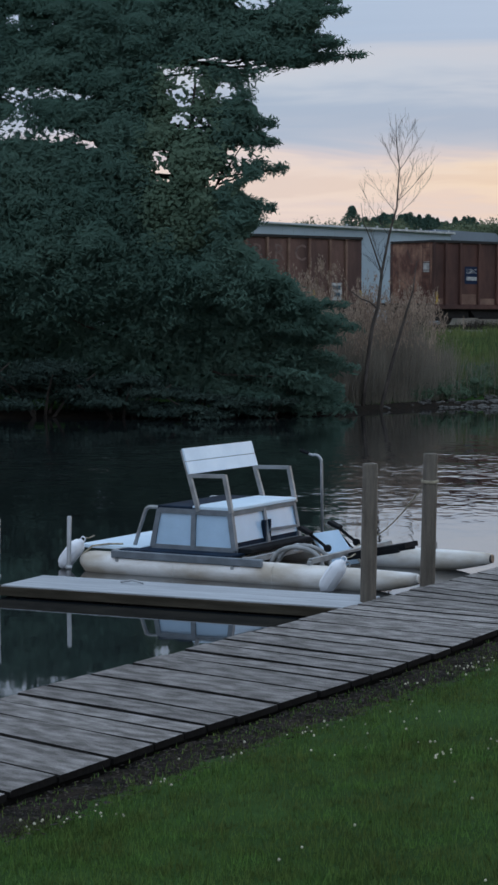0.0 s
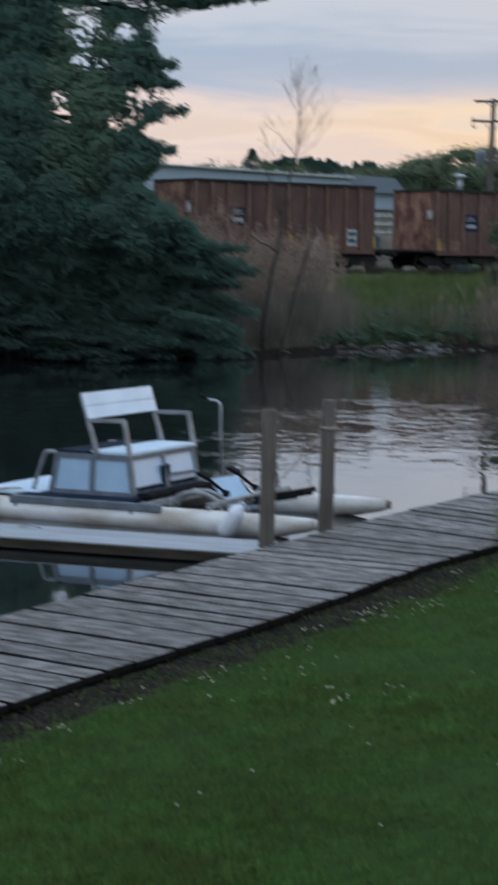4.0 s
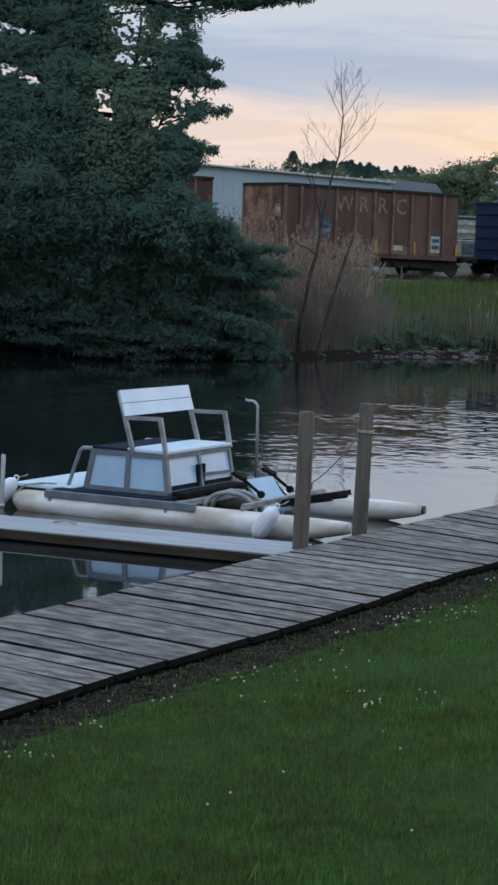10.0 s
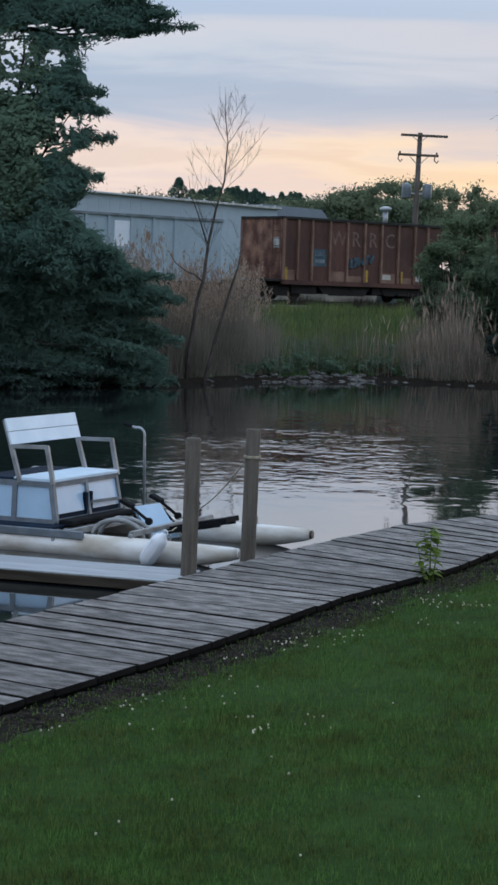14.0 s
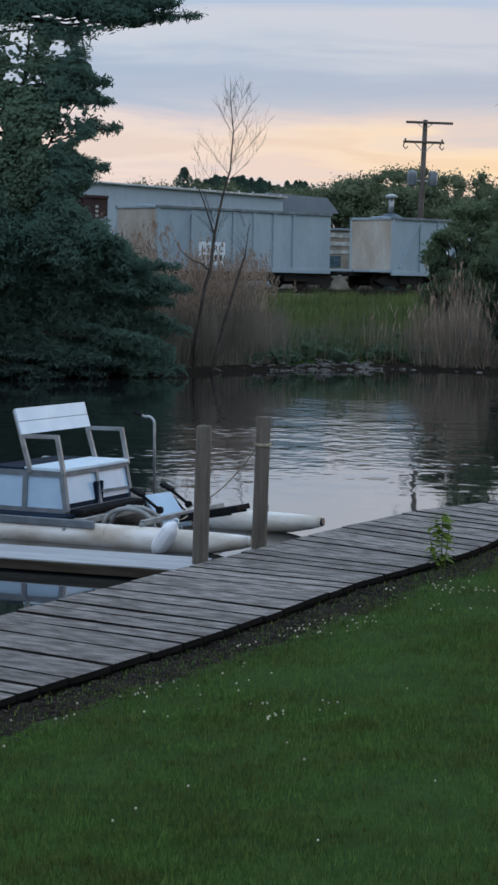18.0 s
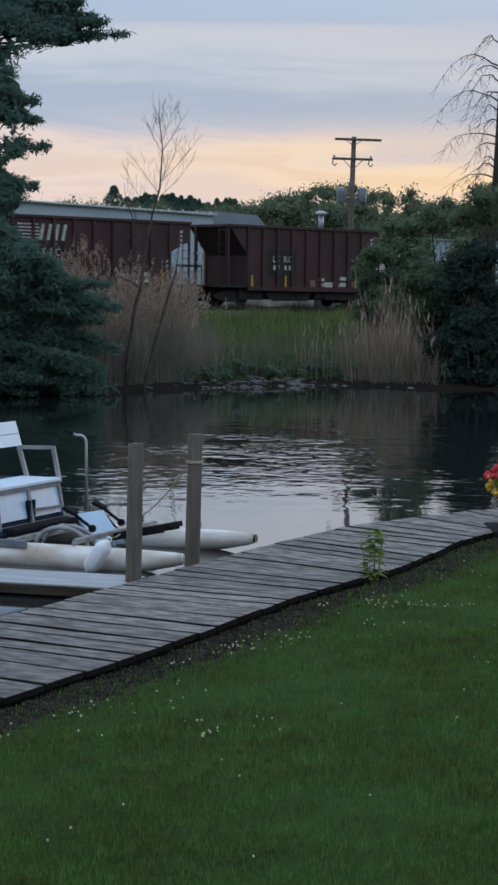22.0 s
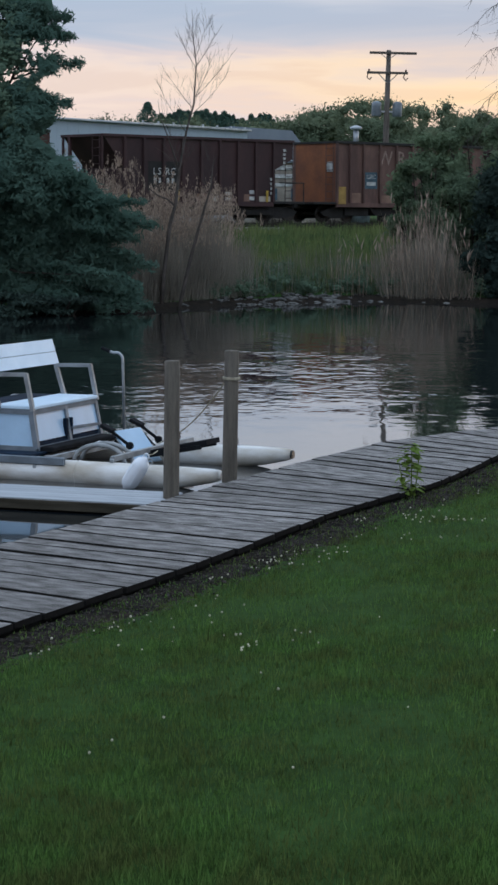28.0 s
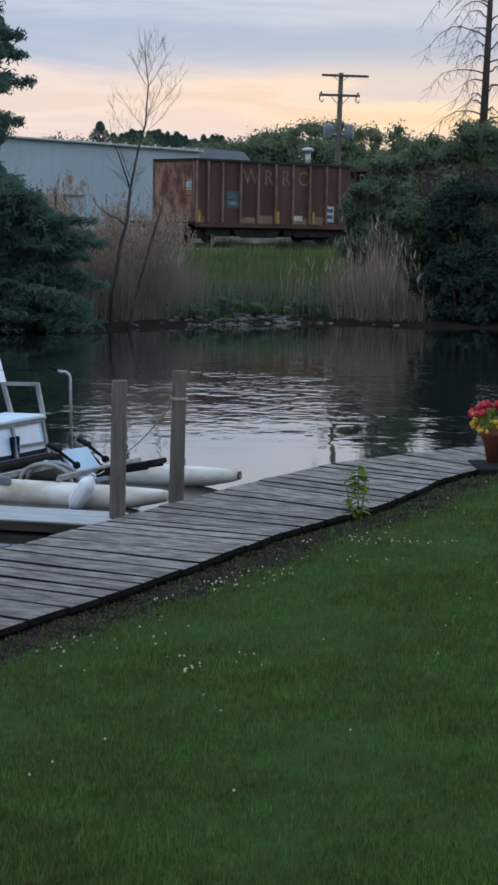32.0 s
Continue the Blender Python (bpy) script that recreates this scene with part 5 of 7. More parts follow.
def gap_depth(x, z):
    """How deep a point of the crown lies in one of its openings: 0 outside, 1 at the middle."""
    out = np.zeros(len(x))
    for gx, gz, gw, gh in CROWN_GAPS:
        out = np.maximum(out, 1 - ((x - gx) / gw) ** 2 - ((z - gz) / gh) ** 2)
    return out


def thin_out(c, base):
    """Keeps the leaves outside the openings, and broken sprays within them."""
    k = base.y / (base.y + c[:, 1])
    x, z = (c[:, 0] + base.x) * k, 2.95 + (c[:, 2] + base.z - 2.95) * k
    g = gap_depth(x, z)
    keep = np.ones(len(c), bool)
    for i in np.nonzero(g > 0)[0]:
        keep[i] = noise.noise((x[i] * 11.0, z[i] * 11.0, 3.3)) > -0.13 + 0.42 * g[i] + (0.12 if x[i] > -7.0 else 0.0)
    return keep


def make_pine():
    base = Vector((-10.2, 60.5, 0.6))
    near = 0.945
    at = Matrix.Translation((base.x * near, base.y * near, 2.95 + (base.z - 2.95) * near)) @ Matrix.Scale(near, 4)
    t = thing("pine_tree", at, "large dark white pine leaning its boughs over the water", "tree")
    bm = B()
    rod(bm, [(0, 4.0, -0.6), (0.15, 3.6, 3), (0.3, 3.0, 7), (0.2, 3.8, 12), (0.3, 4.6, 17.5)], [0.42, 0.36, 0.30, 0.22, 0.06], 12)
    part("trunk", bm, "bark", t, smooth=True)
    # outline of the crown on the open side: height and reach
    edge = [(0.2, -3.6), (0.6, -3.3), (1.0, -3.7), (1.5, -3.4), (1.9, -4.2), (2.3, -3.9), (2.7, -3.2), (3.1, -4.0), (3.6, -4.5), (4.1, -5.0), (4.6, -5.7), (5.2, -6.5), (5.6, -6.0), (6.2, -5.7), (6.8, -6.3),
            (7.3, -5.7), (7.8, -6.3), (8.2, -5.8), (8.7, -5.8), (9.3, -6.0), (9.9, -6.1), (10.3, -5.6), (10.7, -4.2), (11.1, -4.2), (11.6, -3.9), (12.3, -3.7), (13.0, -3.9), (14.0, -4.6), (17.0, -6.0), (18.0, -8.0)]
    ez, ex = [e[0] for e in edge], [e[1] for e in edge]
    pine, broad = [], []

    def set_back(z):
        """How far the crown's face stands back: the middle boughs hang out, the skirt and the top recede."""
        return float(np.interp(z, [0, 2.0, 4.2, 7.0, 14.0], [1.0, 0.4, -1.3, -0.5, 3.6]))

    def hung(x, z, deep, k):
        """A clump; the upper boughs hang out over the lower ones."""
        y = set_back(z) + rng.normal(0, deep)
        f = (base.y + y) / base.y
        return x * f - base.x, y, 2.95 + (z - 2.95) * f - base.z, k

    for k in range(2050):
        z = 0.35 + 14.0 * rng.random()
        x = rng.uniform(-15.2, float(np.interp(z, ez, ex)) - 0.30)
        leafy_side = ((x + 7.9) / 1.35) ** 2 + ((z - 7.6) / 2.9) ** 2 < 1
        (broad if leafy_side else pine).append(hung(x, z, 0.35, 1.0))
    for k in range(240):
        z = 0.3 + rng.random() * 12.7
        pine.append(hung(float(np.interp(z, ez, ex)) - rng.uniform(0.0, 0.7), z, 0.35, 0.5))
    for k in range(200):
        z = rng.uniform(13.8, 17.6)
        pine.append(hung(rng.uniform(-15.2, float(np.interp(z, ez, ex)) - 0.3), z, 0.4, 0.95))
    boughs = []
    for tip, z0 in (((-2.63, 10.95), 10.4), ((-3.4, 10.85), 10.6), ((-3.2, 12.4), 11.6), ((-3.6, 11.5), 11.0), ((-5.2, 8.75), 8.5), ((-5.1, 8.2), 7.7), ((-4.85, 7.4), 6.7), ((-5.1, 6.2), 5.9), ((-4.7, 4.0), 4.2), ((-3.7, 3.25), 3.6),
                    ((-2.64, 2.69), 3.2), ((-3.4, 2.35), 2.7), ((-2.75, 1.52), 2.1), ((-3.1, 0.95), 1.6), ((-2.85, 0.32), 1.0), ((-4.4, 0.4), 0.9), ((-4.0, 0.2), 0.8)):
        y, y0 = min(set_back(tip[1]), -0.5) + rng.uniform(-0.6, 0.2) if tip[1] < 5 else set_back(tip[1]) + rng.uniform(-0.4, 0.2), set_back(z0) + 1.6
        boughs.append(((0.2, y0, z0), (tip[0] - base.x, y, tip[1] - base.z), 0.26))
        for k in range(3):
            boughs.append(((0.2, y0, z0), (tip[0] - base.x - rng.uniform(0.25, 0.9), y + rng.normal(0, 0.5), tip[1] - base.z + rng.normal(0.08, 0.22)), 0.26))
    limbs = [(p, q, 0.06) for p, q, th in boughs[::2]] + [((0.2, c[1] + 1.2, max(0.6, c[2] - 0.9)), c[:3], 0.045) for c in pine[:26]]
    # rising bare stems that show in the open side of the crown
    limbs += [((2.3, 0.2, 5.2), (4.1, 0.1, 7.6), 0.06), ((2.9, 0.2, 5.6), (3.5, 0.1, 7.0), 0.04), ((3.3, 0.1, 6.3), (4.6, 0.0, 6.9), 0.035), ((3.4, 0.1, 6.6), (3.7, 0.0, 8.2), 0.035)]
    for p, q, r in limbs:
        bm = B()
        pv, qv = Vector(p), Vector(q)
        mid = pv.lerp(qv, 0.5) + Vector((0, 0, -0.06 * (qv - pv).length))
        rod(bm, [pv, mid, qv], [r, r * 0.6, r * 0.2], 6)
        part("limb", bm, "bark", t)

    def crown(clumps, size, wide, material, parent, label, extra=()):
        pts, outs = [], []
        for x, y, z, k in clumps:
            n = int(55 * k)
            v = unit(n)
            pts.append(np.array([x, y, z]) + v * rng.random((n, 1)) ** 0.45 * np.array([0.62, 0.42, 0.42]) * (0.75 + 0.25 * k) * k ** 0.5)
            o = v * 0.30 + np.array([0, -0.62, 0.62])
            outs.append(o / np.linalg.norm(o, axis=1, keepdims=True))
        for p, q, th in extra:
            p, q = np.array(p), np.array(q)
            k = 0.55 + 0.45 * rng.random(330)
            v = unit(330)
            pts.append(p + (q - p) * k[:, None] + v * rng.random((330, 1)) ** 0.4 * (th * 1.3 * (1.03 - k) + 0.085)[:, None] * np.array([1, 1, 0.8]) + np.array([0, 0, -0.05]))
            outs.append(v * 0.6 + np.array([0, -0.3, 0.35]))
        c, o = np.concatenate(pts), np.concatenate(outs)
        c = np.repeat(c, 3, axis=0) + rng.normal(0, 0.06, (len(c) * 3, 3))
        o = np.repeat(o, 3, axis=0)
        keep = thin_out(c, base)
        leaves = leaf_quads(c[keep], size, wide=wide, out=o[keep], loose=0.30)
        mids = np.array([m[:3] for m in clumps if m[3] > 0.9])
        back = base.y / (base.y + mids[:, 1])
        px, pz = (mids[:, 0] + base.x) * back, 2.95 + (mids[:, 2] + base.z - 2.95) * back
        closed = np.ones(len(mids), bool)
        for dx, dz in ((0, 0), (0.42, 0), (-0.42, 0), (0, 0.3), (0, -0.3)):
            closed &= gap_depth(px + dx, pz + dz) <= 0
        cores = [m + np.array([0, 0.58, 0.0]) + BALL * np.array([0.50, 0.34, 0.38]) for m in mids[closed]]
        mesh = tri_mesh("crown", np.concatenate([leaves[:, (0, 1, 2)], leaves[:, (0, 2, 3)]] + cores))
        part("crown", mesh, material, parent, label)

    crown(pine, 0.092, 0.22, "needles", t, "blue-green needle clumps with gaps of sky", boughs)
    b = thing("broadleaf_tree", at @ Matrix.Translation((2.2, 0.9, 0)), "green broadleaf tree grown into the pine's crown", "tree", "bank trees")
    bm = B()
    rod(bm, [(0, 0.3, -0.6), (0.1, 0.2, 3.5), (0.0, 0.1, 6.5), (0.3, 0, 9.4)], [0.24, 0.19, 0.13, 0.03], 10)
    part("trunk", bm, "bark", b, smooth=True)
    for q in ((1.0, 0, 8.6), (-1.1, 0, 8.0), (0.8, -0.2, 6.4), (-0.9, 0.1, 6.0)):
        bm = B()
        rod(bm, [(0.05, 0.1, q[2] - 2.0), (q[0] * 0.5, 0.05, q[2] - 0.8), q], [0.06, 0.04, 0.012], 6)
        part("limb", bm, "bark", b)
    base = base + Vector((2.2, 0.9, 0))
    crown([(x - 2.2, y - 0.9, z, k) for x, y, z, k in broad], 0.060, 0.55, "leaf_mid", b, "loose green leaves with specks of sky")


make_pine()


def make_low_shrubs():
    """Growth at the water's edge below the pine, its shade in the leaf colour, and the trees that close the left."""
    for i, (x, y, w, h, n) in enumerate(((-8.9, 54.9, 2.3, 1.2, 3600), (-6.9, 55.3, 1.5, 0.75, 2600), (-5.0, 56.1, 1.1, 0.55, 2200), (-11.0, 54.6, 2.4, 1.6, 3600), (-13.4, 54.2, 2.6, 2.0, 3600), (-16.5, 54.5, 3.2, 3.6, 3600), (-19.5, 54.5, 3.4, 4.2, 3600), (-13.8, 60.0, 2.6, 5.2, 3600), (-9.6, 59.6, 2.4, 2.6, 2400), (-12.2, 59.6, 2.2, 2.6, 2400), (-7.4, 59.8, 1.7, 2.2, 2000))):
        z = max(0.2, height(x, y))
        t = thing("shoreline_shrub", pose(x, y, z), "dense green shrub at the waterline", "shrub", "shoreline shrubs")
        for k in range(5):
            a = k * 1.26
            bm = B()
            rod(bm, [(0, 0, -0.4), (math.cos(a) * w * 0.3, math.sin(a) * 0.6, h * 0.4), (math.cos(a) * w * 0.6, math.sin(a) * 1.1, h * 0.75)], [0.06, 0.04, 0.015], 5)
            part("stem", bm, "bark", t)
        blobs = [((rng.normal(0, w * 0.42), rng.normal(0, 0.6), h * rng.uniform(0.08, 0.85)), (w * rng.uniform(0.25, 0.45), 0.7, h * rng.uniform(0.10, 0.2))) for k in range(14)]
        part("crown", leafy("crown", blobs, n / 7, 0.070, wide=0.32, core=0.5, hollow=0.35, loose=1.5), "leaf_shade" if y < 57 else "needles", t)
    # a broad tree further left closes the view
    for x, y, h, w in ((-19, 62, 13, 4.5), (-26, 60, 15, 5.5), (-34, 64, 15, 6)):
        make_tree(x, y, h, w, 3000, 0.25, "leaf_dark", "broad dark tree on the far bank", "bank trees")


def make_tree(x, y, h, w, n, leaf, material, label, group, name="broadleaf_tree"):
    z = height(x, y)
    t = thing(name, pose(x, y, z), label, "tree", group)
    bm = B()
    rod(bm, [(0, 0, -0.3), (0.1, 0, h * 0.35), (0, 0.1, h * 0.8)], [0.035 * h, 0.026 * h, 0.008 * h], 8)
    part("trunk", bm, "bark", t, smooth=True)
    blobs = []
    for k in range(11):
        a = rng.uniform(0, 2 * math.pi)
        zz = h * rng.uniform(0.32, 0.92)
        rr = w * math.sqrt(max(0.08, 1 - ((zz / h - 0.55) / 0.5) ** 2)) * rng.uniform(0.35, 0.75)
        c = (math.cos(a) * rr, math.sin(a) * rr, zz)
        bm = B()
        rod(bm, [(0, 0, zz * 0.6), (c[0] * 0.6, c[1] * 0.6, zz * 0.85), c], [0.014 * h, 0.008 * h, 0.003 * h], 5)
        part("limb", bm, "bark", t)
        for j in range(3):
            blobs.append((tuple(np.array(c) + rng.normal(0, 1, 3) * np.array([w * 0.22, w * 0.22, h * 0.045])), (w * rng.uniform(0.20, 0.34), w * rng.uniform(0.20, 0.34), w * rng.uniform(0.16, 0.28))))
    part("crown", leafy("crown", blobs, n / 33, leaf * 1.35, core=0.55, hollow=0.35, loose=1.4), material, t)
    return t


make_low_shrubs()


def branchy(bm, p, d, length, rad, depth, droop=0.0, spread=0.5):
    """Bare branching from p along d."""
    pts, rads = [Vector(p)], [rad]
    cur, dirv = Vector(p), Vector(d).normalized()
    steps = 5
    for i in range(steps):
        dirv = (dirv + Vector(rng.normal(0, 0.09, 3)) + Vector((0, 0, -droop * (i + 1) / steps))).normalized()
        cur = cur + dirv * (length / steps)
        pts.append(cur.copy())
        rads.append(rad * (1 - 0.8 * (i + 1) / steps))
        if depth > 0 and i >= 1:
            for k in range(1 if rng.random() < 0.85 else 2):
                side = Vector(unit(1)[0])
                side = (side - dirv * side.dot(dirv)).normalized()
                branchy(bm, cur, dirv + side * spread + Vector((0, 0, 0.25 - droop)), length * rng.uniform(0.32, 0.55), rads[-1] * 0.62, depth - 1, droop * 1.6, spread)
    rod(bm, pts, [max(r, 0.0022) for r in rads], 5 if rad > 0.03 else 3)


def make_bare_tree():
    x, y = -2.45, 60.0
    z = height(x, y)
    t = thing("bare_tree", pose(x, y, z), "slender leafless tree with thin upright twigs on the bank", "tree", "bare trees")
    stem = [(-2.54, 0.2), (-2.46, 1.11), (-2.33, 2.2), (-2.26, 2.7), (-2.10, 3.26), (-1.99, 4.3), (-1.78, 5.4), (-1.57, 6.18), (-1.50, 7.3), (-1.59, 8.1), (-1.63, 8.9)]
    for path, rads in ((stem, [0.066, 0.060, 0.054, 0.052, 0.050, 0.042, 0.032, 0.025, 0.017, 0.010, 0.003]), ([(-2.05, 0.2), (-1.91, 0.6), (-1.69, 1.56), (-1.45, 2.45), (-1.24, 3.2), (-1.07, 3.75), (-0.98, 4.6)], [0.06, 0.056, 0.050, 0.042, 0.034, 0.020, 0.005]),
                       ([(-2.10, 3.2), (-2.36, 3.42), (-2.60, 3.50), (-2.93, 3.74), (-3.15, 4.1)], [0.030, 0.024, 0.018, 0.012, 0.004]), ([(-1.99, 4.25), (-2.16, 4.75), (-2.34, 5.26), (-2.55, 5.78), (-2.62, 6.3)], [0.030, 0.024, 0.018, 0.011, 0.004])):
        pts = [Vector((px - x, 0, pz - z)) for px, pz in path]
        low = path[0][1] < 1
        if low:
            pts[0].z = -0.3
        bm = B()
        rod(bm, pts, rads, 8)
        part("trunk" if low else "limb", bm, "twig", t, smooth=True)
    # limbs: height on the trunk, reach to the side, rise
    for h0, reach, rise in ((6.35, 1.19, 1.04), (7.24, 0.67, 0.93), (7.5, 0.40, 0.9), (6.35, 0.75, 1.35), (5.85, 1.15, 0.95), (5.4, 0.45, 1.35), (7.2, -0.52, 0.81), (6.05, -0.68, 0.70), (7.4, -0.16, 0.95), (5.35, -0.95, 1.25), (4.5, -0.72, 1.55), (3.9, 0.30, 0.85), (4.2, -0.35, 0.6)):
        p0 = Vector((float(np.interp(h0, [p[1] for p in stem], [p[0] for p in stem])) - x, 0, h0 - z))
        deep = rng.uniform(-0.35, 0.35)
        reach, rise = reach * 0.82, rise * 1.05
        pts = [p0 + Vector((reach * f, deep * f, rise * (0.75 * f + 0.25 * f * f))) + Vector(rng.normal(0, 0.012, 3)) * f for f in (0.0, 0.25, 0.5, 0.75, 1.0)]
        bm = B()
        rod(bm, pts, [0.009, 0.0075, 0.006, 0.0042, 0.0025], 5)
        for k in range(9):
            f = rng.uniform(0.25, 1.0)
            i = min(int(f * 4), 3)
            p = pts[i].lerp(pts[i + 1], f * 4 - i)
            side = 1 if k % 2 else -1
            branchy(bm, p, Vector((reach * 0.45 + side * 0.38, rng.normal(0, 0.3), rise)), rng.uniform(0.28, 0.55), 0.0036, 1, 0.0, 0.34)
        part("limb", bm, "twig", t)
    bm = B()
    for k in range(16):
        h0 = rng.uniform(6.4, 8.4)
        p = Vector((float(np.interp(h0, [q[1] for q in stem], [q[0] for q in stem])) - x, 0, h0 - z))
        branchy(bm, p, Vector(((0.4 if k % 2 else -0.4), rng.normal(0, 0.2), 1.0)), rng.uniform(0.25, 0.5), 0.006, 1, 0.0, 0.34)
    part("twig_spray", bm, "twig", t)
    bm = B()
    for k in range(8):
        branchy(bm, Vector((-1.1 - x + rng.uniform(-0.03, 0.1), 0, rng.uniform(3.4, 4.6) - z)), Vector((rng.choice((-0.5, 0.5)), rng.normal(0, 0.3), 1.0)), rng.uniform(0.35, 0.7), 0.0065, 1, 0.0, 0.34)
    part("twig_spray", bm, "twig", t)


make_bare_tree()


def make_weeping_tree():
    x, y = 10.95, 73.5
    t = thing("weeping_tree", pose(x, y, 0.2), "bare weeping tree with drooping twigs behind the bushes", "tree", "bare trees")
    bm = B()
    rod(bm, [(-0.1, 6, 0.2), (-0.05, 6, 5), (0.1, 6, 8), (0.25, 6, 13)], [0.20, 0.17, 0.15, 0.09], 10)
    part("trunk", bm, "bark", t, smooth=True)
    for k in range(34):
        z = 4.9 + k * 0.23 + rng.uniform(-0.1, 0.1)
        side = -1 if rng.random() < 0.62 or k % 6 == 0 else 1
        L = rng.uniform(0.7, 1.6) if k % 6 else 2.1 if k < 20 else 2.5
        rise, fall = rng.uniform(0.25, 0.7), rng.uniform(0.5, 1.3)
        root = float(np.interp(z, [5, 8, 13], [-0.05, 0.1, 0.25]))
        pts = [Vector((root, 6, z))]
        for i in range(1, 9):
            f = i / 8
            pts.append(Vector((root + side * L * f ** 0.9 + rng.normal(0, 0.035), 6 + rng.normal(0, 0.08), z + rise * math.sin(f * math.pi * 0.9) - fall * f ** 2.2 + rng.normal(0, 0.03))))
        bm = B()
        rod(bm, pts, [0.040, 0.032, 0.026, 0.020, 0.015, 0.011, 0.009, 0.007, 0.005], 5)
        for p in pts[2:]:
            for j in range(rng.integers(2, 5)):
                d = Vector((side * rng.uniform(0.0, 0.06) + rng.normal(0, 0.05), rng.normal(0, 0.05), -rng.uniform(0.03, 0.14)))
                q, tw = p.copy(), [p.copy()]
                for i in range(4):
                    d = d + Vector((rng.normal(0, 0.045), 0, -0.012 + rng.normal(0, 0.02)))
                    q = q + d
                    tw.append(q.copy())
                rod(bm, tw, [0.008, 0.007, 0.006, 0.005, 0.004], 3)
        part("drooping_branch", bm, "twig", t)


make_weeping_tree()


def make_bushes():
    """The thicket on the right that hides the end of the train."""
    spots = ((5.8, 73.2, 0.9, 3.3), (6.2, 72.0, 0.9, 2.7), (6.3, 73.5, 1.5, 4.3), (7.0, 74.5, 1.6, 5.0), (8.4, 74, 2.1, 5.6), (10.3, 73, 2.6, 6.0), (12.8, 72, 3.0, 6.4), (15.8, 71, 3.2, 6.6), (19.5, 70, 3.6, 7), (24, 70, 4, 7), (7.6, 70.5, 1.5, 3.6), (9.2, 69.0, 1.9, 4.2), (7.9, 65.6, 1.0, 1.9), (8.3, 64.7, 0.8, 1.4), (9.2, 64.4, 0.9, 1.6), (10.6, 64.0, 1.2, 2.0), (8.9, 65.6, 1.0, 2.1), (9.9, 65.2, 1.4, 2.7), (8.7, 66.8, 1.1, 2.2), (10.4, 66.0, 1.6, 2.6), (11.8, 67, 2.2, 4.4), (14.5, 66, 2.6, 4.8))
    for x, y, w, h in spots:
        z = height(x, y)
        # low front bushes take the leaf colour with shade in it
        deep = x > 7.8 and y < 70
        t = thing("thicket_bush", pose(x, y, z), "dense bush at the waterline, shade in its leaf colour" if deep else "rounded leafy green bush in the lineside thicket", "bush", "thicket bushes")
        for k in range(6):
            a = k * 1.05
            bm = B()
            rod(bm, [(0, 0, -0.3), (math.cos(a) * w * 0.3, math.sin(a) * w * 0.3, h * 0.45), (math.cos(a) * w * 0.55, math.sin(a) * w * 0.5, h * 0.8)], [0.07, 0.045, 0.015], 5)
            part("stem", bm, "bark", t)
        blobs = []
        for k in range(36):
            a, f = rng.uniform(0, 2 * math.pi), rng.uniform(0.08, 0.92)
            rr = w * math.sqrt(max(0.05, 1 - ((f - 0.4) / 0.62) ** 2)) * rng.uniform(0.2, 0.8)
            s = rng.uniform(0.6, 1.1)
            blobs.append(((math.cos(a) * rr, math.sin(a) * rr * 0.8, h * f), (w * 0.30 * s, w * 0.28 * s, w * 0.25 * s)))
        part("crown", leafy("crown", blobs, 220 if deep else 310, 0.088 if deep else 0.070, wide=0.42, core=0.48, hollow=0.35, loose=1.3), "leaf_shade" if deep else "leaf_dark", t)


make_bushes()


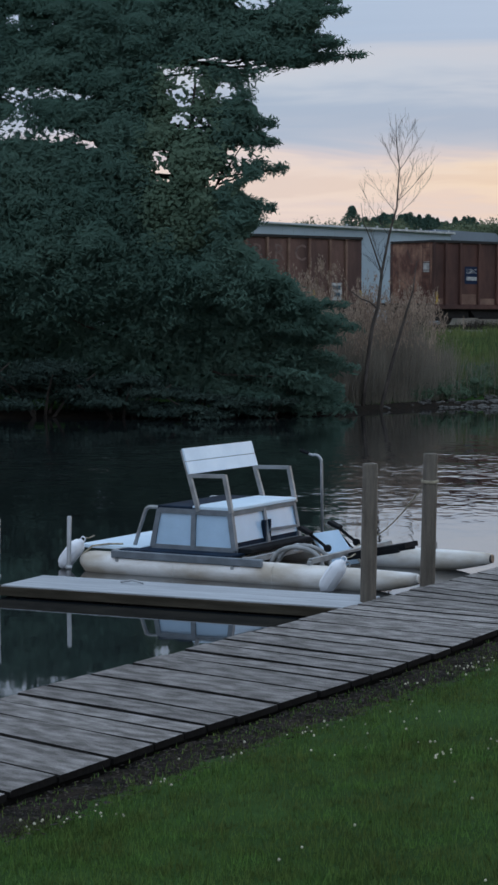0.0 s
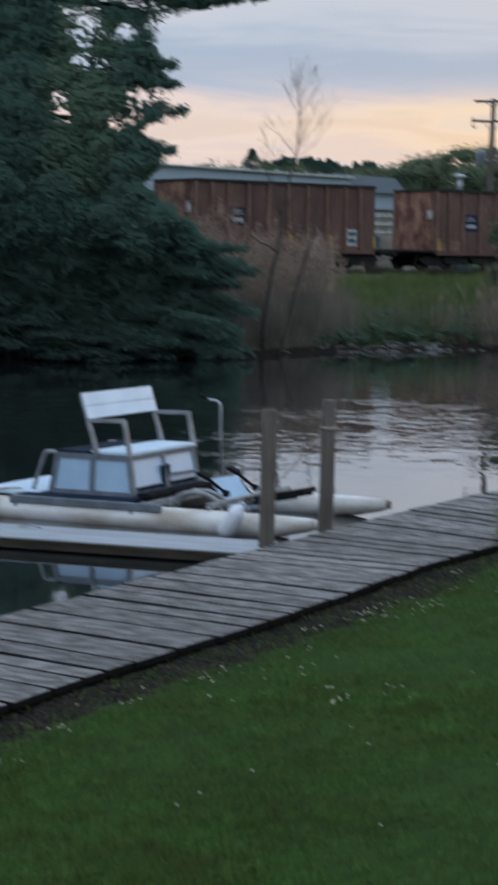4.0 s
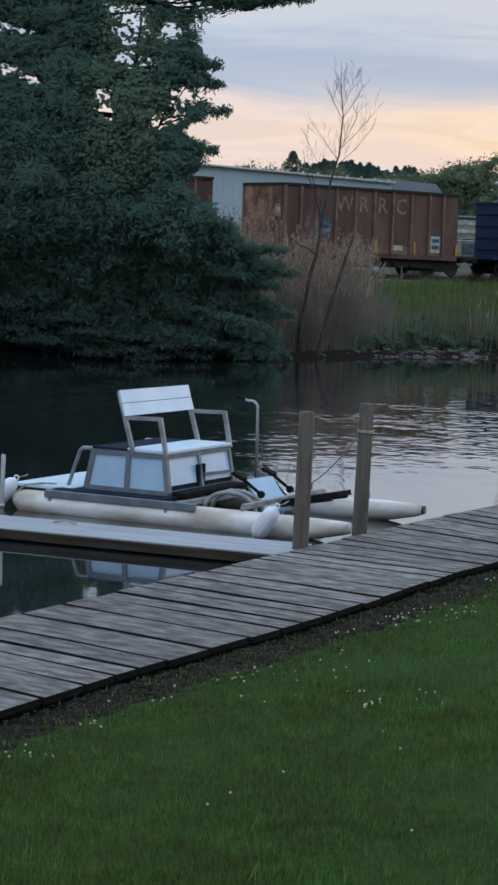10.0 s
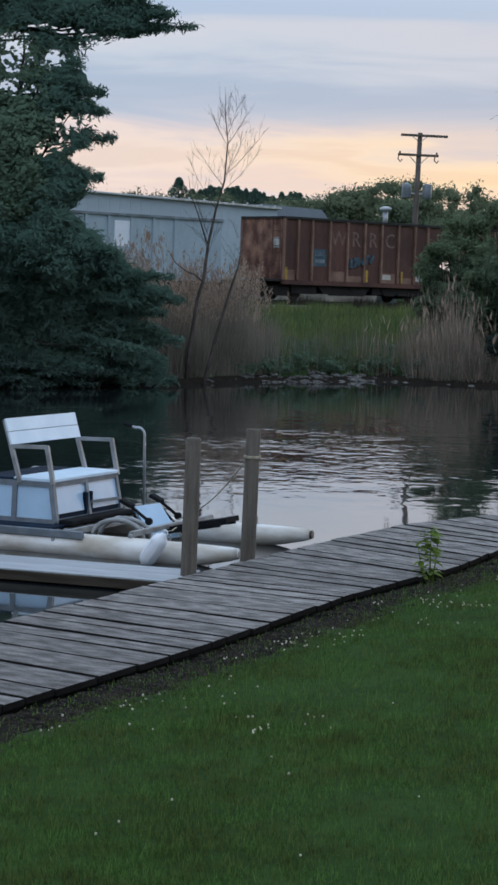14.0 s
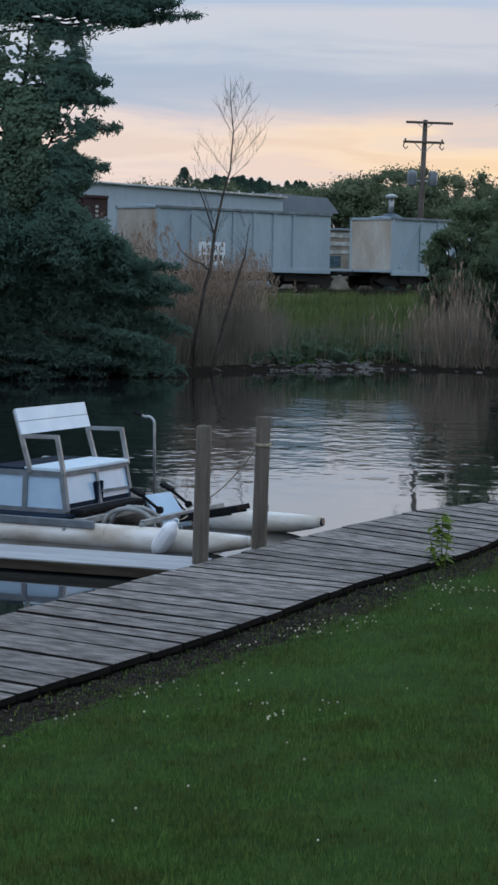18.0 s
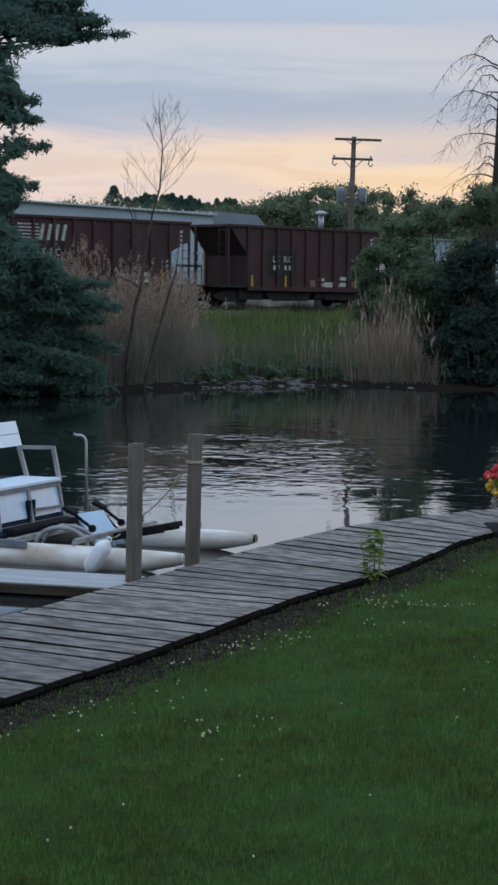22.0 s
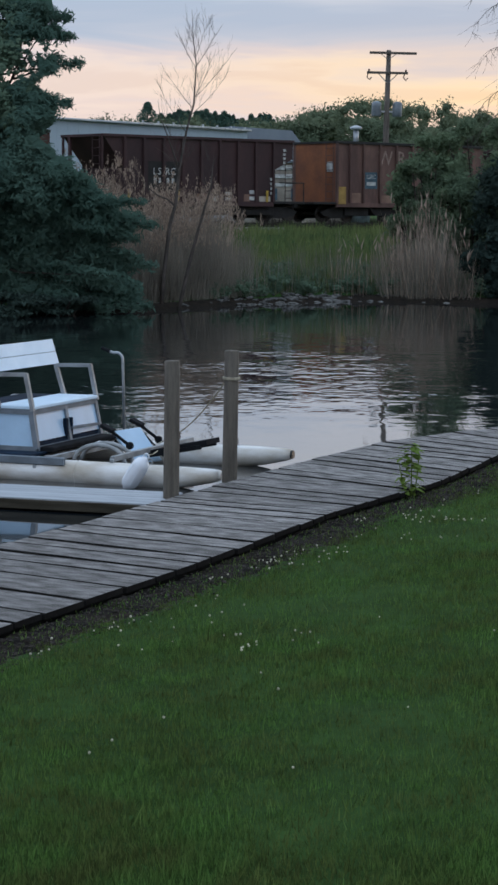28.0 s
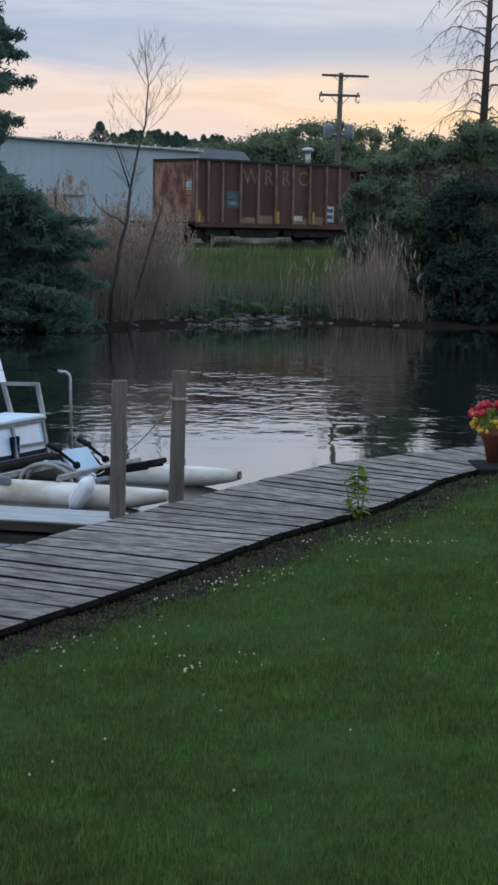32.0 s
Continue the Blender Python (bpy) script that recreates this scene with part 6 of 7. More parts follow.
def make_far_woods():
    """The low wooded skyline."""
    blobs = []
    for i in range(360):
        x = rng.uniform(-42, 45)
        y = rng.uniform(185, 225)
        # the wood rises towards the sunset side
        u = x * 200 / y
        top = np.interp(u, [-60, -12, -9, -4, -1, 3.4, 6.7, 8.9, 11.2, 13.9, 16.3, 18.4, 20, 21.6, 24.4, 95], [11.6, 11.8, 12.0, 12.0, 11.9, 12.0, 12.9, 13.7, 14.5, 14.0, 13.7, 14.1, 13.2, 12.4, 12.0, 12.0]) + rng.uniform(-0.3, 0.2) + 0.30 * math.sin(2.1 * u) + 0.22 * math.sin(5.3 * u + 1)
        h = (top - 2.95) * y / 200 + 2.95
        for k in range(4):
            s = rng.uniform(0.8, 1.25) * (1.0 if k == 0 else 1.5)
            blobs.append(((x + rng.uniform(-0.8, 0.8), y + rng.uniform(-2, 2), h - 0.75 - k * 1.7), (1.15 * s, 1.2 * s, s)))
    ob = part("far_woods", leafy("far_woods", blobs, 125, 0.135, core=0.36, hollow=0.25, loose=1.6), "leaf_far")
    tagged(ob, "low wooded skyline beyond the railway", "woods", kind="stuff")
    t = thing("conifer", pose(-12.06, 250, 2.15), "dark conifer standing above the warehouse roofline", "tree")
    bm = B()
    rod(bm, [(0, 0, -0.5), (0, 0, 13.5)], [0.3, 0.05], 8)
    part("trunk", bm, "bark", t)
    pts = []
    for k in range(3800):
        z = rng.uniform(6.0, 14.4)
        r = (1.25 * math.sqrt(max(0.02, 1 - ((z - 11.4) / 3.0) ** 2)) + 0.1 if z > 11.4 else 1.35) * (0.9 + 0.2 * math.sin(z * 3.0 + 1))
        a = rng.uniform(0, 2 * math.pi)
        rr = r * rng.random() ** 0.4
        pts.append((math.cos(a) * rr, math.sin(a) * rr, z))
    part("crown", quad_mesh("crown", leaf_quads(np.array(pts), 0.17)), "needles", t)
    # a ragged row of smaller ones beside it
    tops = ((-11.2, 14.6), (-10.32, 15.4), (-9.35, 15.2), (-8.47, 15.8), (-7.64, 16.0), (-6.4, 15.1), (-5.38, 16.3), (-4.5, 15.4), (-3.58, 15.6), (-2.42, 15.5), (-1.39, 15.1), (-0.4, 14.7), (0.39, 15.2), (2.03, 15.4), (3.6, 15.0))
    for k in range(27):
        x = -11.0 + k * 0.55
        top = float(np.interp(x, [p[0] for p in tops], [p[1] for p in tops])) - (0.0 if k % 2 else rng.uniform(0.1, 0.6))
        wide = rng.uniform(0.50, 0.85)
        tagged(copy_thing(t, pose(x, 250 + (k % 3), 2.15, 0, 0, 40 * k) @ Matrix.Diagonal((wide, wide, (top - 2.15) / 14.4, 1))), "small dark conifer in the row above the roofline", "tree", "skyline conifers")
    for x, y, h, w in ((10.5, 160, 9.4, 3.6), (17.5, 168, 9.5, 4.2), (23, 160, 9.6, 4.0), (30, 158, 10, 4.5), (4.8, 172, 8.6, 3.2)):
        make_tree(x, y, h, w, 9000, 0.12, "leaf_far", "full-crowned tree behind the railway", "skyline trees", "skyline_tree")


make_far_woods()


def make_reeds():
    def patch(n, x0, x1, d0, d1, h, wide, lean, edge=0.0):
        x = x0 + (x1 - x0) * rng.beta(2.0, 2.0, n) if edge > 0.85 else rng.uniform(x0, x1, n)
        y = np.array([poly_y(SHORE, a) for a in x]) + rng.uniform(d0, d1, n)
        fade = 1.0
        if edge:
            fade = np.clip(np.minimum((x - x0) / edge, (x1 - x) / edge), 0.75, 1) * (1 + 0.12 * rng.normal(size=n))
        z = np.maximum(np.array([height(a, b) for a, b in zip(x, y)]), 0.1) - 0.06
        hh = (h[0] + h[1] * rng.normal(size=n)) * fade * (1 + 0.22 * np.sin(x * 3.1 + 1.7) * np.sin(x * 1.3))
        ang = rng.uniform(0, np.pi, n)
        s = np.stack([np.cos(ang), np.sin(ang), 0 * ang], 1) * wide
        base = np.stack([x, y, z], 1)
        tip = base + np.stack([rng.normal(0, lean, n) * hh, rng.normal(0, lean, n) * hh, hh], 1)
        return base, s, tip

    # the broad soft stand below the bare tree
    base, s, tip = patch(13000, -5.6, 0.4, 0.9, 6.5, (1.70, 0.36), 0.011, 0.13, 1.6)
    tagged(part("reed_bed", tri_mesh("reed_bed", np.stack([base - s, base + s, tip], 1)), "reed"), "dense stand of dry tan reeds with feathery plumes", "reeds", kind="stuff")
    k = (rng.random(len(base)) < 0.05) & (tip[:, 2] - base[:, 2] > 1.6)
    heads = tip[k]
    extra, s2, tip2 = patch(520, -5.0, -0.3, 1.5, 6.0, (2.30, 0.26), 0.008, 0.08)
    tall, s3, tip3 = patch(330, -5.6, -1.6, 1.5, 6.0, (2.85, 0.32), 0.009, 0.08)
    extra, s2, tip2 = (np.concatenate(q) for q in ((extra, tall), (s2, s3), (tip2, tip3)))
    heads = np.concatenate([heads, tip2])
    plume = []
    for j in range(20):
        n = len(heads)
        c = heads + rng.normal(0, 1, (n, 3)) * np.array([0.030, 0.030, 0.11])
        d, e = unit(n) * np.array([0.02, 0.02, 0.075]), unit(n) * np.array([0.035, 0.02, 0.02])
        plume.append(np.stack([c - d, c + d, c + e], 1))
    plume.append(np.stack([extra - s2, extra + s2, tip2], 1))
    tagged(part("reed_plumes", tri_mesh("plumes", np.concatenate(plume)), "plume"), "brownish feathery reed plumes above the stand", "reeds", kind="stuff")
    # tall stalks with slim pale heads in front of the thicket
    b1, s1, t1 = patch(2000, 4.2, 7.3, 0.4, 3.6, (1.30, 0.36), 0.012, 0.12, 0.9)
    t1[:, 0] += 0.16 * (t1[:, 0] - 5.7)
    b2, s2, t2 = patch(400, 4.4, 6.9, 0.6, 3.4, (2.25, 0.50), 0.010, 0.09, 0.9)
    t2[:, 0] += 0.22 * (t2[:, 0] - 5.6)
    b4, s4, t4 = patch(90, 2.6, 4.8, 0.5, 3.0, (1.35, 0.40), 0.012, 0.07)
    b5, s5, t5 = patch(200, 4.5, 7.4, 0.4, 3.0, (1.55, 0.42), 0.014, 0.20)
    b2, s2, t2 = (np.concatenate(q) for q in ((b2, b4, b5), (s2, s4, s5), (t2, t4, t5)))
    tagged(part("reed_bed", tri_mesh("reed_bed", np.stack([b1 - s1, b1 + s1, t1], 1)), "reed"), "tall dry reeds at the foot of the thicket", "reeds", kind="stuff")
    heads = t2[rng.random(len(t2)) < 0.20]
    n = len(heads)
    low = heads + np.stack([rng.normal(0.05, 0.05, n), rng.normal(0, 0.04, n), -0.26 + rng.normal(0, 0.06, n)], 1)
    mid = (heads + low) / 2
    wide = np.stack([np.full(n, 0.017), rng.normal(0, 0.02, n), np.zeros(n)], 1)
    top = heads + np.stack([rng.normal(0.04, 0.06, n), np.zeros(n), np.full(n, 0.10)], 1)
    tris = [np.stack([low, mid + wide, top], 1), np.stack([low, top, mid - wide], 1), np.stack([b2 - s2, b2 + s2, t2], 1)]
    tagged(part("reed_plumes", tri_mesh("plumes", np.concatenate(tris)), "plume"), "slim pale reed heads on tall stalks", "reeds", kind="stuff")
    base, s, tip = patch(1300, -1.0, 5.6, 1.2, 5.0, (0.95, 0.30), 0.010, 0.10, 0.8)
    tagged(part("dry_stalks", tri_mesh("dry_stalks", np.stack([base - s, base + s, tip], 1)), "reed"), "scattered dry stalks in the green bank", "reeds", kind="stuff")
    # green bank between the stands
    base, s, tip = patch(30000, -1.4, 8.0, 1.7, 11.0, (0.42, 0.15), 0.013, 0.3, 0.8)
    b2, s2, t2 = patch(26000, -14, 14, 8.0, 30.0, (0.40, 0.12), 0.020, 0.25)
    b3, s3, t3 = patch(500, -0.4, 4.8, 1.2, 3.0, (1.1, 0.30), 0.012, 0.08)
    tris = np.concatenate([np.stack([a - c, a + c, d], 1) for a, c, d in ((base, s, tip), (b2, s2, t2), (b3, s3, t3))])
    tagged(part("bank_grass", tri_mesh("bank_grass", tris), "bank_grass"), "rank green grass on the far bank", "grass", kind="stuff")
    # leafy herbs low on the bank
    blobs = []
    for i in range(520):
        x = rng.uniform(-1.5, 9.0)
        y = poly_y(SHORE, x) + rng.uniform(0.9, 5.5)
        r = rng.uniform(0.18, 0.50)
        blobs.append(((x, y, height(x, y) + r * rng.uniform(0.3, 1.0)), (r, r, r * 0.75)))
    tagged(part("bank_herbs", leafy("bank_herbs", blobs, 95, 0.045, core=0.3, hollow=0.2, loose=1.5), "leaf_mid"), "low leafy herbs above the rubble shore", "herbs", kind="stuff")


make_reeds()


def make_rocks():
    for i in range(170):
        x = rng.normal(1.6, 1.3) if i < 140 else rng.uniform(-2.5, 7.5)
        y = poly_y(SHORE, x) + rng.uniform(-0.35, 1.7) * (0.6 if i % 3 else 1)
        r = 0.03 + 0.15 * rng.random() ** 2
        bm = B()
        bmesh.ops.create_icosphere(bm, subdivisions=1, radius=r)
        o = rng.uniform(0, 50)
        for v in bm.verts:
            k = 1 + 0.35 * noise.noise((v.co.x * 3 + o, v.co.y * 3, v.co.z * 3))
            v.co = Vector((v.co.x * 1.35 * k, v.co.y * k, v.co.z * 0.42 * k))
        ob = part("shore_rock", bm, "rock", at=pose(x, y, max(height(x, y), 0.17) + r * 0.12, rng.uniform(-12, 12), rng.uniform(-12, 12), rng.uniform(0, 180)))
        tagged(ob, "pale grey shore rock at the waterline", "rock", "shore rocks")


make_rocks()


# ---- the train ----
# rear and front of each body along the track at the start, and the kind of car
SPEED = 5.569
CARS = [("brown", 5.0 - 11.5 + 1.8, 6.0), ("brown", -20.08, -9.14), ("brown", -35.31, -24.26), ("navy", -50.57, -39.44), ("brown", -65.85, -54.76), ("brown", -81.10, -70.04),
        ("grey", -96.31, -85.0), ("grey", -111.54, -100.61), ("dark", -125.0, -114.42), ("dark", -139.3, -127.55), ("brown", -153.5, -142.47), ("dark", -168.3, -156.5), ("brown", -182.0, -171.30)]


def text_mesh(txt, size, name):
    """Lettering with the built-in face, as a thin mesh that stands in the x-z plane, facing -y."""
    cu = bpy.data.curves.new(name, "FONT")
    cu.body, cu.size, cu.extrude, cu.align_x, cu.align_y = txt, size, 0.004, "CENTER", "CENTER"
    cu.resolution_u = 2
    ob = bpy.data.objects.new(name, cu)
    scene.collection.objects.link(ob)
    me = bpy.data.meshes.new_from_object(ob.evaluated_get(bpy.context.evaluated_depsgraph_get()))
    bpy.data.objects.remove(ob)
    me.transform(Matrix.Rotation(radians(90), 4, "X"))
    me.materials.clear()
    return me


def shared(name, make):
    """A mesh that is built once and used by many parts."""
    if name not in SHARED:
        bm = B()
        make(bm)
        SHARED[name] = mesh_of(bm, name)
    return SHARED[name]


SHARED = {}


def wheel_mesh():
    bm = B()
    lathe(bm, [(0.06, -0.075), (0.30, -0.06), (0.36, -0.07), (0.42, -0.065), (0.435, 0.05), (0.46, 0.055), (0.46, 0.075), (0.34, 0.075), (0.30, 0.03), (0.10, 0.06), (0.06, 0.075)], 20, Matrix.Rotation(radians(-90), 4, "X"))
    return mesh_of(bm, "wheel", True)


WHEEL = wheel_mesh()
WHEEL.materials.append(M["wheel"])


def bars(parent, name, material, x, z, w, h, rows, y):
    """Rows of plain bars for writing that cannot be read."""
    for i in range(rows):
        bm = B()
        hh = h / rows
        box(bm, (x - w / 2, y - 0.012, z + h / 2 - (i + 0.72) * hh), (x + w / 2 - 0.1 * (i % 2) * w, y - 0.004, z + h / 2 - (i + 0.14) * hh))
        part(name, bm, material, parent)


# where the first of the four large letters stands on a wagon's side
LETTER_X = {4: -1.85, 5: -1.78, 10: -2.0, 12: -1.66}


def make_car(kind, rear, front, i):
    L = front - rear
    hl = L / 2
    top, colour, label = {"brown": (4.05, "rust", "rust-brown ribbed open-top hopper wagon with faded white lettering"), "navy": (3.88, "navy", "navy blue open-top gondola wagon with white lettering"),
                          "grey": (3.70, "palegrey", "pale grey covered hopper wagon with rust-stained cream end"), "dark": (3.98, "oxide", "dark oxide-red hopper wagon with sloping open ends")}[kind]
    if i == 10:
        label = "rust-brown hopper wagon with an orange repainted end"
    if i in (0, 5, 12):
        colour = "rust_dark"
    t = thing("rail_wagon", pose(0, 0, 0), label, "rail wagon", "wagons of the train")
    hw, zs = 1.5, 0.88
    # underframe
    bm = B()
    slope, kink = (1.25, 2.50) if kind == "dark" else (0.0, zs)
    steep = 1.3 if slope else 0.0
    ext = 1.05 if kind == "dark" else 1.75
    box(bm, (-hl - ext, -0.32, 0.70), (hl + ext, 0.32, 1.02), 0.02)
    part("centre_sill", bm, "under", t)
    for s in (-1, 1):
        bm = B()
        rod(bm, [(s * (hl + ext - 0.05), 0, 0.86), (s * (hl + ext + 0.37), 0, 0.86)], 0.11, 8)
        part("coupler", bm, "under", t)
        bm = B()
        inner = hl - (slope if s < 0 else steep) + 0.05 if slope else hl
        box(bm, (min(s * inner, s * (hl + ext - 0.2)), -hw, 0.92), (max(s * inner, s * (hl + ext - 0.2)), hw, 1.04), 0.01)
        part("end_platform", bm, "under" if kind in ("brown", "dark") else colour, t)
        # hand rails and ladder on the end platform
        for y in (-hw + 0.04, hw - 0.04):
            bm = B()
            x0 = s * (hl + ext - 0.25)
            rod(bm, [(x0, y, 1.0), (x0, y, 1.95), (s * (hl - (slope if s < 0 else steep) * 0.65 + 0.02), y, 1.95)], 0.03, 6)
            if kind in ("navy", "dark"):
                part("hand_rail", bm, "under", t)
        bm = B()
        for z in np.arange(1.2, top - 0.2, 0.36):
            rod(bm, [(s * (hl + 0.10), -hw + 0.10, z), (s * (hl + 0.10), -hw + 0.62, z)], 0.018, 5)
        for y in (-hw + 0.10, -hw + 0.62):
            rod(bm, [(s * (hl + 0.10), y, 1.0), (s * (hl + 0.10), y, top - 0.1)], 0.022, 5)
        if kind != "grey":
            part("end_ladder", bm, colour, t)
        if kind == "dark" and s < 0:
            # white framework on the far half of the end platform
            bm = B()
            for z in (1.25, 1.70, 2.15, 2.60):
                box(bm, (s * hl - 0.03, 0.42, z - 0.045), (s * hl + 0.03, 1.40, z + 0.045), 0.008)
            for y in (0.42, 1.42):
                box(bm, (s * hl - 0.025, y - 0.03, 1.04), (s * hl + 0.025, y + 0.03, 2.75), 0.006)
            part("end_frame", bm, "sign_white", t, "white painted end frame")
            bm = B()
            box(bm, (s * hl - 0.07, 0.86, 1.04), (s * hl + 0.07, 1.00, top - 0.1), 0.01)
            part("end_post", bm, colour, t)
            for y in (-hw + 0.05, hw - 0.05):
                bm = B()
                box(bm, (s * hl - 0.05, y - 0.05, 1.0), (s * hl + 0.05, y + 0.05, top - 0.1), 0.008)
                part("corner_post", bm, colour, t)
        # bogie
        cx = s * (hl - 0.55)
        bg = part("bogie", shared("bogie_frame", lambda b: [(prism(b, [(-1.25, 0.52), (-0.95, 0.34), (-0.35, 0.22), (0.35, 0.22), (0.95, 0.34), (1.25, 0.52), (0.9, 0.66), (0.35, 0.80), (-0.35, 0.80), (-0.9, 0.66)], y0, y0 + 0.16)) for y0 in (-1.12, 0.96)] and box(b, (-0.25, -1.1, 0.35), (0.25, 1.1, 0.72))), "under", t, at=pose(cx, 0, 0))
        for wx in (-0.88, 0.88):
            for wy in (-0.78, 0.78):
                part("wheel", WHEEL, "wheel", bg, at=pose(wx, wy, 0.46, 0, 0, 180 if wy < 0 else 0))
            bm = B()
            rod(bm, [(wx, -1.1, 0.46), (wx, 1.1, 0.46)], 0.075, 8)
            part("axle", bm, "wheel", bg)
    # discharge bays between the bogies
    n = 3 if kind != "grey" else 2
    span = (L - 4.6) / n
    for k in range(n):
        c = -(L - 4.6) / 2 + span * (k + 0.5)
        bm = B()
        prism(bm, [(c - span * 0.48, zs + 0.12), (c - span * 0.16, 0.36), (c + span * 0.16, 0.36), (c + span * 0.48, zs + 0.12)], -hw * 0.86, hw * 0.86)
        part("discharge_bay", bm, "under", t)
    # brake gear and pipes slung under the sill
    for k, (x0, x1, z0) in enumerate(((-hl + 0.9, -hl + 2.6, 0.34), (-1.9, 0.4, 0.30), (0.9, 2.4, 0.40), (hl - 2.8, hl - 1.0, 0.36))):
        bm = B()
        box(bm, (x0, -hw + 0.25, z0), (x1, -hw + 0.55, 0.86), 0.03)
        part("brake_gear", bm, "under", t)
    # the body: a shell of sides and ends, open on top
    out = [(-hl, top), (-hl + slope, kink), (-hl + slope, zs), (hl - steep, zs), (hl - steep, kink), (hl, kink + 0.6), (hl, top)]
    for y0, y1 in ((-hw, -hw + 0.06), (hw - 0.06, hw)):
        bm = B()
        prism(bm, out if slope else [(-hl, zs), (hl, zs), (hl, top), (-hl, top)], y0, y1)
        part("side", bm, colour, t)
    for s in (-1, 1):
        bm = B()
        x0, x1 = s * hl, s * (hl - (slope if s < 0 else steep))
        slab(bm, ((x1, -hw + 0.062, kink), (x1, hw - 0.062, kink), (x0, hw - 0.062, top), (x0, -hw + 0.062, top)), 0.05 * s)
        endmat = {"grey": "cream", "brown": "rust_end"}.get(kind, colour)
        part("end_wall", bm, "orange" if i == 10 and s < 0 else endmat, t, "cream end wall stained with rust" if kind == "grey" else "")
        if kind == "navy":
            for z in (1.5, 2.1, 2.7, 3.3):
                bm = B()
                box(bm, (min(x0, x0 + 0.07 * s), -hw + 0.1, z - 0.04), (max(x0, x0 + 0.07 * s), hw - 0.1, z + 0.04))
                part("end_stiffener", bm, endmat, t)
                bm = B()
                box(bm, (min(x0 + 0.075 * s, x0 + 0.10 * s), -hw + 0.02, z - 0.03), (max(x0 + 0.075 * s, x0 + 0.10 * s), -hw + 0.52, z + 0.03))
                part("grab_iron", bm, "sign_white", t, "white grab iron")
    if slope:
        bm = B()
        box(bm, (-hl + slope, -hw + 0.062, zs), (-hl + slope + 0.05, hw - 0.062, kink))
        part("end_bulkhead", bm, colour, t)
    # top chord and side sill
    for y in (-hw, hw):
        bm = B()
        box(bm, (-hl - 0.04, y - 0.09, top - 0.10), (hl + 0.04, y + 0.09, top + 0.03), 0.01)
        part("top_chord", bm, {"brown": "under", "grey": "transformer"}.get(kind, colour), t)
        bm = B()
        box(bm, (-hl + slope, y - 0.07, zs - 0.10), (hl - steep, y + 0.07, zs + 0.12), 0.01)
        part("side_sill", bm, colour, t)
    for s in (-1, 1):
        bm = B()
        box(bm, (s * hl - 0.07, -hw + 0.09, top - 0.09), (s * hl + 0.07, hw - 0.09, top + 0.02))
        part("end_chord", bm, colour if kind != "brown" else "under", t)
    # ribs
    if kind == "brown":
        xs, wide, deep, rmat = np.array([-hl + 0.06, -4.55, -3.6, -2.4, -1.2, 0.0, 1.2, 2.4, 3.6, 4.55]) - 0.02, 0.055, 0.13, "rust_pale" if i in (4, 5, 2, 12, 1) else colour
    elif kind == "navy":
        xs, wide, deep, rmat = np.linspace(-hl + 0.4, hl - 0.4, 9), 0.07, 0.07, "navy"
    elif kind == "grey":
        xs, wide, deep, rmat = np.array([-hl + 0.05] + [-hl + 2.03 + 1.28 * k for k in range(6)]), 0.05, 0.09, "palegrey"
    else:
        xs, wide, deep, rmat = np.linspace(-hl + slope, hl - steep, 9), 0.07, 0.10, "oxide"
    for s in (-1, 1):
        for x in xs:
            bm = B()
            y0 = s * hw
            box(bm, (x - wide, min(y0, y0 + s * deep), zs + 0.12), (x + wide, max(y0, y0 + s * deep), top - 0.10), 0.012)
            part("rib", bm, rmat, t)
    if kind == "grey":
        bm = B()
        slab(bm, ((-hl, -hw, top + 0.02), (hl, -hw, top + 0.02), (hl, hw, top + 0.02), (-hl, hw, top + 0.02)), 0.05)
        part("roof", bm, "palegrey", t)
        bm = B()
        box(bm, (-hl + 0.3, -0.35, top + 0.03), (hl - 0.3, 0.35, top + 0.09), 0.02)
        part("hatch_coaming", bm, "palegrey", t)
        bm = B()
        bar(bm, (-hl + 0.55, -hw - 0.05, zs + 0.3), (-hl + 1.95, -hw - 0.05, top - 0.2), 0.05)
        part("end_brace", bm, "palegrey", t)
    if i == 6:
        bm = B()
        box(bm, (-0.70, -hw - 0.006, top - 1.45), (0.20, -hw - 0.002, top - 0.3))
        part("repainted_patch", bm, "vinyl", t, "paler repainted patch")
    # coal or lading level inside the open cars
    if kind != "grey":
        bm = B()
        box(bm, (-hl + slope + 0.1, -hw + 0.08, zs + 0.2), (hl - slope - 0.1, hw - 0.08, top - 1.6))
        part("lading", bm, "under", t)
    # markings on the side towards the water
    yf = -hw
    if kind == "brown" and i in (1, 4, 5, 10, 12):
        for k, ch in enumerate("WRRC"):
            me = text_mesh(ch, 1.05, "letter")
            part("letter", me, "letter_pale" if i in (4, 10) else "letter", t, at=pose(LETTER_X.get(i, -1.7) + 1.2 * k, yf - 0.012, 3.10 if i == 5 else 3.25))
    if kind == "brown":
        for k in range(len(xs) - 1):
            if (k * 5 + i * 3) % 7 < 4 and (i, k) != (10, 0):
                bm = B()
                box(bm, (float(xs[k]) + 0.12, yf - 0.009, zs + 0.13), (float(xs[k + 1]) - 0.12, yf - 0.003, zs + 0.42 + 0.1 * ((k + i) % 3)))
                part("weathered_panel", bm, "rust_pale", t)
        bm = B()
        box(bm, (-hl - 0.03, -hw + 0.16, 2.55), (-hl - 0.052, -hw + 0.62, 3.05))
        part("end_placard", bm, "sign_white", t, "pale square placard")
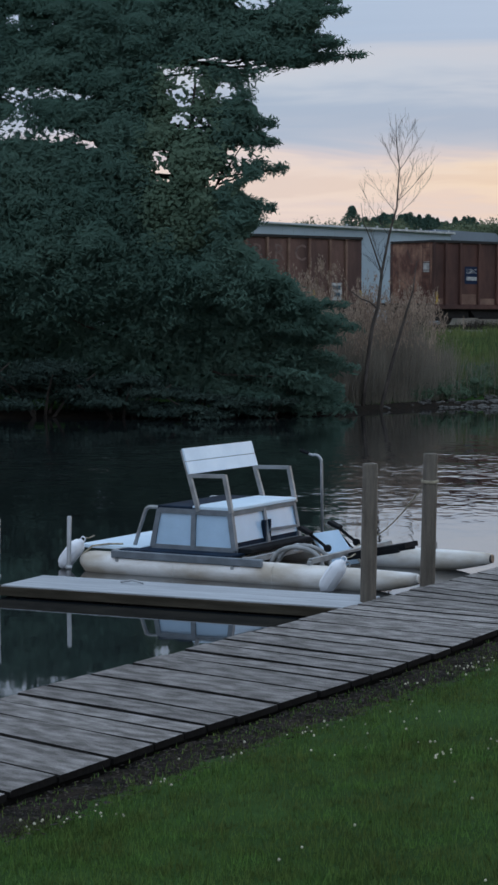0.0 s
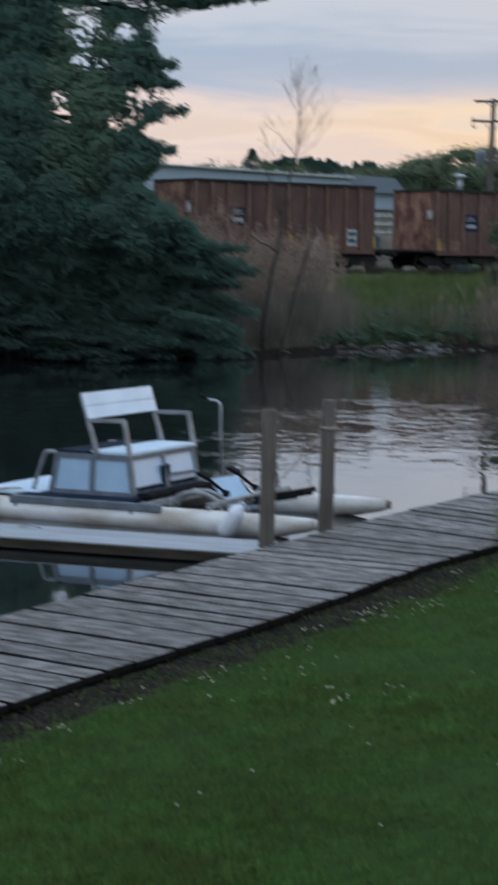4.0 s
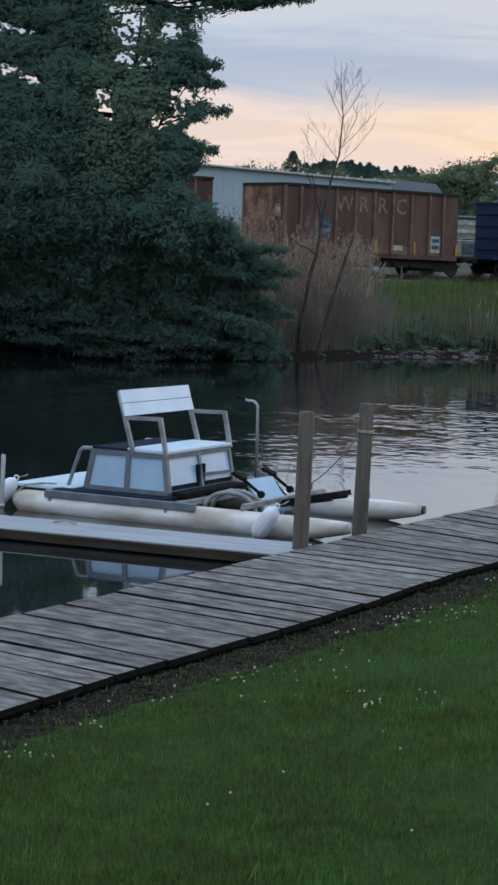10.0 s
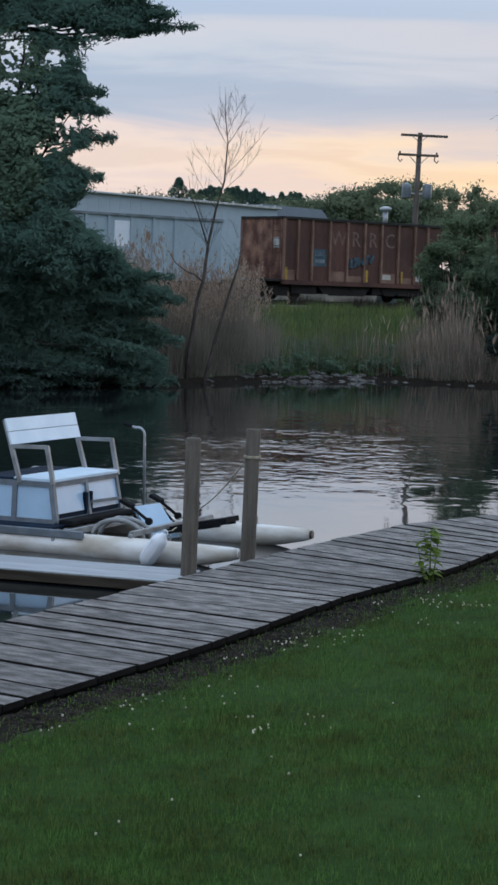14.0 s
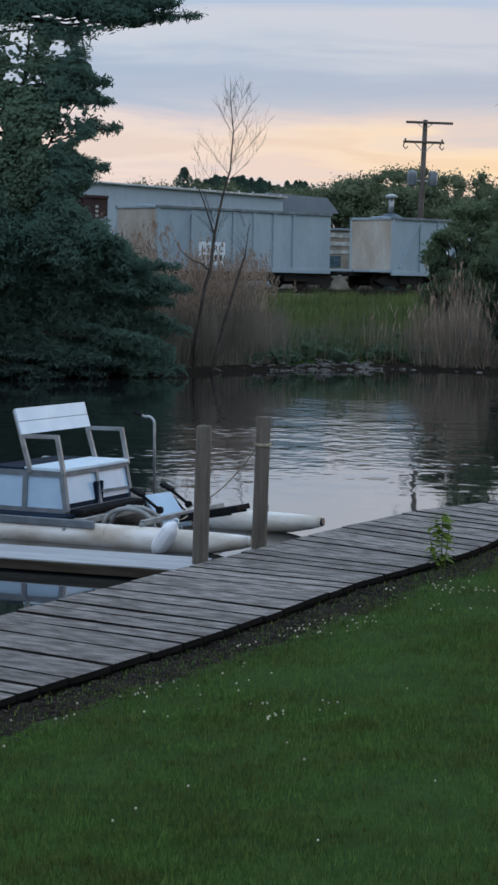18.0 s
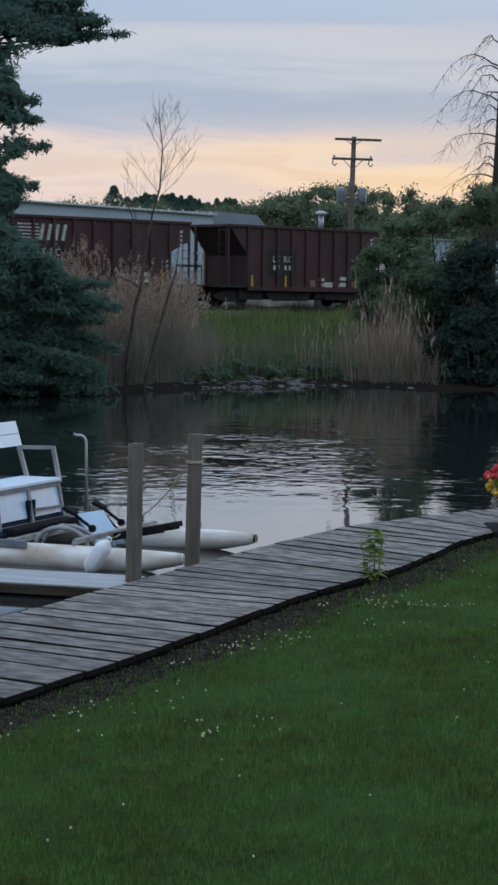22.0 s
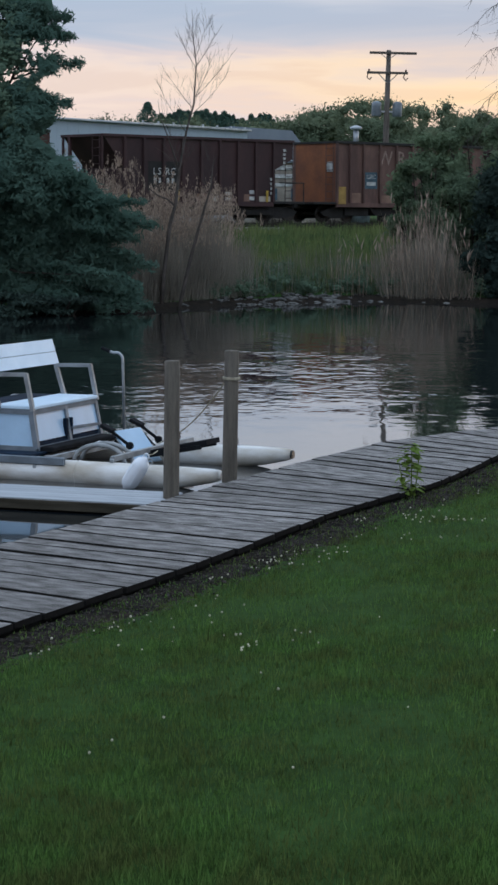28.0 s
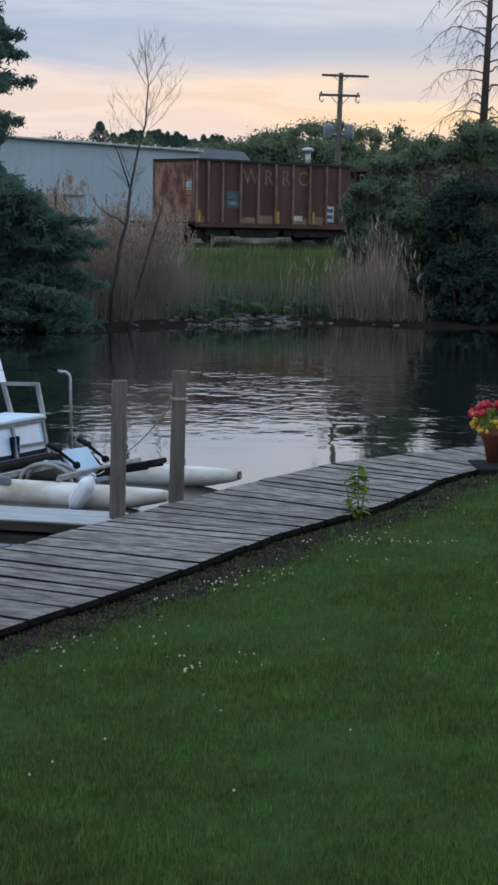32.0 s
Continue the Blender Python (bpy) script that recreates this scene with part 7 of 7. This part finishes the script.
        for x, w, h, m_, z0 in ((-hl + 2.50, 0.88, 0.84, "navy", 2.00 if i < 4 else 1.72), (hl - 1.45, 0.62, 0.80, "sign_white", 1.15)):
            bm = B()
            box(bm, (x - w / 2, yf - 0.010, z0), (x + w / 2, yf - 0.003, z0 + h))
            pl = part("data_plate", bm, "teal" if m_ == "navy" and i > 3 else m_, t)
            if m_ == "navy":
                ink = "sign_white" if i < 4 or i == 10 else "transformer"
                part("plate_writing", text_mesh("LSRC", 0.30, "mark"), ink, pl, at=pose(x, yf - 0.016, z0 + h * 0.72))
                bars(pl, "plate_writing", ink, x, z0 + h * 0.28, w * 0.75, h * 0.36, 1, yf - 0.012)
            else:
                bars(pl, "plate_writing", "teal", x, z0 + h / 2, w * 0.75, h * 0.8, 2, yf - 0.012)
        if i == 10:
            bm = B()
            box(bm, (-hl + 0.10, yf - 0.112, zs + 0.06), (-hl + 0.60, yf - 0.003, zs + 0.92))
            part("ochre_placard", bm, "ochre", t, "faded ochre placard")
        for x in (-hl + 0.15, hl * 0.02, 2.6, hl - 0.12)[1 if i == 10 else 0:]:
            bm = B()
            box(bm, (x - 0.06, yf - 0.16, 1.02), (x + 0.06, yf - 0.135, 1.62))
            part("reflector", bm, "yellow", t)
        bm = B()
        box(bm, (1.35, yf - 0.010, zs + 0.30), (1.95, yf - 0.003, zs + 0.55))
        part("pale_patch", bm, "cream", t)
        if i == 5:
            # a teal scrawl of loose strokes
            for k in range(6):
                x0 = -1.0 + 0.28 * k
                bm = B()
                bar(bm, (x0, yf - 0.012, 1.72 + 0.05 * k), (x0 + (0.10, 0.24, 0.02, 0.20, 0.05, 0.22)[k], yf - 0.012, 2.14 + 0.05 * k), 0.075)
                part("paint_scrawl", bm, "teal", t)
                bm = B()
                bar(bm, (x0 - 0.05, yf - 0.012, (1.78, 2.08, 1.92)[k % 3] + 0.05 * k), (x0 + 0.22, yf - 0.012, (1.74, 2.12, 1.94)[k % 3] + 0.05 * k), 0.065)
                part("paint_scrawl", bm, "teal", t)
    elif kind in ("navy", "dark", "grey"):
        x = {"navy": -3.2, "dark": -hl + (3.25 if i == 9 else 3.6), "grey": -hl + 3.33}[kind]
        z = {"navy": 2.60, "dark": 2.14, "grey": 1.60}[kind]
        if kind == "grey":
            bm = B()
            box(bm, (x - 0.81, yf - 0.008, z - 0.53), (x + 0.81, yf - 0.003, z + 0.53))
            part("number_panel", bm, "vinyl", t)
        elif kind == "dark":
            bm = B()
            box(bm, (x - 0.95, yf - 0.008, z - 0.69), (x + 0.95, yf - 0.003, z + 0.69))
            part("number_panel", bm, "under", t, "black number panel")
        ink = "under" if kind == "grey" else "sign_white"
        wide_set = 1.0 if kind == "navy" else 0.72
        for ch, dx in (("L", -0.76), ("S", -0.36), ("R", 0.30), ("C", 0.76)):
            part("reporting_mark", text_mesh(ch, 0.46, "mark"), ink, t, at=pose(x + dx * wide_set, yf - 0.014, z + 0.21))
        for dx in (-0.74, -0.36, 0.32, 0.74):
            bars(t, "number_bar", ink, x + dx * wide_set, z - 0.22, 0.20 * wide_set, 0.40, 1, yf - 0.008)
        for xx in ((-hl + 0.17, -2.3, hl * 0.5) if kind == "navy" else (-hl + 1.44, -1.55, hl - 1.8) if kind == "dark" else ()):
            bm = B()
            box(bm, (xx - 0.06, yf - 0.14, 1.0), (xx + 0.06, yf - 0.115, 1.55))
            part("reflector", bm, "yellow", t)
        if kind == "navy":
            bars(t, "stencil_bar", "sign_white", -4.73, 1.14, 0.22, 0.26, 1, yf)
            bars(t, "stencil_bar", "transformer", -4.8, 1.75, 0.8, 0.10, 1, yf)
            bars(t, "stencil_bar", "sign_white", hl - 1.0, 1.45, 0.7, 0.8, 3, yf)
            bars(t, "stencil_bar", "sign_white", -hl + 0.35, top - 0.45, 0.5, 0.36, 2, yf)
            bars(t, "stencil_bar", "sign_white", hl - 0.6, top - 0.5, 0.6, 0.4, 2, yf)
        if kind == "dark":
            bars(t, "stencil_bar", "sign_white", hl - 2.6, 1.3, 0.5, 0.6, 2, yf)
            bars(t, "stencil_bar", "sign_white", hl - 0.55, 3.2, 0.16, 0.8, 4, yf)
            bars(t, "stencil_bar", "sign_white", hl - 1.35, 1.75, 0.26, 0.9, 4, yf)
            bars(t, "stencil_bar", "cream", hl - 4.2, 1.25, 0.4, 0.5, 2, yf)
            for k in range(5):
                bm = B()
                xx = x + 2.0 + k * 1.0
                box(bm, (xx, yf - 0.010, zs + 0.14), (xx + 0.35 + 0.12 * ((k * 3 + i) % 4), yf - 0.003, zs + 0.30 + 0.09 * ((k * 5 + i) % 3)))
                part("paint_scrawl", bm, ("cream", "letter", "rust_pale")[(k + i) % 3], t)
        if i == 9:
            # the old owner's emblem, as plain stripes and strokes
            for k in range(5):
                bm = B()
                box(bm, (x - 1.7, yf - 0.010, 3.56 - k * 0.15), (x - 0.55 + 0.06 * k, yf - 0.003, 3.62 - k * 0.15))
                part("emblem_stripe", bm, "sign_white", t)
            for k in range(4):
                bm = B()
                prism(bm, [(x - 0.5 + k * 0.42, 2.90), (x - 0.33 + k * 0.42, 2.90), (x - 0.18 + k * 0.42 * 1.0, 3.62), (x - 0.35 + k * 0.42, 3.62)], yf - 0.010, yf - 0.003)
                part("emblem_stroke", bm, "sign_white", t)
    return t


def make_lineside_weeds():
    """Dark dry weeds along the near shoulder of the ballast."""
    n = 14000
    a, b = rng.uniform(-24, 22, n), -2.1 - 1.6 * rng.random(n)
    p = np.array(TRACK_C)[None, :] + a[:, None] * np.array(TRACK_D) + b[:, None] * np.array(TRACK_N)
    p[:, 2] = [max(height(x, y), 2.0) for x, y in p[:, :2]]
    h = 0.42 + 0.30 * rng.random(n) + 0.15 * np.sin(a * 1.7)
    ang = rng.uniform(0, np.pi, n)
    s = np.stack([np.cos(ang), np.sin(ang), 0 * ang], 1) * 0.02
    tip = p + np.stack([rng.normal(0, 0.08, n), rng.normal(0, 0.08, n), h], 1)
    tagged(part("lineside_weeds", tri_mesh("lineside_weeds", np.stack([p - s, p + s, tip], 1)), "litter"), "dark dry weeds along the track shoulder", "weeds", kind="stuff")


make_lineside_weeds()
train = []
for i, (kind, rear, front) in enumerate(CARS):
    train.append((make_car(kind, rear, front, i), (rear + front) / 2))


def motions():
    """The wagons roll along the track at one speed."""
    for wagon, s in train:
        rows = []
        for k in range(0, 33, 4):
            p = TRACK_C + TRACK_D * (s + SPEED * k)
            rows.append((float(k), pose(p.x, p.y, p.z, 0, 0, math.degrees(TRACK_A))))
        walk(wagon, rows)


motions()
